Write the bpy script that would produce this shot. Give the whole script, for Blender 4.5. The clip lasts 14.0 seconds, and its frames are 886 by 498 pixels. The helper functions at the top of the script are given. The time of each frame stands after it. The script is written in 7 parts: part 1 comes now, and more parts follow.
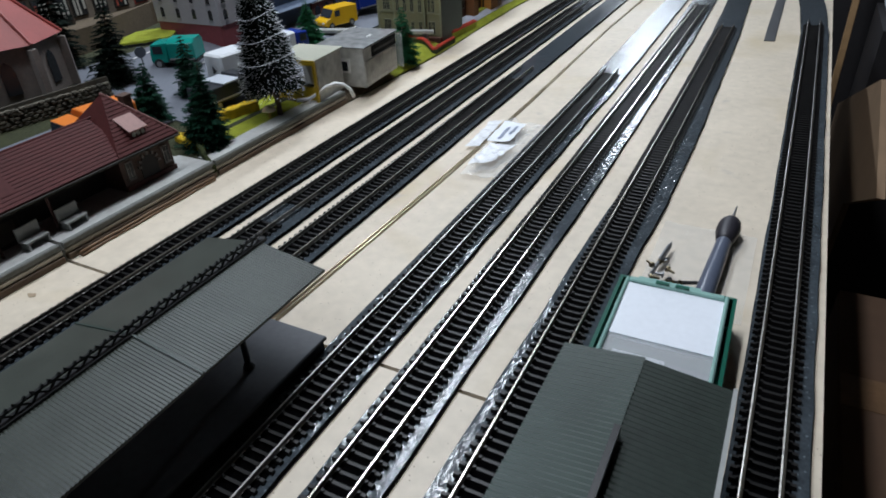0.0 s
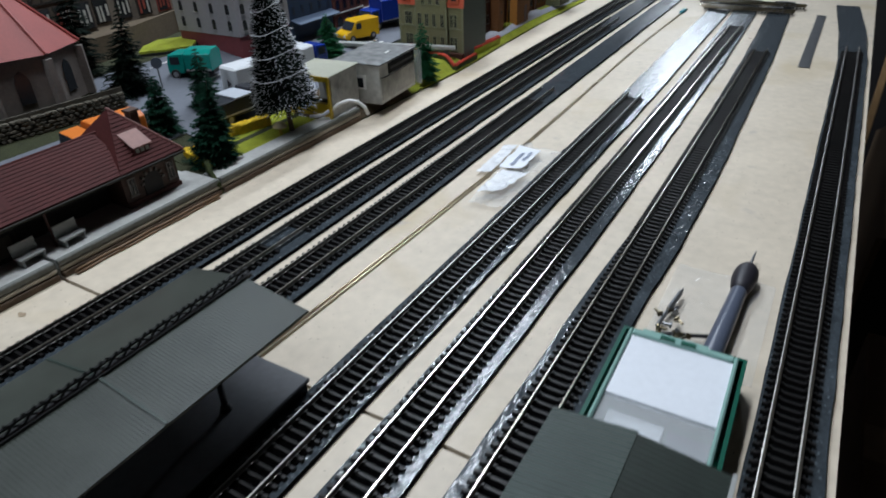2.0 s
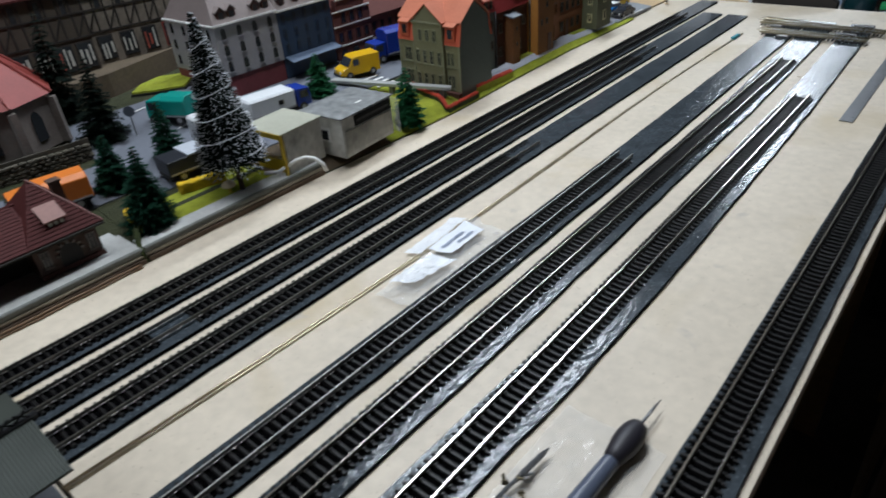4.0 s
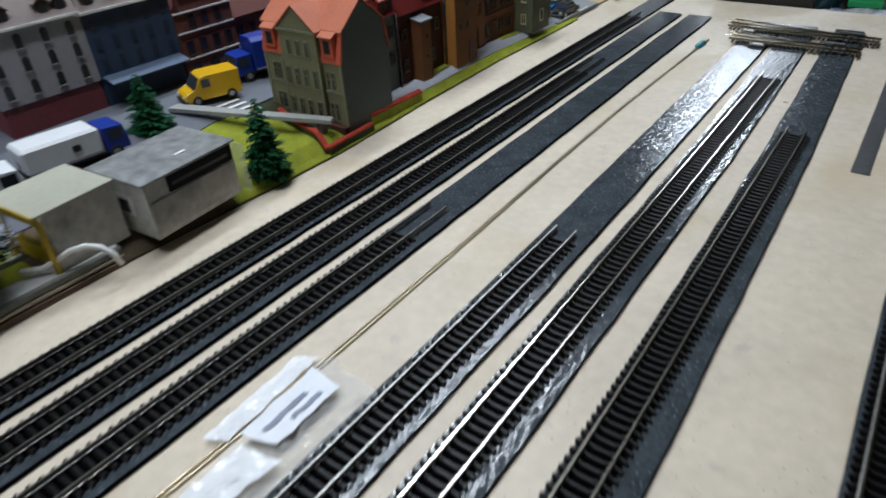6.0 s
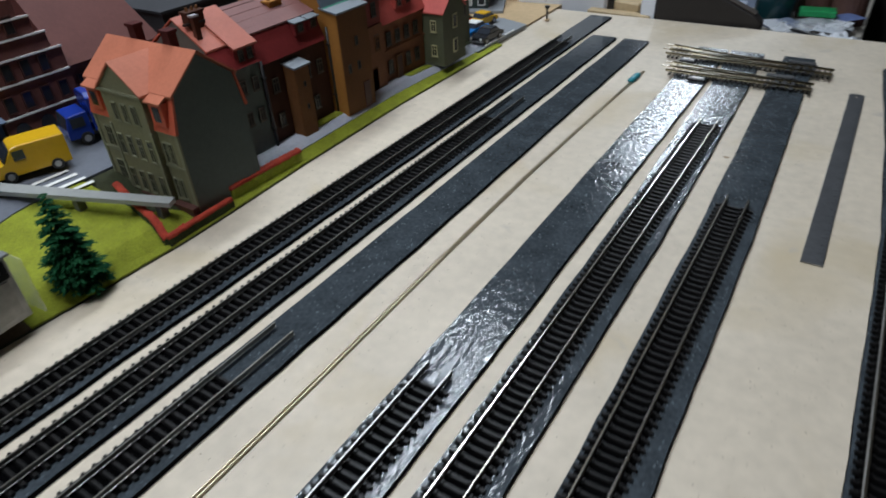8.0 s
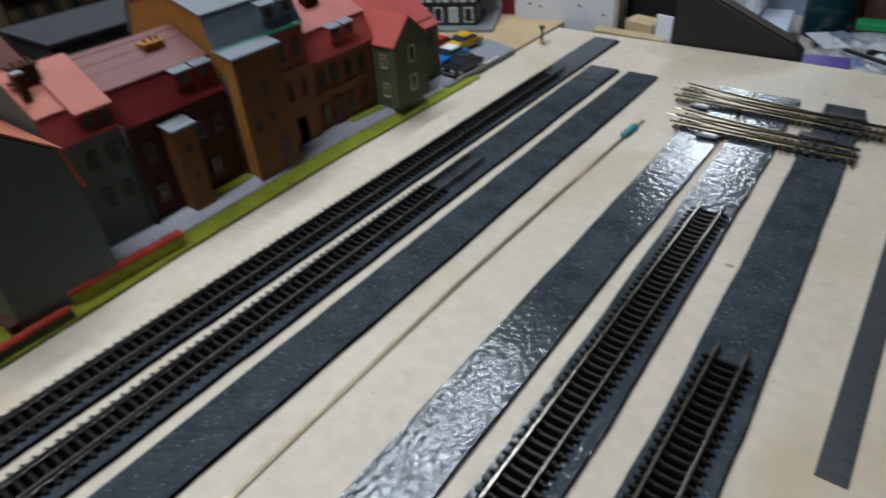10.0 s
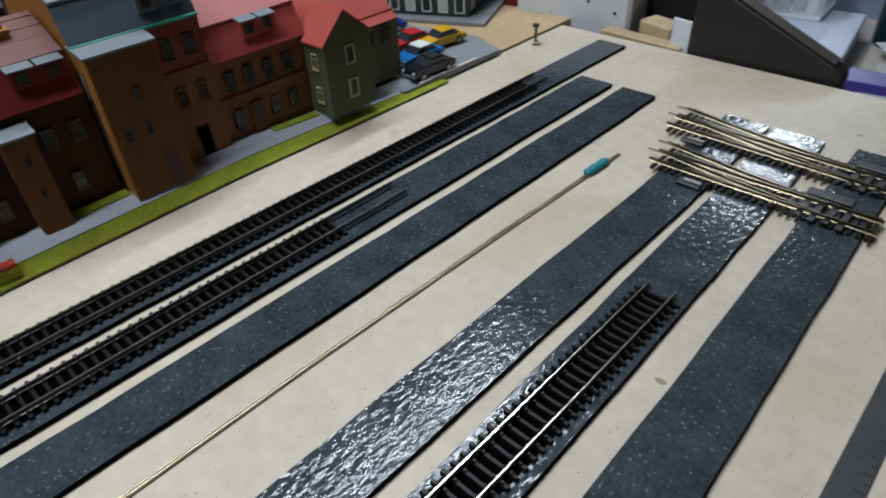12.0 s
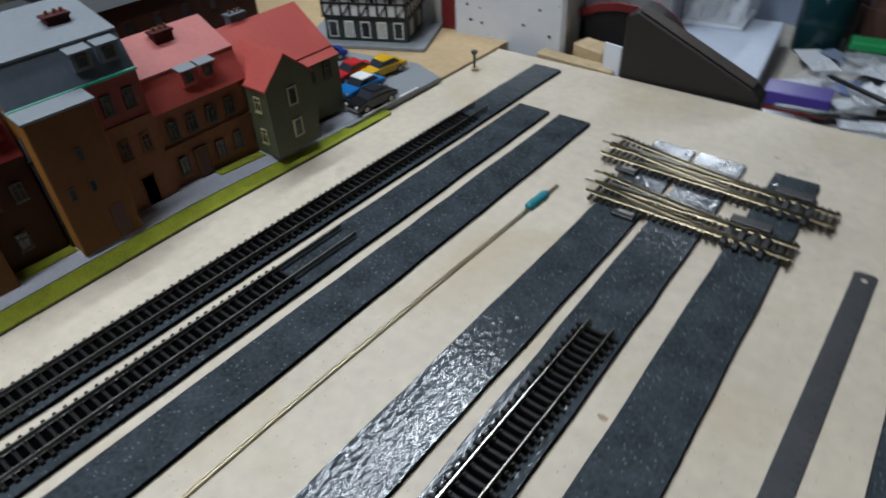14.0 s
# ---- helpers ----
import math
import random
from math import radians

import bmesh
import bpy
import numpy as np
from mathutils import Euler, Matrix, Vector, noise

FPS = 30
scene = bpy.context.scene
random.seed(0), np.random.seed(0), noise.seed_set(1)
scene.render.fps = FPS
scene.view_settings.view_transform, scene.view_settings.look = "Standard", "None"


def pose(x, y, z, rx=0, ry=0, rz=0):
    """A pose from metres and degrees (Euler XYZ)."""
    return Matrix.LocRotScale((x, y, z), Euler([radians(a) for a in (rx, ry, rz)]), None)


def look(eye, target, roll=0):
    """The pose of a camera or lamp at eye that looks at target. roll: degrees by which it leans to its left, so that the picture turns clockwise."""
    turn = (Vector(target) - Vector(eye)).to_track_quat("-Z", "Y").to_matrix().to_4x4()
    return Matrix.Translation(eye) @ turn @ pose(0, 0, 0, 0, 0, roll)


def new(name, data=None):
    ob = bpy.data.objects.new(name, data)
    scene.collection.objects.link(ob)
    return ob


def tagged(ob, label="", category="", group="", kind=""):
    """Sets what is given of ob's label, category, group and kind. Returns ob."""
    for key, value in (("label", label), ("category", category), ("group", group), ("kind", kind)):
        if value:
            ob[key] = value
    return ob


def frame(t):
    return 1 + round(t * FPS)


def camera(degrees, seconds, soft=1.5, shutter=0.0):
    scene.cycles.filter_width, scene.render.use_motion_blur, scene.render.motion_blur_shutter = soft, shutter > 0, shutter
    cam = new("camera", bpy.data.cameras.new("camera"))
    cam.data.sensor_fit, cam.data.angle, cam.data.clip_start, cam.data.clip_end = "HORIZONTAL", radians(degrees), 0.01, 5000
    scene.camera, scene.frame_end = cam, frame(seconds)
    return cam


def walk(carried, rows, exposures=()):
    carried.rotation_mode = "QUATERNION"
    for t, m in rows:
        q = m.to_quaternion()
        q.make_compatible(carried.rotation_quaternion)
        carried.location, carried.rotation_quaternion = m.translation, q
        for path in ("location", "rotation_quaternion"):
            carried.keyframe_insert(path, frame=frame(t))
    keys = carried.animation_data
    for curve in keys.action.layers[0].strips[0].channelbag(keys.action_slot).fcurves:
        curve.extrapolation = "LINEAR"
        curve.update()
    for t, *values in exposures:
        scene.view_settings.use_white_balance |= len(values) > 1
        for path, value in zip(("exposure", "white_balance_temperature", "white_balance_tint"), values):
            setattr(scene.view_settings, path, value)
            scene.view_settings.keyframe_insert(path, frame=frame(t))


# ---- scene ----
cam = camera(69.6, 14.0, 1.8, 0.75)
PATH = [
    (0, (0.0555, -0.0135, 0.2248), (-0.7678, 1.4677, -0.8373), -3.31),
    (0.5, (0.0547, -0.0127, 0.2244), (-0.7699, 1.4739, -0.8293), -3.11),
    (1, (0.0527, -0.0082, 0.2231), (-0.7720, 1.4812, -0.8264), -3.03),
    (1.5, (0.0540, -0.0032, 0.2255), (-0.7935, 1.4757, -0.8208), -2.70),
    (2, (0.0589, 0.0161, 0.2319), (-0.8392, 1.4646, -0.8147), -2.39),
    (2.5, (0.0730, 0.0568, 0.2386), (-0.8953, 1.4540, -0.8151), -2.89),
    (3, (0.0852, 0.1018, 0.2424), (-0.9609, 1.4328, -0.8225), -3.96),
    (3.5, (0.1068, 0.1417, 0.2516), (-1.0143, 1.3996, -0.8258), -4.27),
    (4, (0.1321, 0.1631, 0.2710), (-1.0114, 1.4076, -0.7985), -4.96),
    (4.2, (0.1376, 0.1758, 0.2688), (-1.0003, 1.4479, -0.7736), -4.36),
    (6.3, (0.0217, 0.3930, 0.2369), (-0.9750, 1.7063, -0.8953), -3.45),
    (6.5, (0.0115, 0.4088, 0.2377), (-0.9740, 1.7234, -0.9029), -3.60),
    (7, (0.0011, 0.4460, 0.2389), (-0.8973, 1.8375, -0.8821), -3.46),
    (7.2, (0.0062, 0.4538, 0.2395), (-0.8374, 1.8837, -0.8757), -2.44),
    (9.3, (0.0320, 0.6481, 0.2487), (-1.0871, 1.8347, -0.9088), -5.81),
    (9.5, (0.0294, 0.6653, 0.2492), (-1.0774, 1.8871, -0.8833), -5.45),
    (10, (0.0124, 0.6815, 0.2417), (-1.0128, 1.9429, -0.9236), -4.30),
    (10.5, (0.0118, 0.7037, 0.2334), (-0.8522, 2.0635, -0.9517), -1.03),
    (11, (0.0213, 0.7438, 0.2347), (-0.8869, 2.0683, -0.9572), -2.42),
    (11.5, (0.0250, 0.7970, 0.2266), (-1.0008, 2.0578, -0.9389), -2.45),
    (12, (0.0263, 0.8225, 0.2252), (-1.1128, 1.9312, -0.9885), -3.52),
    (12.5, (0.0207, 0.8328, 0.2323), (-1.1900, 1.8751, -0.9709), -4.00),
    (13, (0.0304, 0.8576, 0.2412), (-1.3052, 1.8060, -0.9063), -3.50),
    (13.5, (0.0324, 0.8535, 0.2502), (-1.1493, 1.9447, -0.9384), -1.22),
    (14, (0.0248, 0.8296, 0.2565), (-0.9963, 2.0280, -0.9769), -3.15),
]
walk(cam, [(t, look(eye, target, roll)) for t, eye, target, roll in PATH], [(0, 0.20, 6150, 10), (2, 0.14, 6120, 9), (4, 0.14, 6180, 9), (7, -0.06, 6190, 9), (9.5, -0.14, 6190, 9), (14, -0.12, 6200, 9)])
# room light: row of hanging tube lamps along the layout, two added as fill
COOL, WARM = (0.86, 0.93, 1.0), (0.92, 0.95, 0.99)
# first two lamps are invented fill that brightens the town and near board
LAMPS = [((-0.32, 0.50, 1.10), (0.07, 0.7), 8.4, WARM), ((-0.60, -0.50, 1.02), (0.06, 1.0), 4.6, COOL), ((-0.63, 1.25, 1.05), (0.05, 1.0), 10.5, COOL), ((-0.63, 3.42, 1.05), (0.06, 1.0), 11.8, COOL), ((-0.85, 5.20, 1.06), (0.45, 1.4), 12.5, COOL)]
world = bpy.data.worlds.new("room_air")
scene.world = world
world.use_nodes = True
world.node_tree.nodes["Background"].inputs[0].default_value = (0.62, 0.72, 0.9, 1)
world.node_tree.nodes["Background"].inputs[1].default_value = 0.01


# ---- materials ----
def mat(name, c, rough=0.6, metal=0.0, var=0.25, scale=300.0, bump=0.15, bscale=900.0, depth=0.0004, spec=0.5, rand=0.0):
    """Procedural surface: colour varied at two scales, fine relief."""
    m = bpy.data.materials.new(name)
    m.use_nodes = True
    nt = m.node_tree
    bs = nt.nodes["Principled BSDF"]
    geo = nt.nodes.new("ShaderNodeNewGeometry")
    n1, n2, n3 = (nt.nodes.new("ShaderNodeTexNoise") for _ in range(3))
    for n, s, d in ((n1, scale, 4), (n2, scale / 9, 3), (n3, bscale, 3)):
        n.inputs["Scale"].default_value, n.inputs["Detail"].default_value = s, d
        nt.links.new(geo.outputs["Position"], n.inputs["Vector"])
    add = nt.nodes.new("ShaderNodeMath")
    add.operation = "ADD"
    nt.links.new(n1.outputs["Fac"], add.inputs[0])
    nt.links.new(n2.outputs["Fac"], add.inputs[1])
    rng = nt.nodes.new("ShaderNodeMapRange")
    rng.inputs["From Min"].default_value, rng.inputs["From Max"].default_value = 0.6, 1.4
    rng.inputs["To Min"].default_value, rng.inputs["To Max"].default_value = 1 - var, 1 + var
    nt.links.new(add.outputs[0], rng.inputs["Value"])
    last = rng.outputs[0]
    if rand:
        inf = nt.nodes.new("ShaderNodeObjectInfo")
        r2 = nt.nodes.new("ShaderNodeMapRange")
        r2.inputs["To Min"].default_value, r2.inputs["To Max"].default_value = 1 - rand, 1 + rand
        nt.links.new(inf.outputs["Random"], r2.inputs["Value"])
        mu = nt.nodes.new("ShaderNodeMath")
        mu.operation = "MULTIPLY"
        nt.links.new(last, mu.inputs[0])
        nt.links.new(r2.outputs[0], mu.inputs[1])
        last = mu.outputs[0]
    sc = nt.nodes.new("ShaderNodeVectorMath")
    sc.operation = "SCALE"
    sc.inputs[0].default_value = c
    nt.links.new(last, sc.inputs["Scale"])
    nt.links.new(sc.outputs[0], bs.inputs["Base Color"])
    bs.inputs["Roughness"].default_value, bs.inputs["Metallic"].default_value = rough, metal
    bs.inputs["Specular IOR Level"].default_value = spec
    if bump:
        b = nt.nodes.new("ShaderNodeBump")
        b.inputs["Strength"].default_value, b.inputs["Distance"].default_value = bump, depth
        nt.links.new(n3.outputs["Fac"], b.inputs["Height"])
        nt.links.new(b.outputs[0], bs.inputs["Normal"])
    return m


def lumpy(m, scale, depth, strength=1.0, detail=2.0, stretch=(1, 1, 1)):
    """Coarse glossy lumps in place of the fine relief."""
    nt = m.node_tree
    b = next(n for n in nt.nodes if n.type == "BUMP")
    n = b.inputs["Height"].links[0].from_node
    n.inputs["Scale"].default_value, n.inputs["Detail"].default_value = scale, detail
    b.inputs["Strength"].default_value, b.inputs["Distance"].default_value = strength, depth
    r = nt.nodes.new("ShaderNodeMapRange")
    r.interpolation_type = "SMOOTHSTEP"
    r.inputs["From Min"].default_value, r.inputs["From Max"].default_value = 0.30, 0.72
    st = nt.nodes.new("ShaderNodeVectorMath")
    st.operation = "MULTIPLY"
    st.inputs[1].default_value = stretch
    nt.links.new(n.inputs["Vector"].links[0].from_socket, st.inputs[0])
    nt.links.new(st.outputs[0], n.inputs["Vector"])
    nt.links.new(n.outputs["Fac"], r.inputs["Value"])
    nt.links.new(r.outputs[0], b.inputs["Height"])
    return m


def flecks(m, c, scale, size):
    """Small flecks of another colour strewn over a surface."""
    nt = m.node_tree
    bs = nt.nodes["Principled BSDF"]
    old = bs.inputs["Base Color"].links[0].from_socket
    geo = nt.nodes.new("ShaderNodeNewGeometry")
    v = nt.nodes.new("ShaderNodeTexVoronoi")
    v.inputs["Scale"].default_value = scale
    nt.links.new(geo.outputs["Position"], v.inputs["Vector"])
    w = nt.nodes.new("ShaderNodeTexNoise")
    w.inputs["Scale"].default_value = scale * 0.45
    nt.links.new(geo.outputs["Position"], w.inputs["Vector"])
    a = nt.nodes.new("ShaderNodeMath")
    a.operation = "MULTIPLY"
    nt.links.new(w.outputs["Fac"], a.inputs[0])
    a.inputs[1].default_value = size
    lt = nt.nodes.new("ShaderNodeMath")
    lt.operation = "LESS_THAN"
    nt.links.new(v.outputs["Distance"], lt.inputs[0])
    nt.links.new(a.outputs[0], lt.inputs[1])
    mx = nt.nodes.new("ShaderNodeMix")
    mx.data_type = "RGBA"
    nt.links.new(lt.outputs[0], mx.inputs["Factor"])
    nt.links.new(old, mx.inputs["A"])
    mx.inputs["B"].default_value = (*c, 1)
    nt.links.new(mx.outputs["Result"], bs.inputs["Base Color"])
    return m


def stains(m, c, scale, lo, hi):
    """Broad soft stains of another colour."""
    nt = m.node_tree
    bs = nt.nodes["Principled BSDF"]
    old = bs.inputs["Base Color"].links[0].from_socket
    geo = nt.nodes.new("ShaderNodeNewGeometry")
    n = nt.nodes.new("ShaderNodeTexNoise")
    n.inputs["Scale"].default_value, n.inputs["Detail"].default_value, n.inputs["Distortion"].default_value = scale, 5, 0.6
    nt.links.new(geo.outputs["Position"], n.inputs["Vector"])
    r = nt.nodes.new("ShaderNodeMapRange")
    r.inputs["From Min"].default_value, r.inputs["From Max"].default_value = lo, hi
    nt.links.new(n.outputs["Fac"], r.inputs["Value"])
    mx = nt.nodes.new("ShaderNodeMix")
    mx.data_type = "RGBA"
    nt.links.new(r.outputs[0], mx.inputs["Factor"])
    nt.links.new(old, mx.inputs["A"])
    mx.inputs["B"].default_value = (*c, 1)
    nt.links.new(mx.outputs["Result"], bs.inputs["Base Color"])
    return m


def clear(name, c, rough=0.1, alpha=0.35):
    """Thin clear plastic: partly see-through, glossy."""
    m = mat(name, c, rough, 0, 0.1, 200, 0.6, 160, 0.001)
    m.node_tree.nodes["Principled BSDF"].inputs["Alpha"].default_value = alpha
    return m


def glass(name, c=(0.9, 0.95, 1.0), rough=0.03):
    m = bpy.data.materials.new(name)
    m.use_nodes = True
    bs = m.node_tree.nodes["Principled BSDF"]
    bs.inputs["Base Color"].default_value = (*c, 1)
    bs.inputs["Roughness"].default_value = rough
    bs.inputs["Transmission Weight"].default_value = 1.0
    return m


M = {}
M["board"] = stains(stains(flecks(mat("plywood", (0.58, 0.505, 0.40), 0.5, var=0.14, scale=120, bump=0.15, bscale=1400), (0.22, 0.165, 0.11), 240, 0.15), (0.50, 0.41, 0.27), 9, 0.56, 0.74), (0.44, 0.39, 0.33), 24, 0.66, 0.74)
M["board_edge"] = mat("plywood_edge", (0.34, 0.26, 0.17), 0.8, var=0.3, scale=260, bump=0.4)
M["felt"] = flecks(lumpy(mat("bitumen_felt", (0.044, 0.053, 0.061), 0.12, var=0.5, scale=420, bump=1, spec=0.5), 280, 0.0011, 0.15, 2.6, (1.1, 0.6, 1)), (0.120, 0.142, 0.158), 300, 0.33)
M["felt_edge"] = mat("cut_bitumen_edge", (0.004, 0.004, 0.005), 0.95, var=0.4, scale=600, bump=0.5, spec=0.05)
M["sleeper"] = mat("sleeper_plastic", (0.0085, 0.0078, 0.0076), 0.42, var=0.3, rand=0.3, spec=0.25)
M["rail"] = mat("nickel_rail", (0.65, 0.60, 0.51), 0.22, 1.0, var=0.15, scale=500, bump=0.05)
# rail sides: duller metal, darkened for the dim room they mirror
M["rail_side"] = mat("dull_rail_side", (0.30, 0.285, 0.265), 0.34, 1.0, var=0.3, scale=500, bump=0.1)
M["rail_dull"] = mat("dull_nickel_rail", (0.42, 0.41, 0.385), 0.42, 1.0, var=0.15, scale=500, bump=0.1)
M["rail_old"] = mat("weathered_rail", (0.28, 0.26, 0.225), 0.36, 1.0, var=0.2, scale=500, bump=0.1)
M["brass"] = mat("brass_rod", (0.60, 0.52, 0.38), 0.34, 1.0, var=0.15)
M["tan"] = mat("town_plywood", (0.50, 0.36, 0.20), 0.6, var=0.15, scale=150)
M["grass"] = mat("grass_flock", (0.30, 0.335, 0.022), 0.95, var=0.3, scale=700, bump=1, bscale=1500, depth=0.0015)
M["grass_dark"] = mat("dull_grass_flock", (0.032, 0.036, 0.012), 0.95, var=0.4, scale=600, bump=1, bscale=1500, depth=0.0015)
M["asphalt"] = mat("painted_road", (0.115, 0.125, 0.15), 0.6, var=0.12, scale=300, bump=0.2)
M["paving"] = mat("grey_paving", (0.43, 0.45, 0.51), 0.6, var=0.12, scale=300, bump=0.2)
M["plat"] = mat("platform_grey", (0.47, 0.475, 0.46), 0.6, var=0.15, scale=250)
M["white"] = mat("white_paint", (0.75, 0.75, 0.73), 0.5, var=0.08)
M["roof_peach"] = mat("peach_roof", (0.46, 0.155, 0.090), spec=0.22, rough=0.5, var=0.12, scale=400)
M["roof_pink"] = mat("pink_roof", (0.42, 0.135, 0.12), spec=0.22, rough=0.5, var=0.12, scale=400)
M["roof_red"] = mat("red_mansard", (0.175, 0.024, 0.024), 0.5, spec=0.18, var=0.15, scale=400)
M["roof_orange"] = mat("orange_red_mansard", (0.52, 0.10, 0.05), 0.5, var=0.15, scale=400)
M["roof_slate"] = mat("slate_roof", (0.10, 0.12, 0.15), 0.5, var=0.15, scale=400)
M["roof_light"] = mat("light_grey_roof", (0.175, 0.195, 0.215), 0.5, var=0.1, scale=400)
M["roof_brown"] = mat("brown_red_roof", (0.066, 0.0155, 0.0145), 0.7, var=0.25, scale=400, spec=0.2)
M["wall_green"] = mat("dull_green_wall", (0.085, 0.108, 0.098), 0.7, var=0.12)
M["wall_olive"] = mat("olive_wall", (0.19, 0.18, 0.10), 0.7, var=0.15)
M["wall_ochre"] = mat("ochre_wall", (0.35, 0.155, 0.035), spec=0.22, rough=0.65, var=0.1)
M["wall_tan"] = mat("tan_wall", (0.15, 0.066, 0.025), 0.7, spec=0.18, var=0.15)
M["wall_beige"] = mat("beige_wall", (0.205, 0.088, 0.046), 0.7, spec=0.18, var=0.15)
M["wall_red"] = mat("red_wall", (0.20, 0.03, 0.022), 0.65, var=0.15)
M["wall_grey"] = mat("grey_wall", (0.30, 0.29, 0.30), 0.7, var=0.1)
M["wall_blue"] = mat("blue_wall", (0.022, 0.046, 0.095), 0.65, var=0.12)
M["canopy"] = mat("canopy_green_grey", (0.052, 0.059, 0.050), 0.34, var=0.3, scale=60)
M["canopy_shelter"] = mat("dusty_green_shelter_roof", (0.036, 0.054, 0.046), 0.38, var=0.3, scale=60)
# dark green of the shelter's right half, deepened to hold that slope's shade
M["canopy_shaded"] = mat("canopy_shaded_green", (0.017, 0.025, 0.020), 0.5, var=0.3, spec=0.35)
M["black"] = mat("black_plastic", (0.012, 0.012, 0.013), 0.4, var=0.2)
M["darkgrey"] = mat("dark_grey_board", (0.085, 0.088, 0.098), 0.45, var=0.2)
M["floor"] = mat("room_floor", (0.06, 0.05, 0.045), 0.7, var=0.3, scale=40)
M["wallpaper"] = mat("room_wall", (0.32, 0.31, 0.30), 0.9, var=0.1, scale=20)
M["hanger"] = mat("lamp_hanger", (0.4, 0.4, 0.4), 0.4, 0.8, var=0.1)
M["window"] = mat("model_window_dark", (0.022, 0.024, 0.027), 0.25, var=0.1, bump=0)
M["frame"] = mat("window_frame_cream", (0.048, 0.036, 0.024), 0.5, var=0.1, bump=0)
M["wood_door"] = mat("brown_model_door", (0.055, 0.016, 0.011), 0.6, var=0.2)


# ---- mesh helpers ----
def bx(bm, x0, x1, y0, y1, z0, z1, m=None):
    v = [bm.verts.new((x, y, z)) for z in (z0, z1) for x, y in ((x0, y0), (x1, y0), (x1, y1), (x0, y1))]
    if m is not None:
        for a in v:
            a.co = m @ a.co
    for f in ((3, 2, 1, 0), (4, 5, 6, 7), (0, 1, 5, 4), (1, 2, 6, 5), (2, 3, 7, 6), (3, 0, 4, 7)):
        bm.faces.new([v[i] for i in f])
    return v


def prism(bm, pts, axis, a, b):
    """Closed polygon swept along an axis: 'x' takes (y, z) points, 'y' (x, z), 'z' (x, y)."""
    def at(p, w):
        return {"x": (w, p[0], p[1]), "y": (p[0], w, p[1]), "z": (p[0], p[1], w)}[axis]
    lo, hi = [bm.verts.new(at(p, a)) for p in pts], [bm.verts.new(at(p, b)) for p in pts]
    n = len(pts)
    for i in range(n):
        bm.faces.new((lo[i], lo[(i + 1) % n], hi[(i + 1) % n], hi[i]))
    bm.faces.new(lo[::-1])
    bm.faces.new(hi)


def cyl(bm, p, q, r, r2=None, n=10):
    p, q = Vector(p), Vector(q)
    d = (q - p).normalized()
    u = d.orthogonal().normalized()
    w = d.cross(u)
    rings = []
    for c, rr in ((p, r), (q, r if r2 is None else r2)):
        rings.append([bm.verts.new(c + (u * math.cos(k * math.tau / n) + w * math.sin(k * math.tau / n)) * rr) for k in range(n)])
    for k in range(n):
        bm.faces.new((rings[0][k], rings[0][(k + 1) % n], rings[1][(k + 1) % n], rings[1][k]))
    bm.faces.new(rings[0][::-1])
    bm.faces.new(rings[1])


def finish(bm, name, material, smooth=False, bevel=0.0):
    if bevel:
        bmesh.ops.bevel(bm, geom=bm.edges[:], offset=bevel, segments=1, affect="EDGES", clamp_overlap=True)
    bmesh.ops.recalc_face_normals(bm, faces=bm.faces[:])
    me = bpy.data.meshes.new(name)
    bm.to_mesh(me)
    bm.free()
    if smooth:
        for p in me.polygons:
            p.use_smooth = True
    me.materials.append(material)
    return me


def part(name, bm, material, parent=None, label="", smooth=False, bevel=0.0):
    ob = new(name, finish(bm, name, material, smooth, bevel))
    if parent is not None:
        ob.parent = parent
    return tagged(ob, label)


def thing(name, label, category, loc=(0, 0, 0), rz=0.0, group="", kind=""):
    ob = new(name)
    ob.matrix_basis = pose(*loc, 0, 0, rz)
    ob.empty_display_size = 0.01
    return tagged(ob, label, category, group, kind)


def box_part(name, dims, material, parent=None, label="", bevel=0.0):
    bm = bmesh.new()
    bx(bm, *dims)
    return part(name, bm, material, parent, label, bevel=bevel)


def structure(name, bm, material, label, category, smooth=False):
    return tagged(part(name, bm, material, None, smooth=smooth), label, category, kind="structure")


# ---- room ----
def room():
    bm = bmesh.new()
    bx(bm, -3.2, 2.2, -2.6, 6.2, -0.85, -0.80)
    structure("floor", bm, M["floor"], "dark brown floor of the hobby room", "floor")
    bm = bmesh.new()
    bx(bm, -3.2, 2.2, -2.6, 6.2, 1.62, 1.70)
    structure("ceiling", bm, M["wallpaper"], "plain grey ceiling above the railway", "ceiling")
    for nm, d in (("wall_west", (-3.25, -3.2, -2.6, 6.2, -0.8, 1.62)), ("wall_east", (2.2, 2.25, -2.6, 6.2, -0.8, 1.62)),
                  ("wall_south", (-3.2, 2.2, -2.65, -2.6, -0.8, 1.62)), ("wall_north", (-3.2, 2.2, 6.2, 6.25, -0.8, 1.62))):
        bm = bmesh.new()
        bx(bm, *d)
        structure(nm, bm, M["wallpaper"], "plain grey room wall in shadow", "wall")


room()


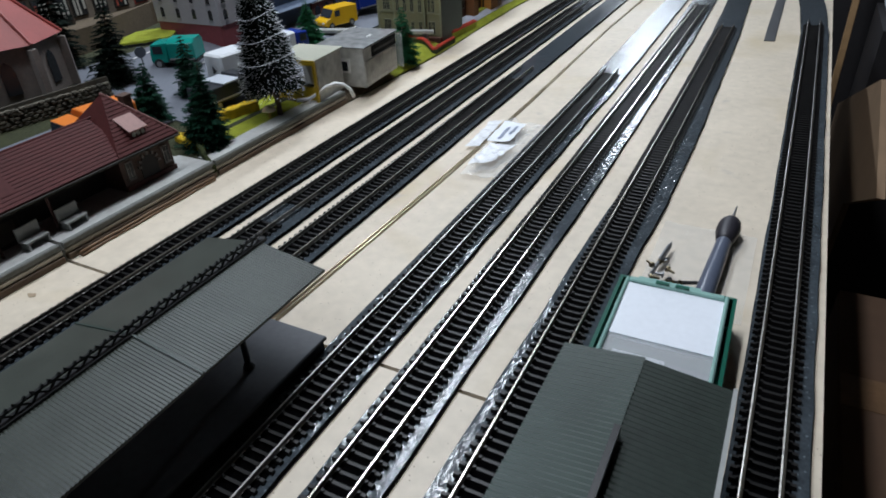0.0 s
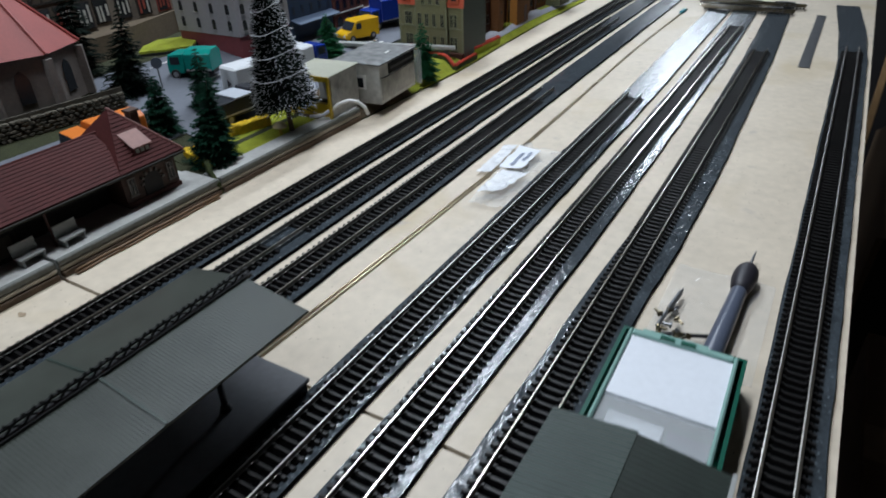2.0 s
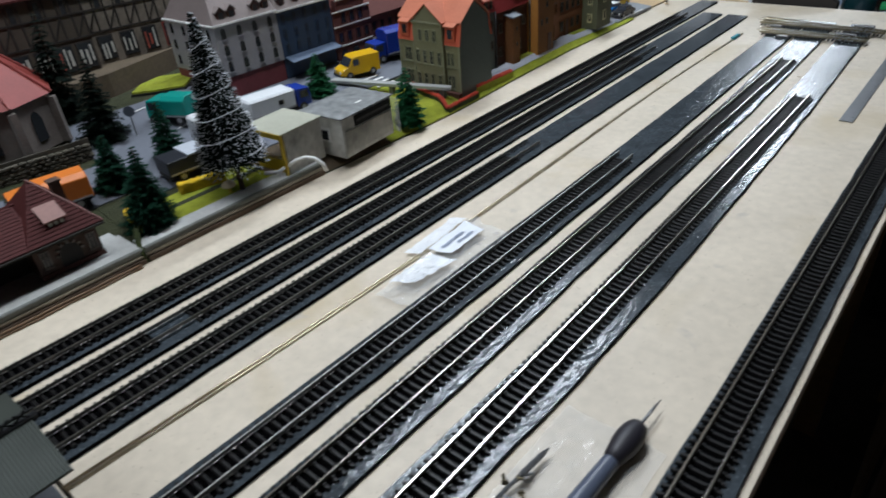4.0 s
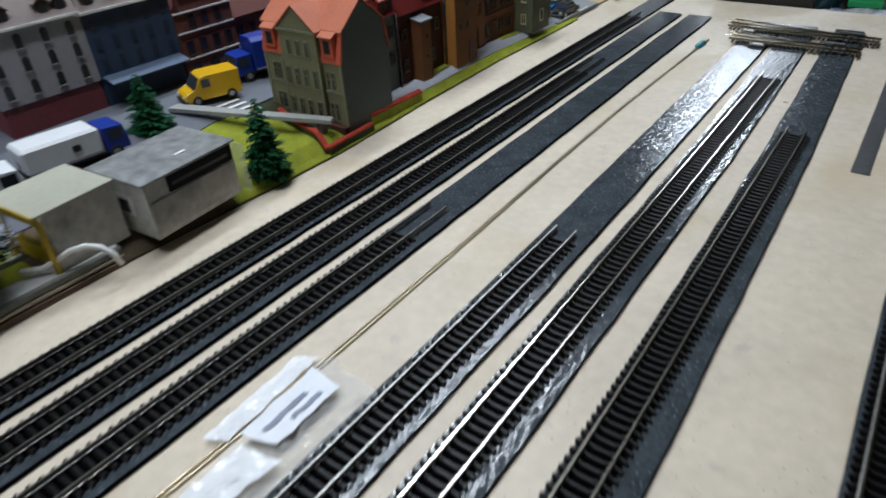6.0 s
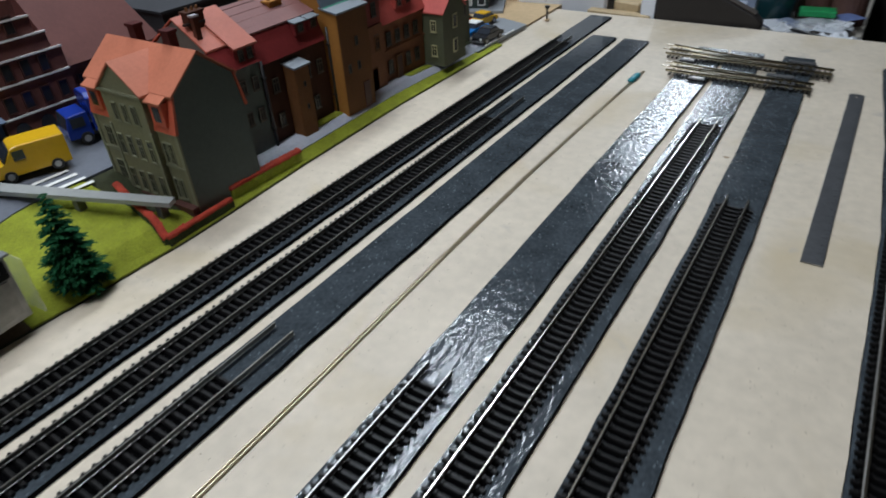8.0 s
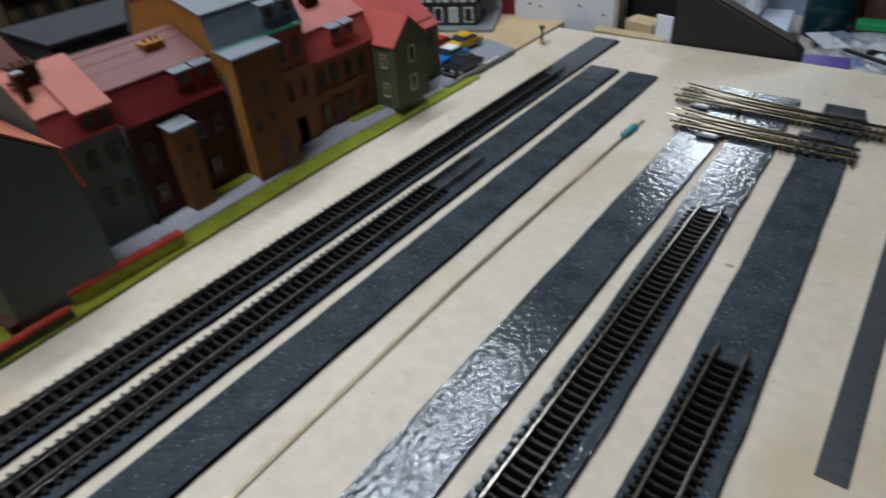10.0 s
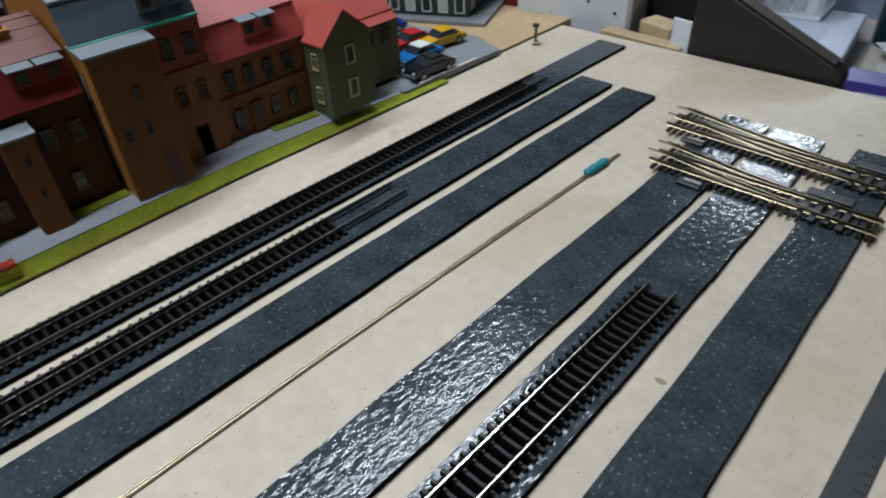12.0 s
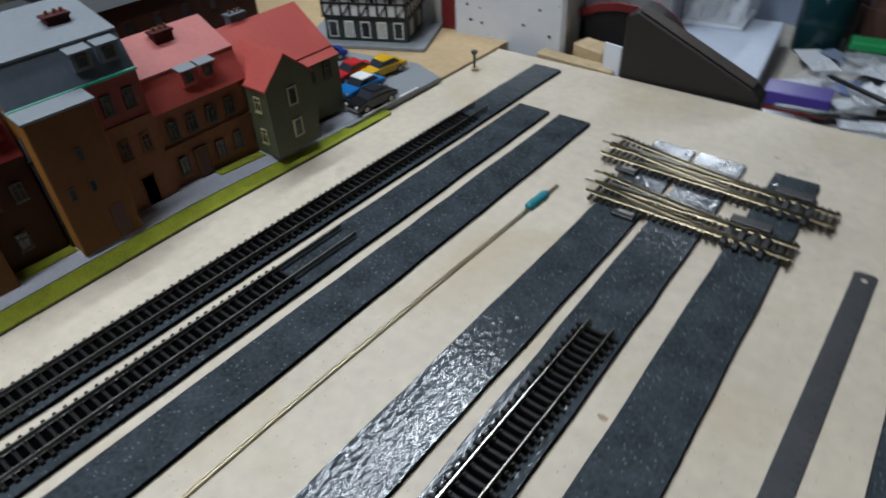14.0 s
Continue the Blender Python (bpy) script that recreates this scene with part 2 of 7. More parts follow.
def unseen_lamp(loc, size, power, tint):
    ob = thing("unseen_lamp", "long white lamp placed unseen above the layout", "lamp", loc, group="ceiling lamps")
    box_part("housing", (-size[0] / 2 - .02, size[0] / 2 + .02, -size[1] / 2 - .02, size[1] / 2 + .02, 0.006, 0.05), M["white"], ob)
    for y in (-size[1] / 3, size[1] / 3):
        bm = bmesh.new()
        cyl(bm, (0, y, 0.05), (0, y, 1.62 - loc[2]), 0.004, n=8)
        part("hanger", bm, M["hanger"], ob)
    la = bpy.data.lights.new("tube", "AREA")
    la.shape, la.size, la.size_y, la.energy, la.color = "RECTANGLE", size[0], size[1], power, tint
    lo = new("tube", la)
    lo.parent = ob
    return ob


for l in LAMPS:
    unseen_lamp(*l)

# ---- boards ----
JOINT = 0.187


def boards():
    for nm, y0, y1 in (("baseboard_near", -0.75, JOINT - 0.0012), ("baseboard_far", JOINT + 0.0012, 1.388)):
        bm = bmesh.new()
        bx(bm, -0.3555, 0.1050, y0, y1, -0.018, 0.0)
        structure(nm, bm, M["board"], "pale plywood baseboard under the tracks", "baseboard")
    bm = bmesh.new()
    bx(bm, -1.6, -0.3572, -0.75, 1.46, -0.018, 0.002)
    structure("town_board", bm, M["tan"], "tan plywood board that carries the model town", "baseboard")


boards()


# ---- town ground ----
def smooth01(a):
    a = min(1, max(0, a))
    return a * a * (3 - 2 * a)


EDGE = [(-0.75, -0.3475), (0.518, -0.3475), (0.58, -0.345), (0.66, -0.341), (0.72, -0.339), (0.78, -0.3415), (0.85, -0.3455), (1.0, -0.3495), (1.1, -0.3475), (1.3, -0.346), (1.46, -0.345)]


def edge_x(y):
    for (a, xa), (b, xb) in zip(EDGE, EDGE[1:]):
        if a <= y <= b:
            return xa + (xb - xa) * (y - a) / (b - a)
    return EDGE[-1][1]


def gh(x, y):
    """Height of the town ground: low at the front edge, a bank up to the houses, then the rising street."""
    flat = smooth01((y - 0.84) / 0.12)
    inner = 0.0125 - 0.0065 * smooth01((y - 1.0) / 0.18)
    front = 0.0010 + (inner - 0.0010) * smooth01((edge_x(y) - x) / 0.020)
    rise = 0.034 * min(1, max(0, (-0.395 - x) / 0.21)) * (1 - flat)
    return front + rise


def sheet(name, inner, outer, y0, y1, material, label, category, lift=0.0, skirt=0.0, nx=6, ny=40, kind="structure"):
    """A sheet of ground between two lines x(y), laid on the terrain."""
    bm = bmesh.new()
    rows = []
    for j in range(ny + 1):
        y = y0 + (y1 - y0) * j / ny
        a, b = inner(y), outer(y)
        rows.append([bm.verts.new((a + (b - a) * i / nx, y, gh(a + (b - a) * i / nx, y) + lift)) for i in range(nx + 1)])
    for r, s in zip(rows, rows[1:]):
        for i in range(nx):
            bm.faces.new((r[i], s[i], s[i + 1], r[i + 1]))
    if skirt:
        for e in [e for e in bm.edges if len(e.link_faces) == 1]:
            a, b = e.verts
            bm.faces.new((a, b, bm.verts.new(b.co - Vector((0, 0, skirt))), bm.verts.new(a.co - Vector((0, 0, skirt)))))
    ob = structure(name, bm, material, label, category)
    return ob


sheet("town_ground", lambda y: -1.5, lambda y: edge_x(y), 0.325, 1.19, M["grass_dark"], "dull green flock ground of the model town", "ground", 0, 0.02, 40, 60)
# ---- strips and tracks ----
STRIPS = [(-0.2925, -0.75, -0.2840, 1.367, -0.284), (-0.2475, -0.2, -0.2480, 1.283, 0), (-0.2065, -0.2, -0.2062, 1.283, 0), (-0.1125, -0.3, -0.1130, 1.286, 0),
          (-0.0695, -0.4, -0.0705, 1.286, 0), (-0.0180, -0.4, -0.0195, 1.288, 0), (0.0835, -0.4, 0.0825, 1.0, 0)]


def strip_at(k, y):
    xa, ya, xb, yb, _ = STRIPS[k]
    return xa + (xb - xa) * (y - ya) / (yb - ya)


# felt strips: stretches of (y, middle, half width); they lie less straight than the tracks on them
FELT = {0: [(-0.75, -0.2912, 0.0146), (1.367, -0.2827, 0.0146)], 1: [(-0.2, -0.2450, 0.0152), (1.283, -0.2455, 0.0152)], 2: [(-0.2, -0.2040, 0.0145), (0.75, -0.2045, 0.0152), (1.283, -0.2055, 0.0150)],
        3: [(-0.3, -0.1145, 0.0158), (0.20, -0.1132, 0.0157), (0.39, -0.1118, 0.0160), (0.69, -0.1110, 0.0163), (0.93, -0.1135, 0.0162), (1.17, -0.1145, 0.0160), (1.286, -0.1170, 0.0160)],
        4: [(-0.4, -0.0690, 0.0158), (0.20, -0.0680, 0.0158), (0.39, -0.0662, 0.0165), (0.50, -0.0668, 0.0165), (0.87, -0.0680, 0.0165), (1.175, -0.0753, 0.0172), (1.286, -0.0805, 0.0172)],
        5: [(-0.4, -0.0245, 0.0168), (0.20, -0.0195, 0.0166), (0.33, -0.0172, 0.0168), (0.41, -0.0142, 0.0172), (0.55, -0.0132, 0.0172), (0.90, -0.0175, 0.0168), (1.175, -0.0256, 0.0162), (1.288, -0.0280, 0.0150)],
        6: [(-0.4, 0.0855, 0.0150), (0.95, 0.0845, 0.0158), (1.10, 0.0790, 0.0168), (1.285, 0.0660, 0.0165)]}


def felt_strip(k):
    bm = bmesh.new()
    rng = random.Random(k)
    ob = thing("felt_strip", "glossy black bitumen felt track underlay on the baseboard", "track underlay", group="felt strips")
    top, rim, pts = [], [], []
    for (ya, ca, wa), (yb, cb, wb) in zip(FELT[k], FELT[k][1:]):
        n = max(4, int((yb - ya) / 0.022))
        pts += [(ca + (cb - ca) * j / n, ya + (yb - ya) * j / n, wa + (wb - wa) * j / n) for j in range(n)]
    y, c, w = FELT[k][-1]
    pts.append((c, y, w))
    for x, y, w in pts:
        a, b = x - w + rng.uniform(-4e-4, 4e-4), x + w + rng.uniform(-4e-4, 4e-4)
        top.append((bm.verts.new((a, y, 0.003)), bm.verts.new((b, y, 0.003))))
        rim.append((a, b, y))
    for j in range(len(pts) - 1):
        bm.faces.new((top[j][0], top[j][1], top[j + 1][1], top[j + 1][0]))
    part("surface", bm, M["felt"], ob, "glossy rippled bitumen surface")
    bm = bmesh.new()
    for side in (0, 1):
        for p, q in zip(rim, rim[1:]):
            v = [bm.verts.new(c) for c in ((p[side], p[2], 0.0001), (p[side], p[2], 0.00299), (q[side], q[2], 0.00299), (q[side], q[2], 0.0001))]
            bm.faces.new(v if side == 0 else v[::-1])
    for p in (rim[0], rim[-1]):
        bm.faces.new([bm.verts.new((x, p[2], z)) for x, z in ((p[0], 0.0001), (p[1], 0.0001), (p[1], 0.00299), (p[0], 0.00299))])
    part("cut_edge", bm, M["felt_edge"], ob, "matt black cut edge")
    return ob


for k in range(7):
    felt_strip(k)


def sleeper_mesh(material):
    bm = bmesh.new()
    z0, z1 = 0.0030, 0.0050
    prism(bm, [(-0.00125, z0), (0.00125, z0), (0.0008, z1), (-0.0008, z1)], "x", -0.0122, 0.0122)
    for s in (-1, 1):
        for o in (-0.0019, 0.0019):
            x = s * 0.0071 + o
            bx(bm, x - 0.0007, x + 0.0007, -0.0006, 0.0006, z1 - 0.0004, z1 + 0.0009)
    return finish(bm, "sleeper", material)


SLEEPER = sleeper_mesh(M["sleeper"])


def rail_bm(p, q):
    """A flat-bottomed rail from p to q, foot at 5 mm."""
    prof = [(-0.0010, 0.0050), (0.0010, 0.0050), (0.0010, 0.0053), (0.00028, 0.0055), (0.00028, 0.0066), (0.00056, 0.0068), (0.00056, 0.0074),
            (0.00038, 0.0076), (-0.00038, 0.0076), (-0.00056, 0.0074), (-0.00056, 0.0068), (-0.00028, 0.0066), (-0.00028, 0.0055), (-0.0010, 0.0053)]
    bm = bmesh.new()
    d = Vector((q[0] - p[0], q[1] - p[1], 0)).normalized()
    s = Vector((d.y, -d.x, 0))
    lo = [bm.verts.new(Vector((p[0], p[1], 0)) + s * a + Vector((0, 0, b))) for a, b in prof]
    hi = [bm.verts.new(Vector((q[0], q[1], 0)) + s * a + Vector((0, 0, b))) for a, b in prof]
    n = len(prof)
    for i in range(n):
        bm.faces.new((lo[i], lo[(i + 1) % n], hi[(i + 1) % n], hi[i]))
    bm.faces.new(lo)
    bm.faces.new(hi[::-1])
    return bm


PITCH = 0.0056
GAP = (0.2790, 0.3080)  # bare stretch where two lengths of track meet
# track: strip, sleepers from, sleepers to, rails to, rail finish
TRACKS = [(0, -0.24, 1.235, 1.255, "rail_old"), (1, -0.10, 0.998, 1.053, "rail_old"), (2, -0.10, 0.640, 0.684, "rail_old"), (3, -0.24, 0.690, 0.702, "rail_dull"),
          (4, -0.30, 1.066, 1.071, "rail"), (5, -0.30, 0.935, 0.945, "rail"), (6, -0.30, 0.975, 1.002, "rail")]


# near-black sheet laid between the sleepers to paint the shade in the gaps
M["web"] = mat("gap_shade_black", (0.0018, 0.0018, 0.002), 1.0, var=0.3, spec=0.0)


def track(k, y0, y1, yr, finish_name):
    ob = thing("track", "straight model railway track with dark plastic sleepers and bare metal rails", "railway track", (strip_at(k, y0), y0, 0), group="tracks")
    for s in (-1, 1):
        g = s * 0.0071
        bm = rail_bm((g, 0), (strip_at(k, yr) - strip_at(k, y0) + g, yr - y0))
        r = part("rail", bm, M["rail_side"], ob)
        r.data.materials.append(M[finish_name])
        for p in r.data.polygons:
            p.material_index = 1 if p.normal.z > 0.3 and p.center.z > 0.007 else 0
    dx = strip_at(k, y1) - strip_at(k, y0)
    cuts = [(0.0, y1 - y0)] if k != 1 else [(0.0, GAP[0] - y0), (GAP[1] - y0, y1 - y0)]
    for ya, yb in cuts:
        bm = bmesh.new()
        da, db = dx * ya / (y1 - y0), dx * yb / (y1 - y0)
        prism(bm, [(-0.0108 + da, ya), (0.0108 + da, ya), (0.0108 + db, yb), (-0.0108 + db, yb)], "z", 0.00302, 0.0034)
        part("web", bm, M["web"], ob, "black sheet painting the shade between the sleepers")
    n = int((y1 - y0) / PITCH)
    for i in range(n + 1):
        y = y1 - y0 - i * PITCH
        if k == 1 and GAP[0] < y0 + y < GAP[1]:
            continue
        sl = new("sleeper", SLEEPER)
        sl.parent = ob
        sl.matrix_basis = pose(strip_at(k, y0 + y) - strip_at(k, y0), y, 0)
    return ob


def all_tracks():
    for a in TRACKS:
        track(*a)


# ---- station canopy on its island platform ----
def corrugated(bm, a, b, y0, y1, n, amp, thick):
    """A ribbed sheet between the lines x,z = a and b, ribs running from a to b, from y0 to y1."""
    rows = []
    for i in range(2 * n + 1):
        y = y0 + (y1 - y0) * i / (2 * n)
        h = amp if i % 2 else 0.0
        rows.append([bm.verts.new((a[0], y, a[1] + h)), bm.verts.new((b[0], y, b[1] + h)), bm.verts.new((b[0], y, b[1] - thick)), bm.verts.new((a[0], y, a[1] - thick))])
    for r, q in zip(rows, rows[1:]):
        for k in range(4):
            bm.faces.new((r[k], r[(k + 1) % 4], q[(k + 1) % 4], q[k]))
    bm.faces.new(rows[0])
    bm.faces.new(rows[-1][::-1])


def canopy_left():
    ob = thing("platform_canopy", "grey-green corrugated station canopy with a black ridge lattice", "station canopy", (-0.166, 0.19, 0))
    L = 0.42
    bm = bmesh.new()
    corrugated(bm, (0.001, 0.0567), (0.0402, 0.0501), -L, 0, 250, 0.0005, 0.0012)
    part("right_roof", bm, M["canopy"], ob, "finely ribbed grey-green roof half")
    bm = bmesh.new()
    prism(bm, [(-0.001, 0.0570), (-0.039, 0.0504), (-0.039, 0.0490), (-0.001, 0.0556)], "y", -L, 0)
    part("left_roof", bm, M["canopy"], ob, "smooth grey-green roof half")
    bm = bmesh.new()
    prism(bm, [(0.001, 0.0574), (0.0402, 0.0508), (0.0402, 0.0513), (0.001, 0.0579)], "y", -0.0825, -0.0815)
    prism(bm, [(-0.001, 0.0571), (-0.039, 0.0505), (-0.039, 0.0509), (-0.001, 0.0575)], "y", -0.0825, -0.0815)
    part("roof_seam", bm, M["canopy_shelter"], ob, "seam where two roof lengths meet")
    for i in range(4):
        y = -0.042 - i * 0.10
        bm = bmesh.new()
        cyl(bm, (0.018, y, 0.012), (0.018, y, 0.0535), 0.0016, n=8)
        cyl(bm, (0.018, y, 0.012), (0.018, y, 0.015), 0.0030, 0.0020, n=8)
        part("post", bm, M["black"], ob, smooth=True)
    bm = bmesh.new()
    bx(bm, -0.002, 0.002, -L, 0.003, 0.0562, 0.0580)
    for i in range(60):
        y = -L + i * L / 60
        bx(bm, -0.0004, 0.0004, 0, 0.0075, -0.0004, 0.0004, pose(0, y, 0.0578, 38))
        bx(bm, -0.0004, 0.0004, 0, 0.0075, -0.0004, 0.0004, pose(0, y + 0.0068, 0.0578, 142))
    bx(bm, -0.0006, 0.0006, -L, 0.003, 0.0606, 0.0616)
    part("ridge_lattice", bm, M["black"], ob, "black openwork ridge cresting")
    p = thing("island_platform", "dark grey island platform between the tracks", "platform", (-0.146, 0.184, 0))
    box_part("deck", (-0.036, 0.019, -0.45, 0, 0.0090, 0.0115), M["darkgrey"], p, bevel=0.0006)
    box_part("body", (-0.034, 0.0175, -0.449, -0.0015, 0.0001, 0.0090), M["black"], p)


canopy_left()


M["plat2"] = mat("pale_grey_plastic", (0.30, 0.31, 0.30), 0.5, var=0.1)


def canopy_right():
    ob = thing("platform_shelter", "low dark green shelter roof with ribbed halves", "platform shelter", (0.0305, 0.196, 0))
    L = 0.24
    bm = bmesh.new()
    corrugated(bm, (0.0004, 0.0447), (-0.0335, 0.0410), -L, 0, 90, 0.0008, 0.0012)
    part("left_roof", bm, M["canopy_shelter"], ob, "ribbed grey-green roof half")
    bm = bmesh.new()
    corrugated(bm, (0.0345, 0.0408), (0.0005, 0.0444), -L, -0.001, 90, 0.0004, 0.0012)
    part("right_roof", bm, M["canopy_shaded"], ob, "ribbed dark green roof half, deepened for its shade")
    box_part("gutter", (0.0346, 0.0362, -L, -0.001, 0.0385, 0.0420), M["plat2"], ob, "pale edge strip")
    box_part("stub_wall", (-0.0012, 0.0012, -L, -0.045, 0.0455, 0.0500), M["black"], ob, "black upstand along the ridge")
    for x in (-0.026, 0.026):
        for y in (-0.02, -0.20):
            bm = bmesh.new()
            cyl(bm, (x, y, 0.0), (x, y, 0.040), 0.0018, n=8)
            part("post", bm, M["black"], ob)
    box_part("base", (-0.030, 0.030, -0.235, -0.010, 0.0001, 0.006), M["black"], ob)


canopy_right()


# ---- row of houses behind the tracks ----
def frame_ring(c, n, u0, u1, z0, z1, f, d0, d1):
    """A closed rectangular frame of bar width f round an opening, on a wall point c with outward normal n."""
    bm = bmesh.new()
    loops = []
    for a, d in ((0, d0), (0, d1), (f, d1), (f, d0)):
        pts = ((u0 + a, z0 + a), (u1 - a, z0 + a), (u1 - a, z1 - a), (u0 + a, z1 - a))
        loops.append([bm.verts.new((c[0] + d, c[1] + u, c[2] + z) if n == "+x" else (c[0] + u, c[1] - d, c[2] + z)) for u, z in pts])
    for p, q in zip(loops, loops[1:] + loops[:1]):
        for k in range(4):
            bm.faces.new((p[k], p[(k + 1) % 4], q[(k + 1) % 4], q[k]))
    bmesh.ops.recalc_face_normals(bm, faces=bm.faces[:])
    return bm


def window_into(parent, c, w, h, n, frame_mat="frame"):
    """A framed window on a wall point c with outward normal n ('+x' or '-y'), as a part with frame, sill and pane."""
    def add(name, u0, u1, z0, z1, d0, d1, m, par, lab=""):
        if n == "+x":
            dims = (c[0] + d0, c[0] + d1, c[1] + u0, c[1] + u1, c[2] + z0, c[2] + z1)
        else:
            dims = (c[0] + u0, c[0] + u1, c[1] - d1, c[1] - d0, c[2] + z0, c[2] + z1)
        return box_part(name, dims, m, par, lab)
    fr = w * 0.13
    win = part("window", frame_ring(c, n, -w / 2, w / 2, 0, h, fr, 0.0001, 0.0011), M[frame_mat], parent)
    add("glazing_bar", -fr * .35, fr * .35, fr, h - fr, 0.0005, 0.0010, M[frame_mat], win)
    add("glazing_bar", -w / 2 + fr, w / 2 - fr, h * .62, h * .62 + fr * .7, 0.0006, 0.0011, M[frame_mat], win)
    add("pane", -w / 2 + fr * .5, w / 2 - fr * .5, fr * .5, h - fr * .5, 0.0001, 0.0005, M["window"], win)
    add("sill", -w / 2 - fr * .6, w / 2 + fr * .6, -fr * .8, 0, 0.0001, 0.0016, M[frame_mat], win)
    return win


def gable_row_house(name, label, y0, y1, xf, xr, xb, z_wall, z_knee, z_ridge, wall, lower, upper, side=None, floors=(), knee_in=0.008, windows=(), door=None, dormers=(), chimney=None, ribs=0, gutter=None):
    """Terrace house: facade at xf towards the tracks, mansard roof with its ridge along y."""
    ob = thing(name, label, "model house", ((xf + xb) / 2, (y0 + y1) / 2, 0.0115), group="town houses")
    ox, oy, oz = -(xf + xb) / 2, -(y0 + y1) / 2, -0.0115
    X, Y, Z = (lambda v: v + ox), (lambda v: v + oy), (lambda v: v + oz)
    bm = bmesh.new()
    prism(bm, [(X(xf), 0), (X(xf), Z(z_wall)), (X(xf - knee_in), Z(z_knee) - 0.001), (X(xr), Z(z_ridge) - 0.001), (X(xb + knee_in), Z(z_knee) - 0.001), (X(xb), Z(z_wall)), (X(xb), 0)], "y", Y(y0), Y(y1))
    part("wall", bm, M[side or wall], ob)
    if side:
        box_part("facade", (X(xf), X(xf) + 0.0012, Y(y0), Y(y1), 0, Z(z_wall)), M[wall], ob)
    e = 0.0012
    for sgn, xa, xc in ((1, xf, xf - knee_in), (-1, xb, xb + knee_in)):
        bm = bmesh.new()
        prism(bm, [(X(xa) + sgn * 0.0026, Z(z_wall)), (X(xc) + sgn * 0.0012, Z(z_knee)), (X(xc) - sgn * 0.0002, Z(z_knee)), (X(xa) + sgn * 0.0003, Z(z_wall))], "y", Y(y0) - e, Y(y1) - e * 0.2)
        part("mansard", bm, M[lower], ob)
        bm = bmesh.new()
        prism(bm, [(X(xc) + sgn * 0.0022, Z(z_knee) - 0.0006), (X(xr), Z(z_ridge)), (X(xr), Z(z_ridge) + 0.0012), (X(xc) + sgn * 0.0022, Z(z_knee) + 0.0008)], "y", Y(y0) - e, Y(y1) - e * 0.2)
        rf = part("roof", bm, M[upper], ob)
        for i in range(ribs):
            t = (i + 0.5) / ribs
            x = X(xc) + (X(xr) - X(xc)) * t
            z = Z(z_knee) + (z_ridge - z_knee) * t + 0.0010
            box_part("roof_rib", (x - 0.0003, x + 0.0003, Y(y0) - e, Y(y1) - e * .2, z - 0.0004, z + 0.0006), M[upper], rf)
    if gutter:
        bm = bmesh.new()
        cyl(bm, (X(xf) + 0.0030, Y(y0) - e, Z(z_wall) + 0.0004), (X(xf) + 0.0030, Y(y1), Z(z_wall) + 0.0004), 0.0011, n=8)
        part("gutter", bm, M[gutter], ob, "green gutter")
    for z in floors:
        box_part("string_course", (X(xf) + 0.0012, X(xf) + 0.0021, Y(y0), Y(y1), Z(z), Z(z) + 0.0014), M[wall], ob)
    for (y, z, w, h) in windows:
        window_into(ob, (X(xf) + 0.0012, Y(y), Z(z)), w, h, "+x")
    if door:
        y, w, h = door
        d = box_part("door", (X(xf) + 0.0013, X(xf) + 0.0022, Y(y) - w / 2, Y(y) + w / 2, 0, h), M["wood_door"], ob)
        bm = bmesh.new()
        for a, b, c, dd in ((-w / 2 - .001, -w / 2, 0, h + .001), (w / 2, w / 2 + .001, 0, h + .001), (-w / 2, w / 2, h, h + .001)):
            bx(bm, X(xf) + 0.0012, X(xf) + 0.0027, Y(y) + a, Y(y) + b, c, dd)
        part("door_frame", bm, M["wall_tan"], d)
    for (y, z, w, h) in dormers:
        t = (z - z_wall) / max(1e-6, z_knee - z_wall)
        x = X(xf - knee_in * t)
        bm = bmesh.new()
        bx(bm, x - 0.006, x + 0.0045, Y(y) - w / 2, Y(y) + w / 2, Z(z), Z(z) + h)
        dm = part("dormer", bm, M[lower], ob)
        window_into_sub(dm, (x + 0.0045, Y(y), Z(z) + h * .2), w * .55, h * .65)
        bm = bmesh.new()
        prism(bm, [(x + 0.0062, Z(z) + h), (x + 0.0062, Z(z) + h + .0009), (x - 0.008, Z(z) + h + .0034), (x - 0.008, Z(z) + h + .0024)], "y", Y(y) - w / 2 - .0012, Y(y) + w / 2 + .0012)
        part("dormer_roof", bm, M["roof_light"], dm, "pale grey dormer roof")
    if chimney:
        cx, cy, cz, cm = chimney
        bm = bmesh.new()
        bx(bm, X(cx) - .004, X(cx) + .004, Y(cy) - .007, Y(cy) + .007, Z(cz) - .012, Z(cz))
        bx(bm, X(cx) - .005, X(cx) + .005, Y(cy) - .008, Y(cy) + .008, Z(cz), Z(cz) + .0016)
        ch = part("chimney", bm, M[cm], ob)
        for dy in (-.004, .001, .005):
            bm = bmesh.new()
            cyl(bm, (X(cx), Y(cy) + dy, Z(cz) + .0016), (X(cx), Y(cy) + dy, Z(cz) + .0042), .0012, .0010, 8)
            part("chimney_pot", bm, M["wall_tan"], ch)
    return ob, (X, Y, Z)


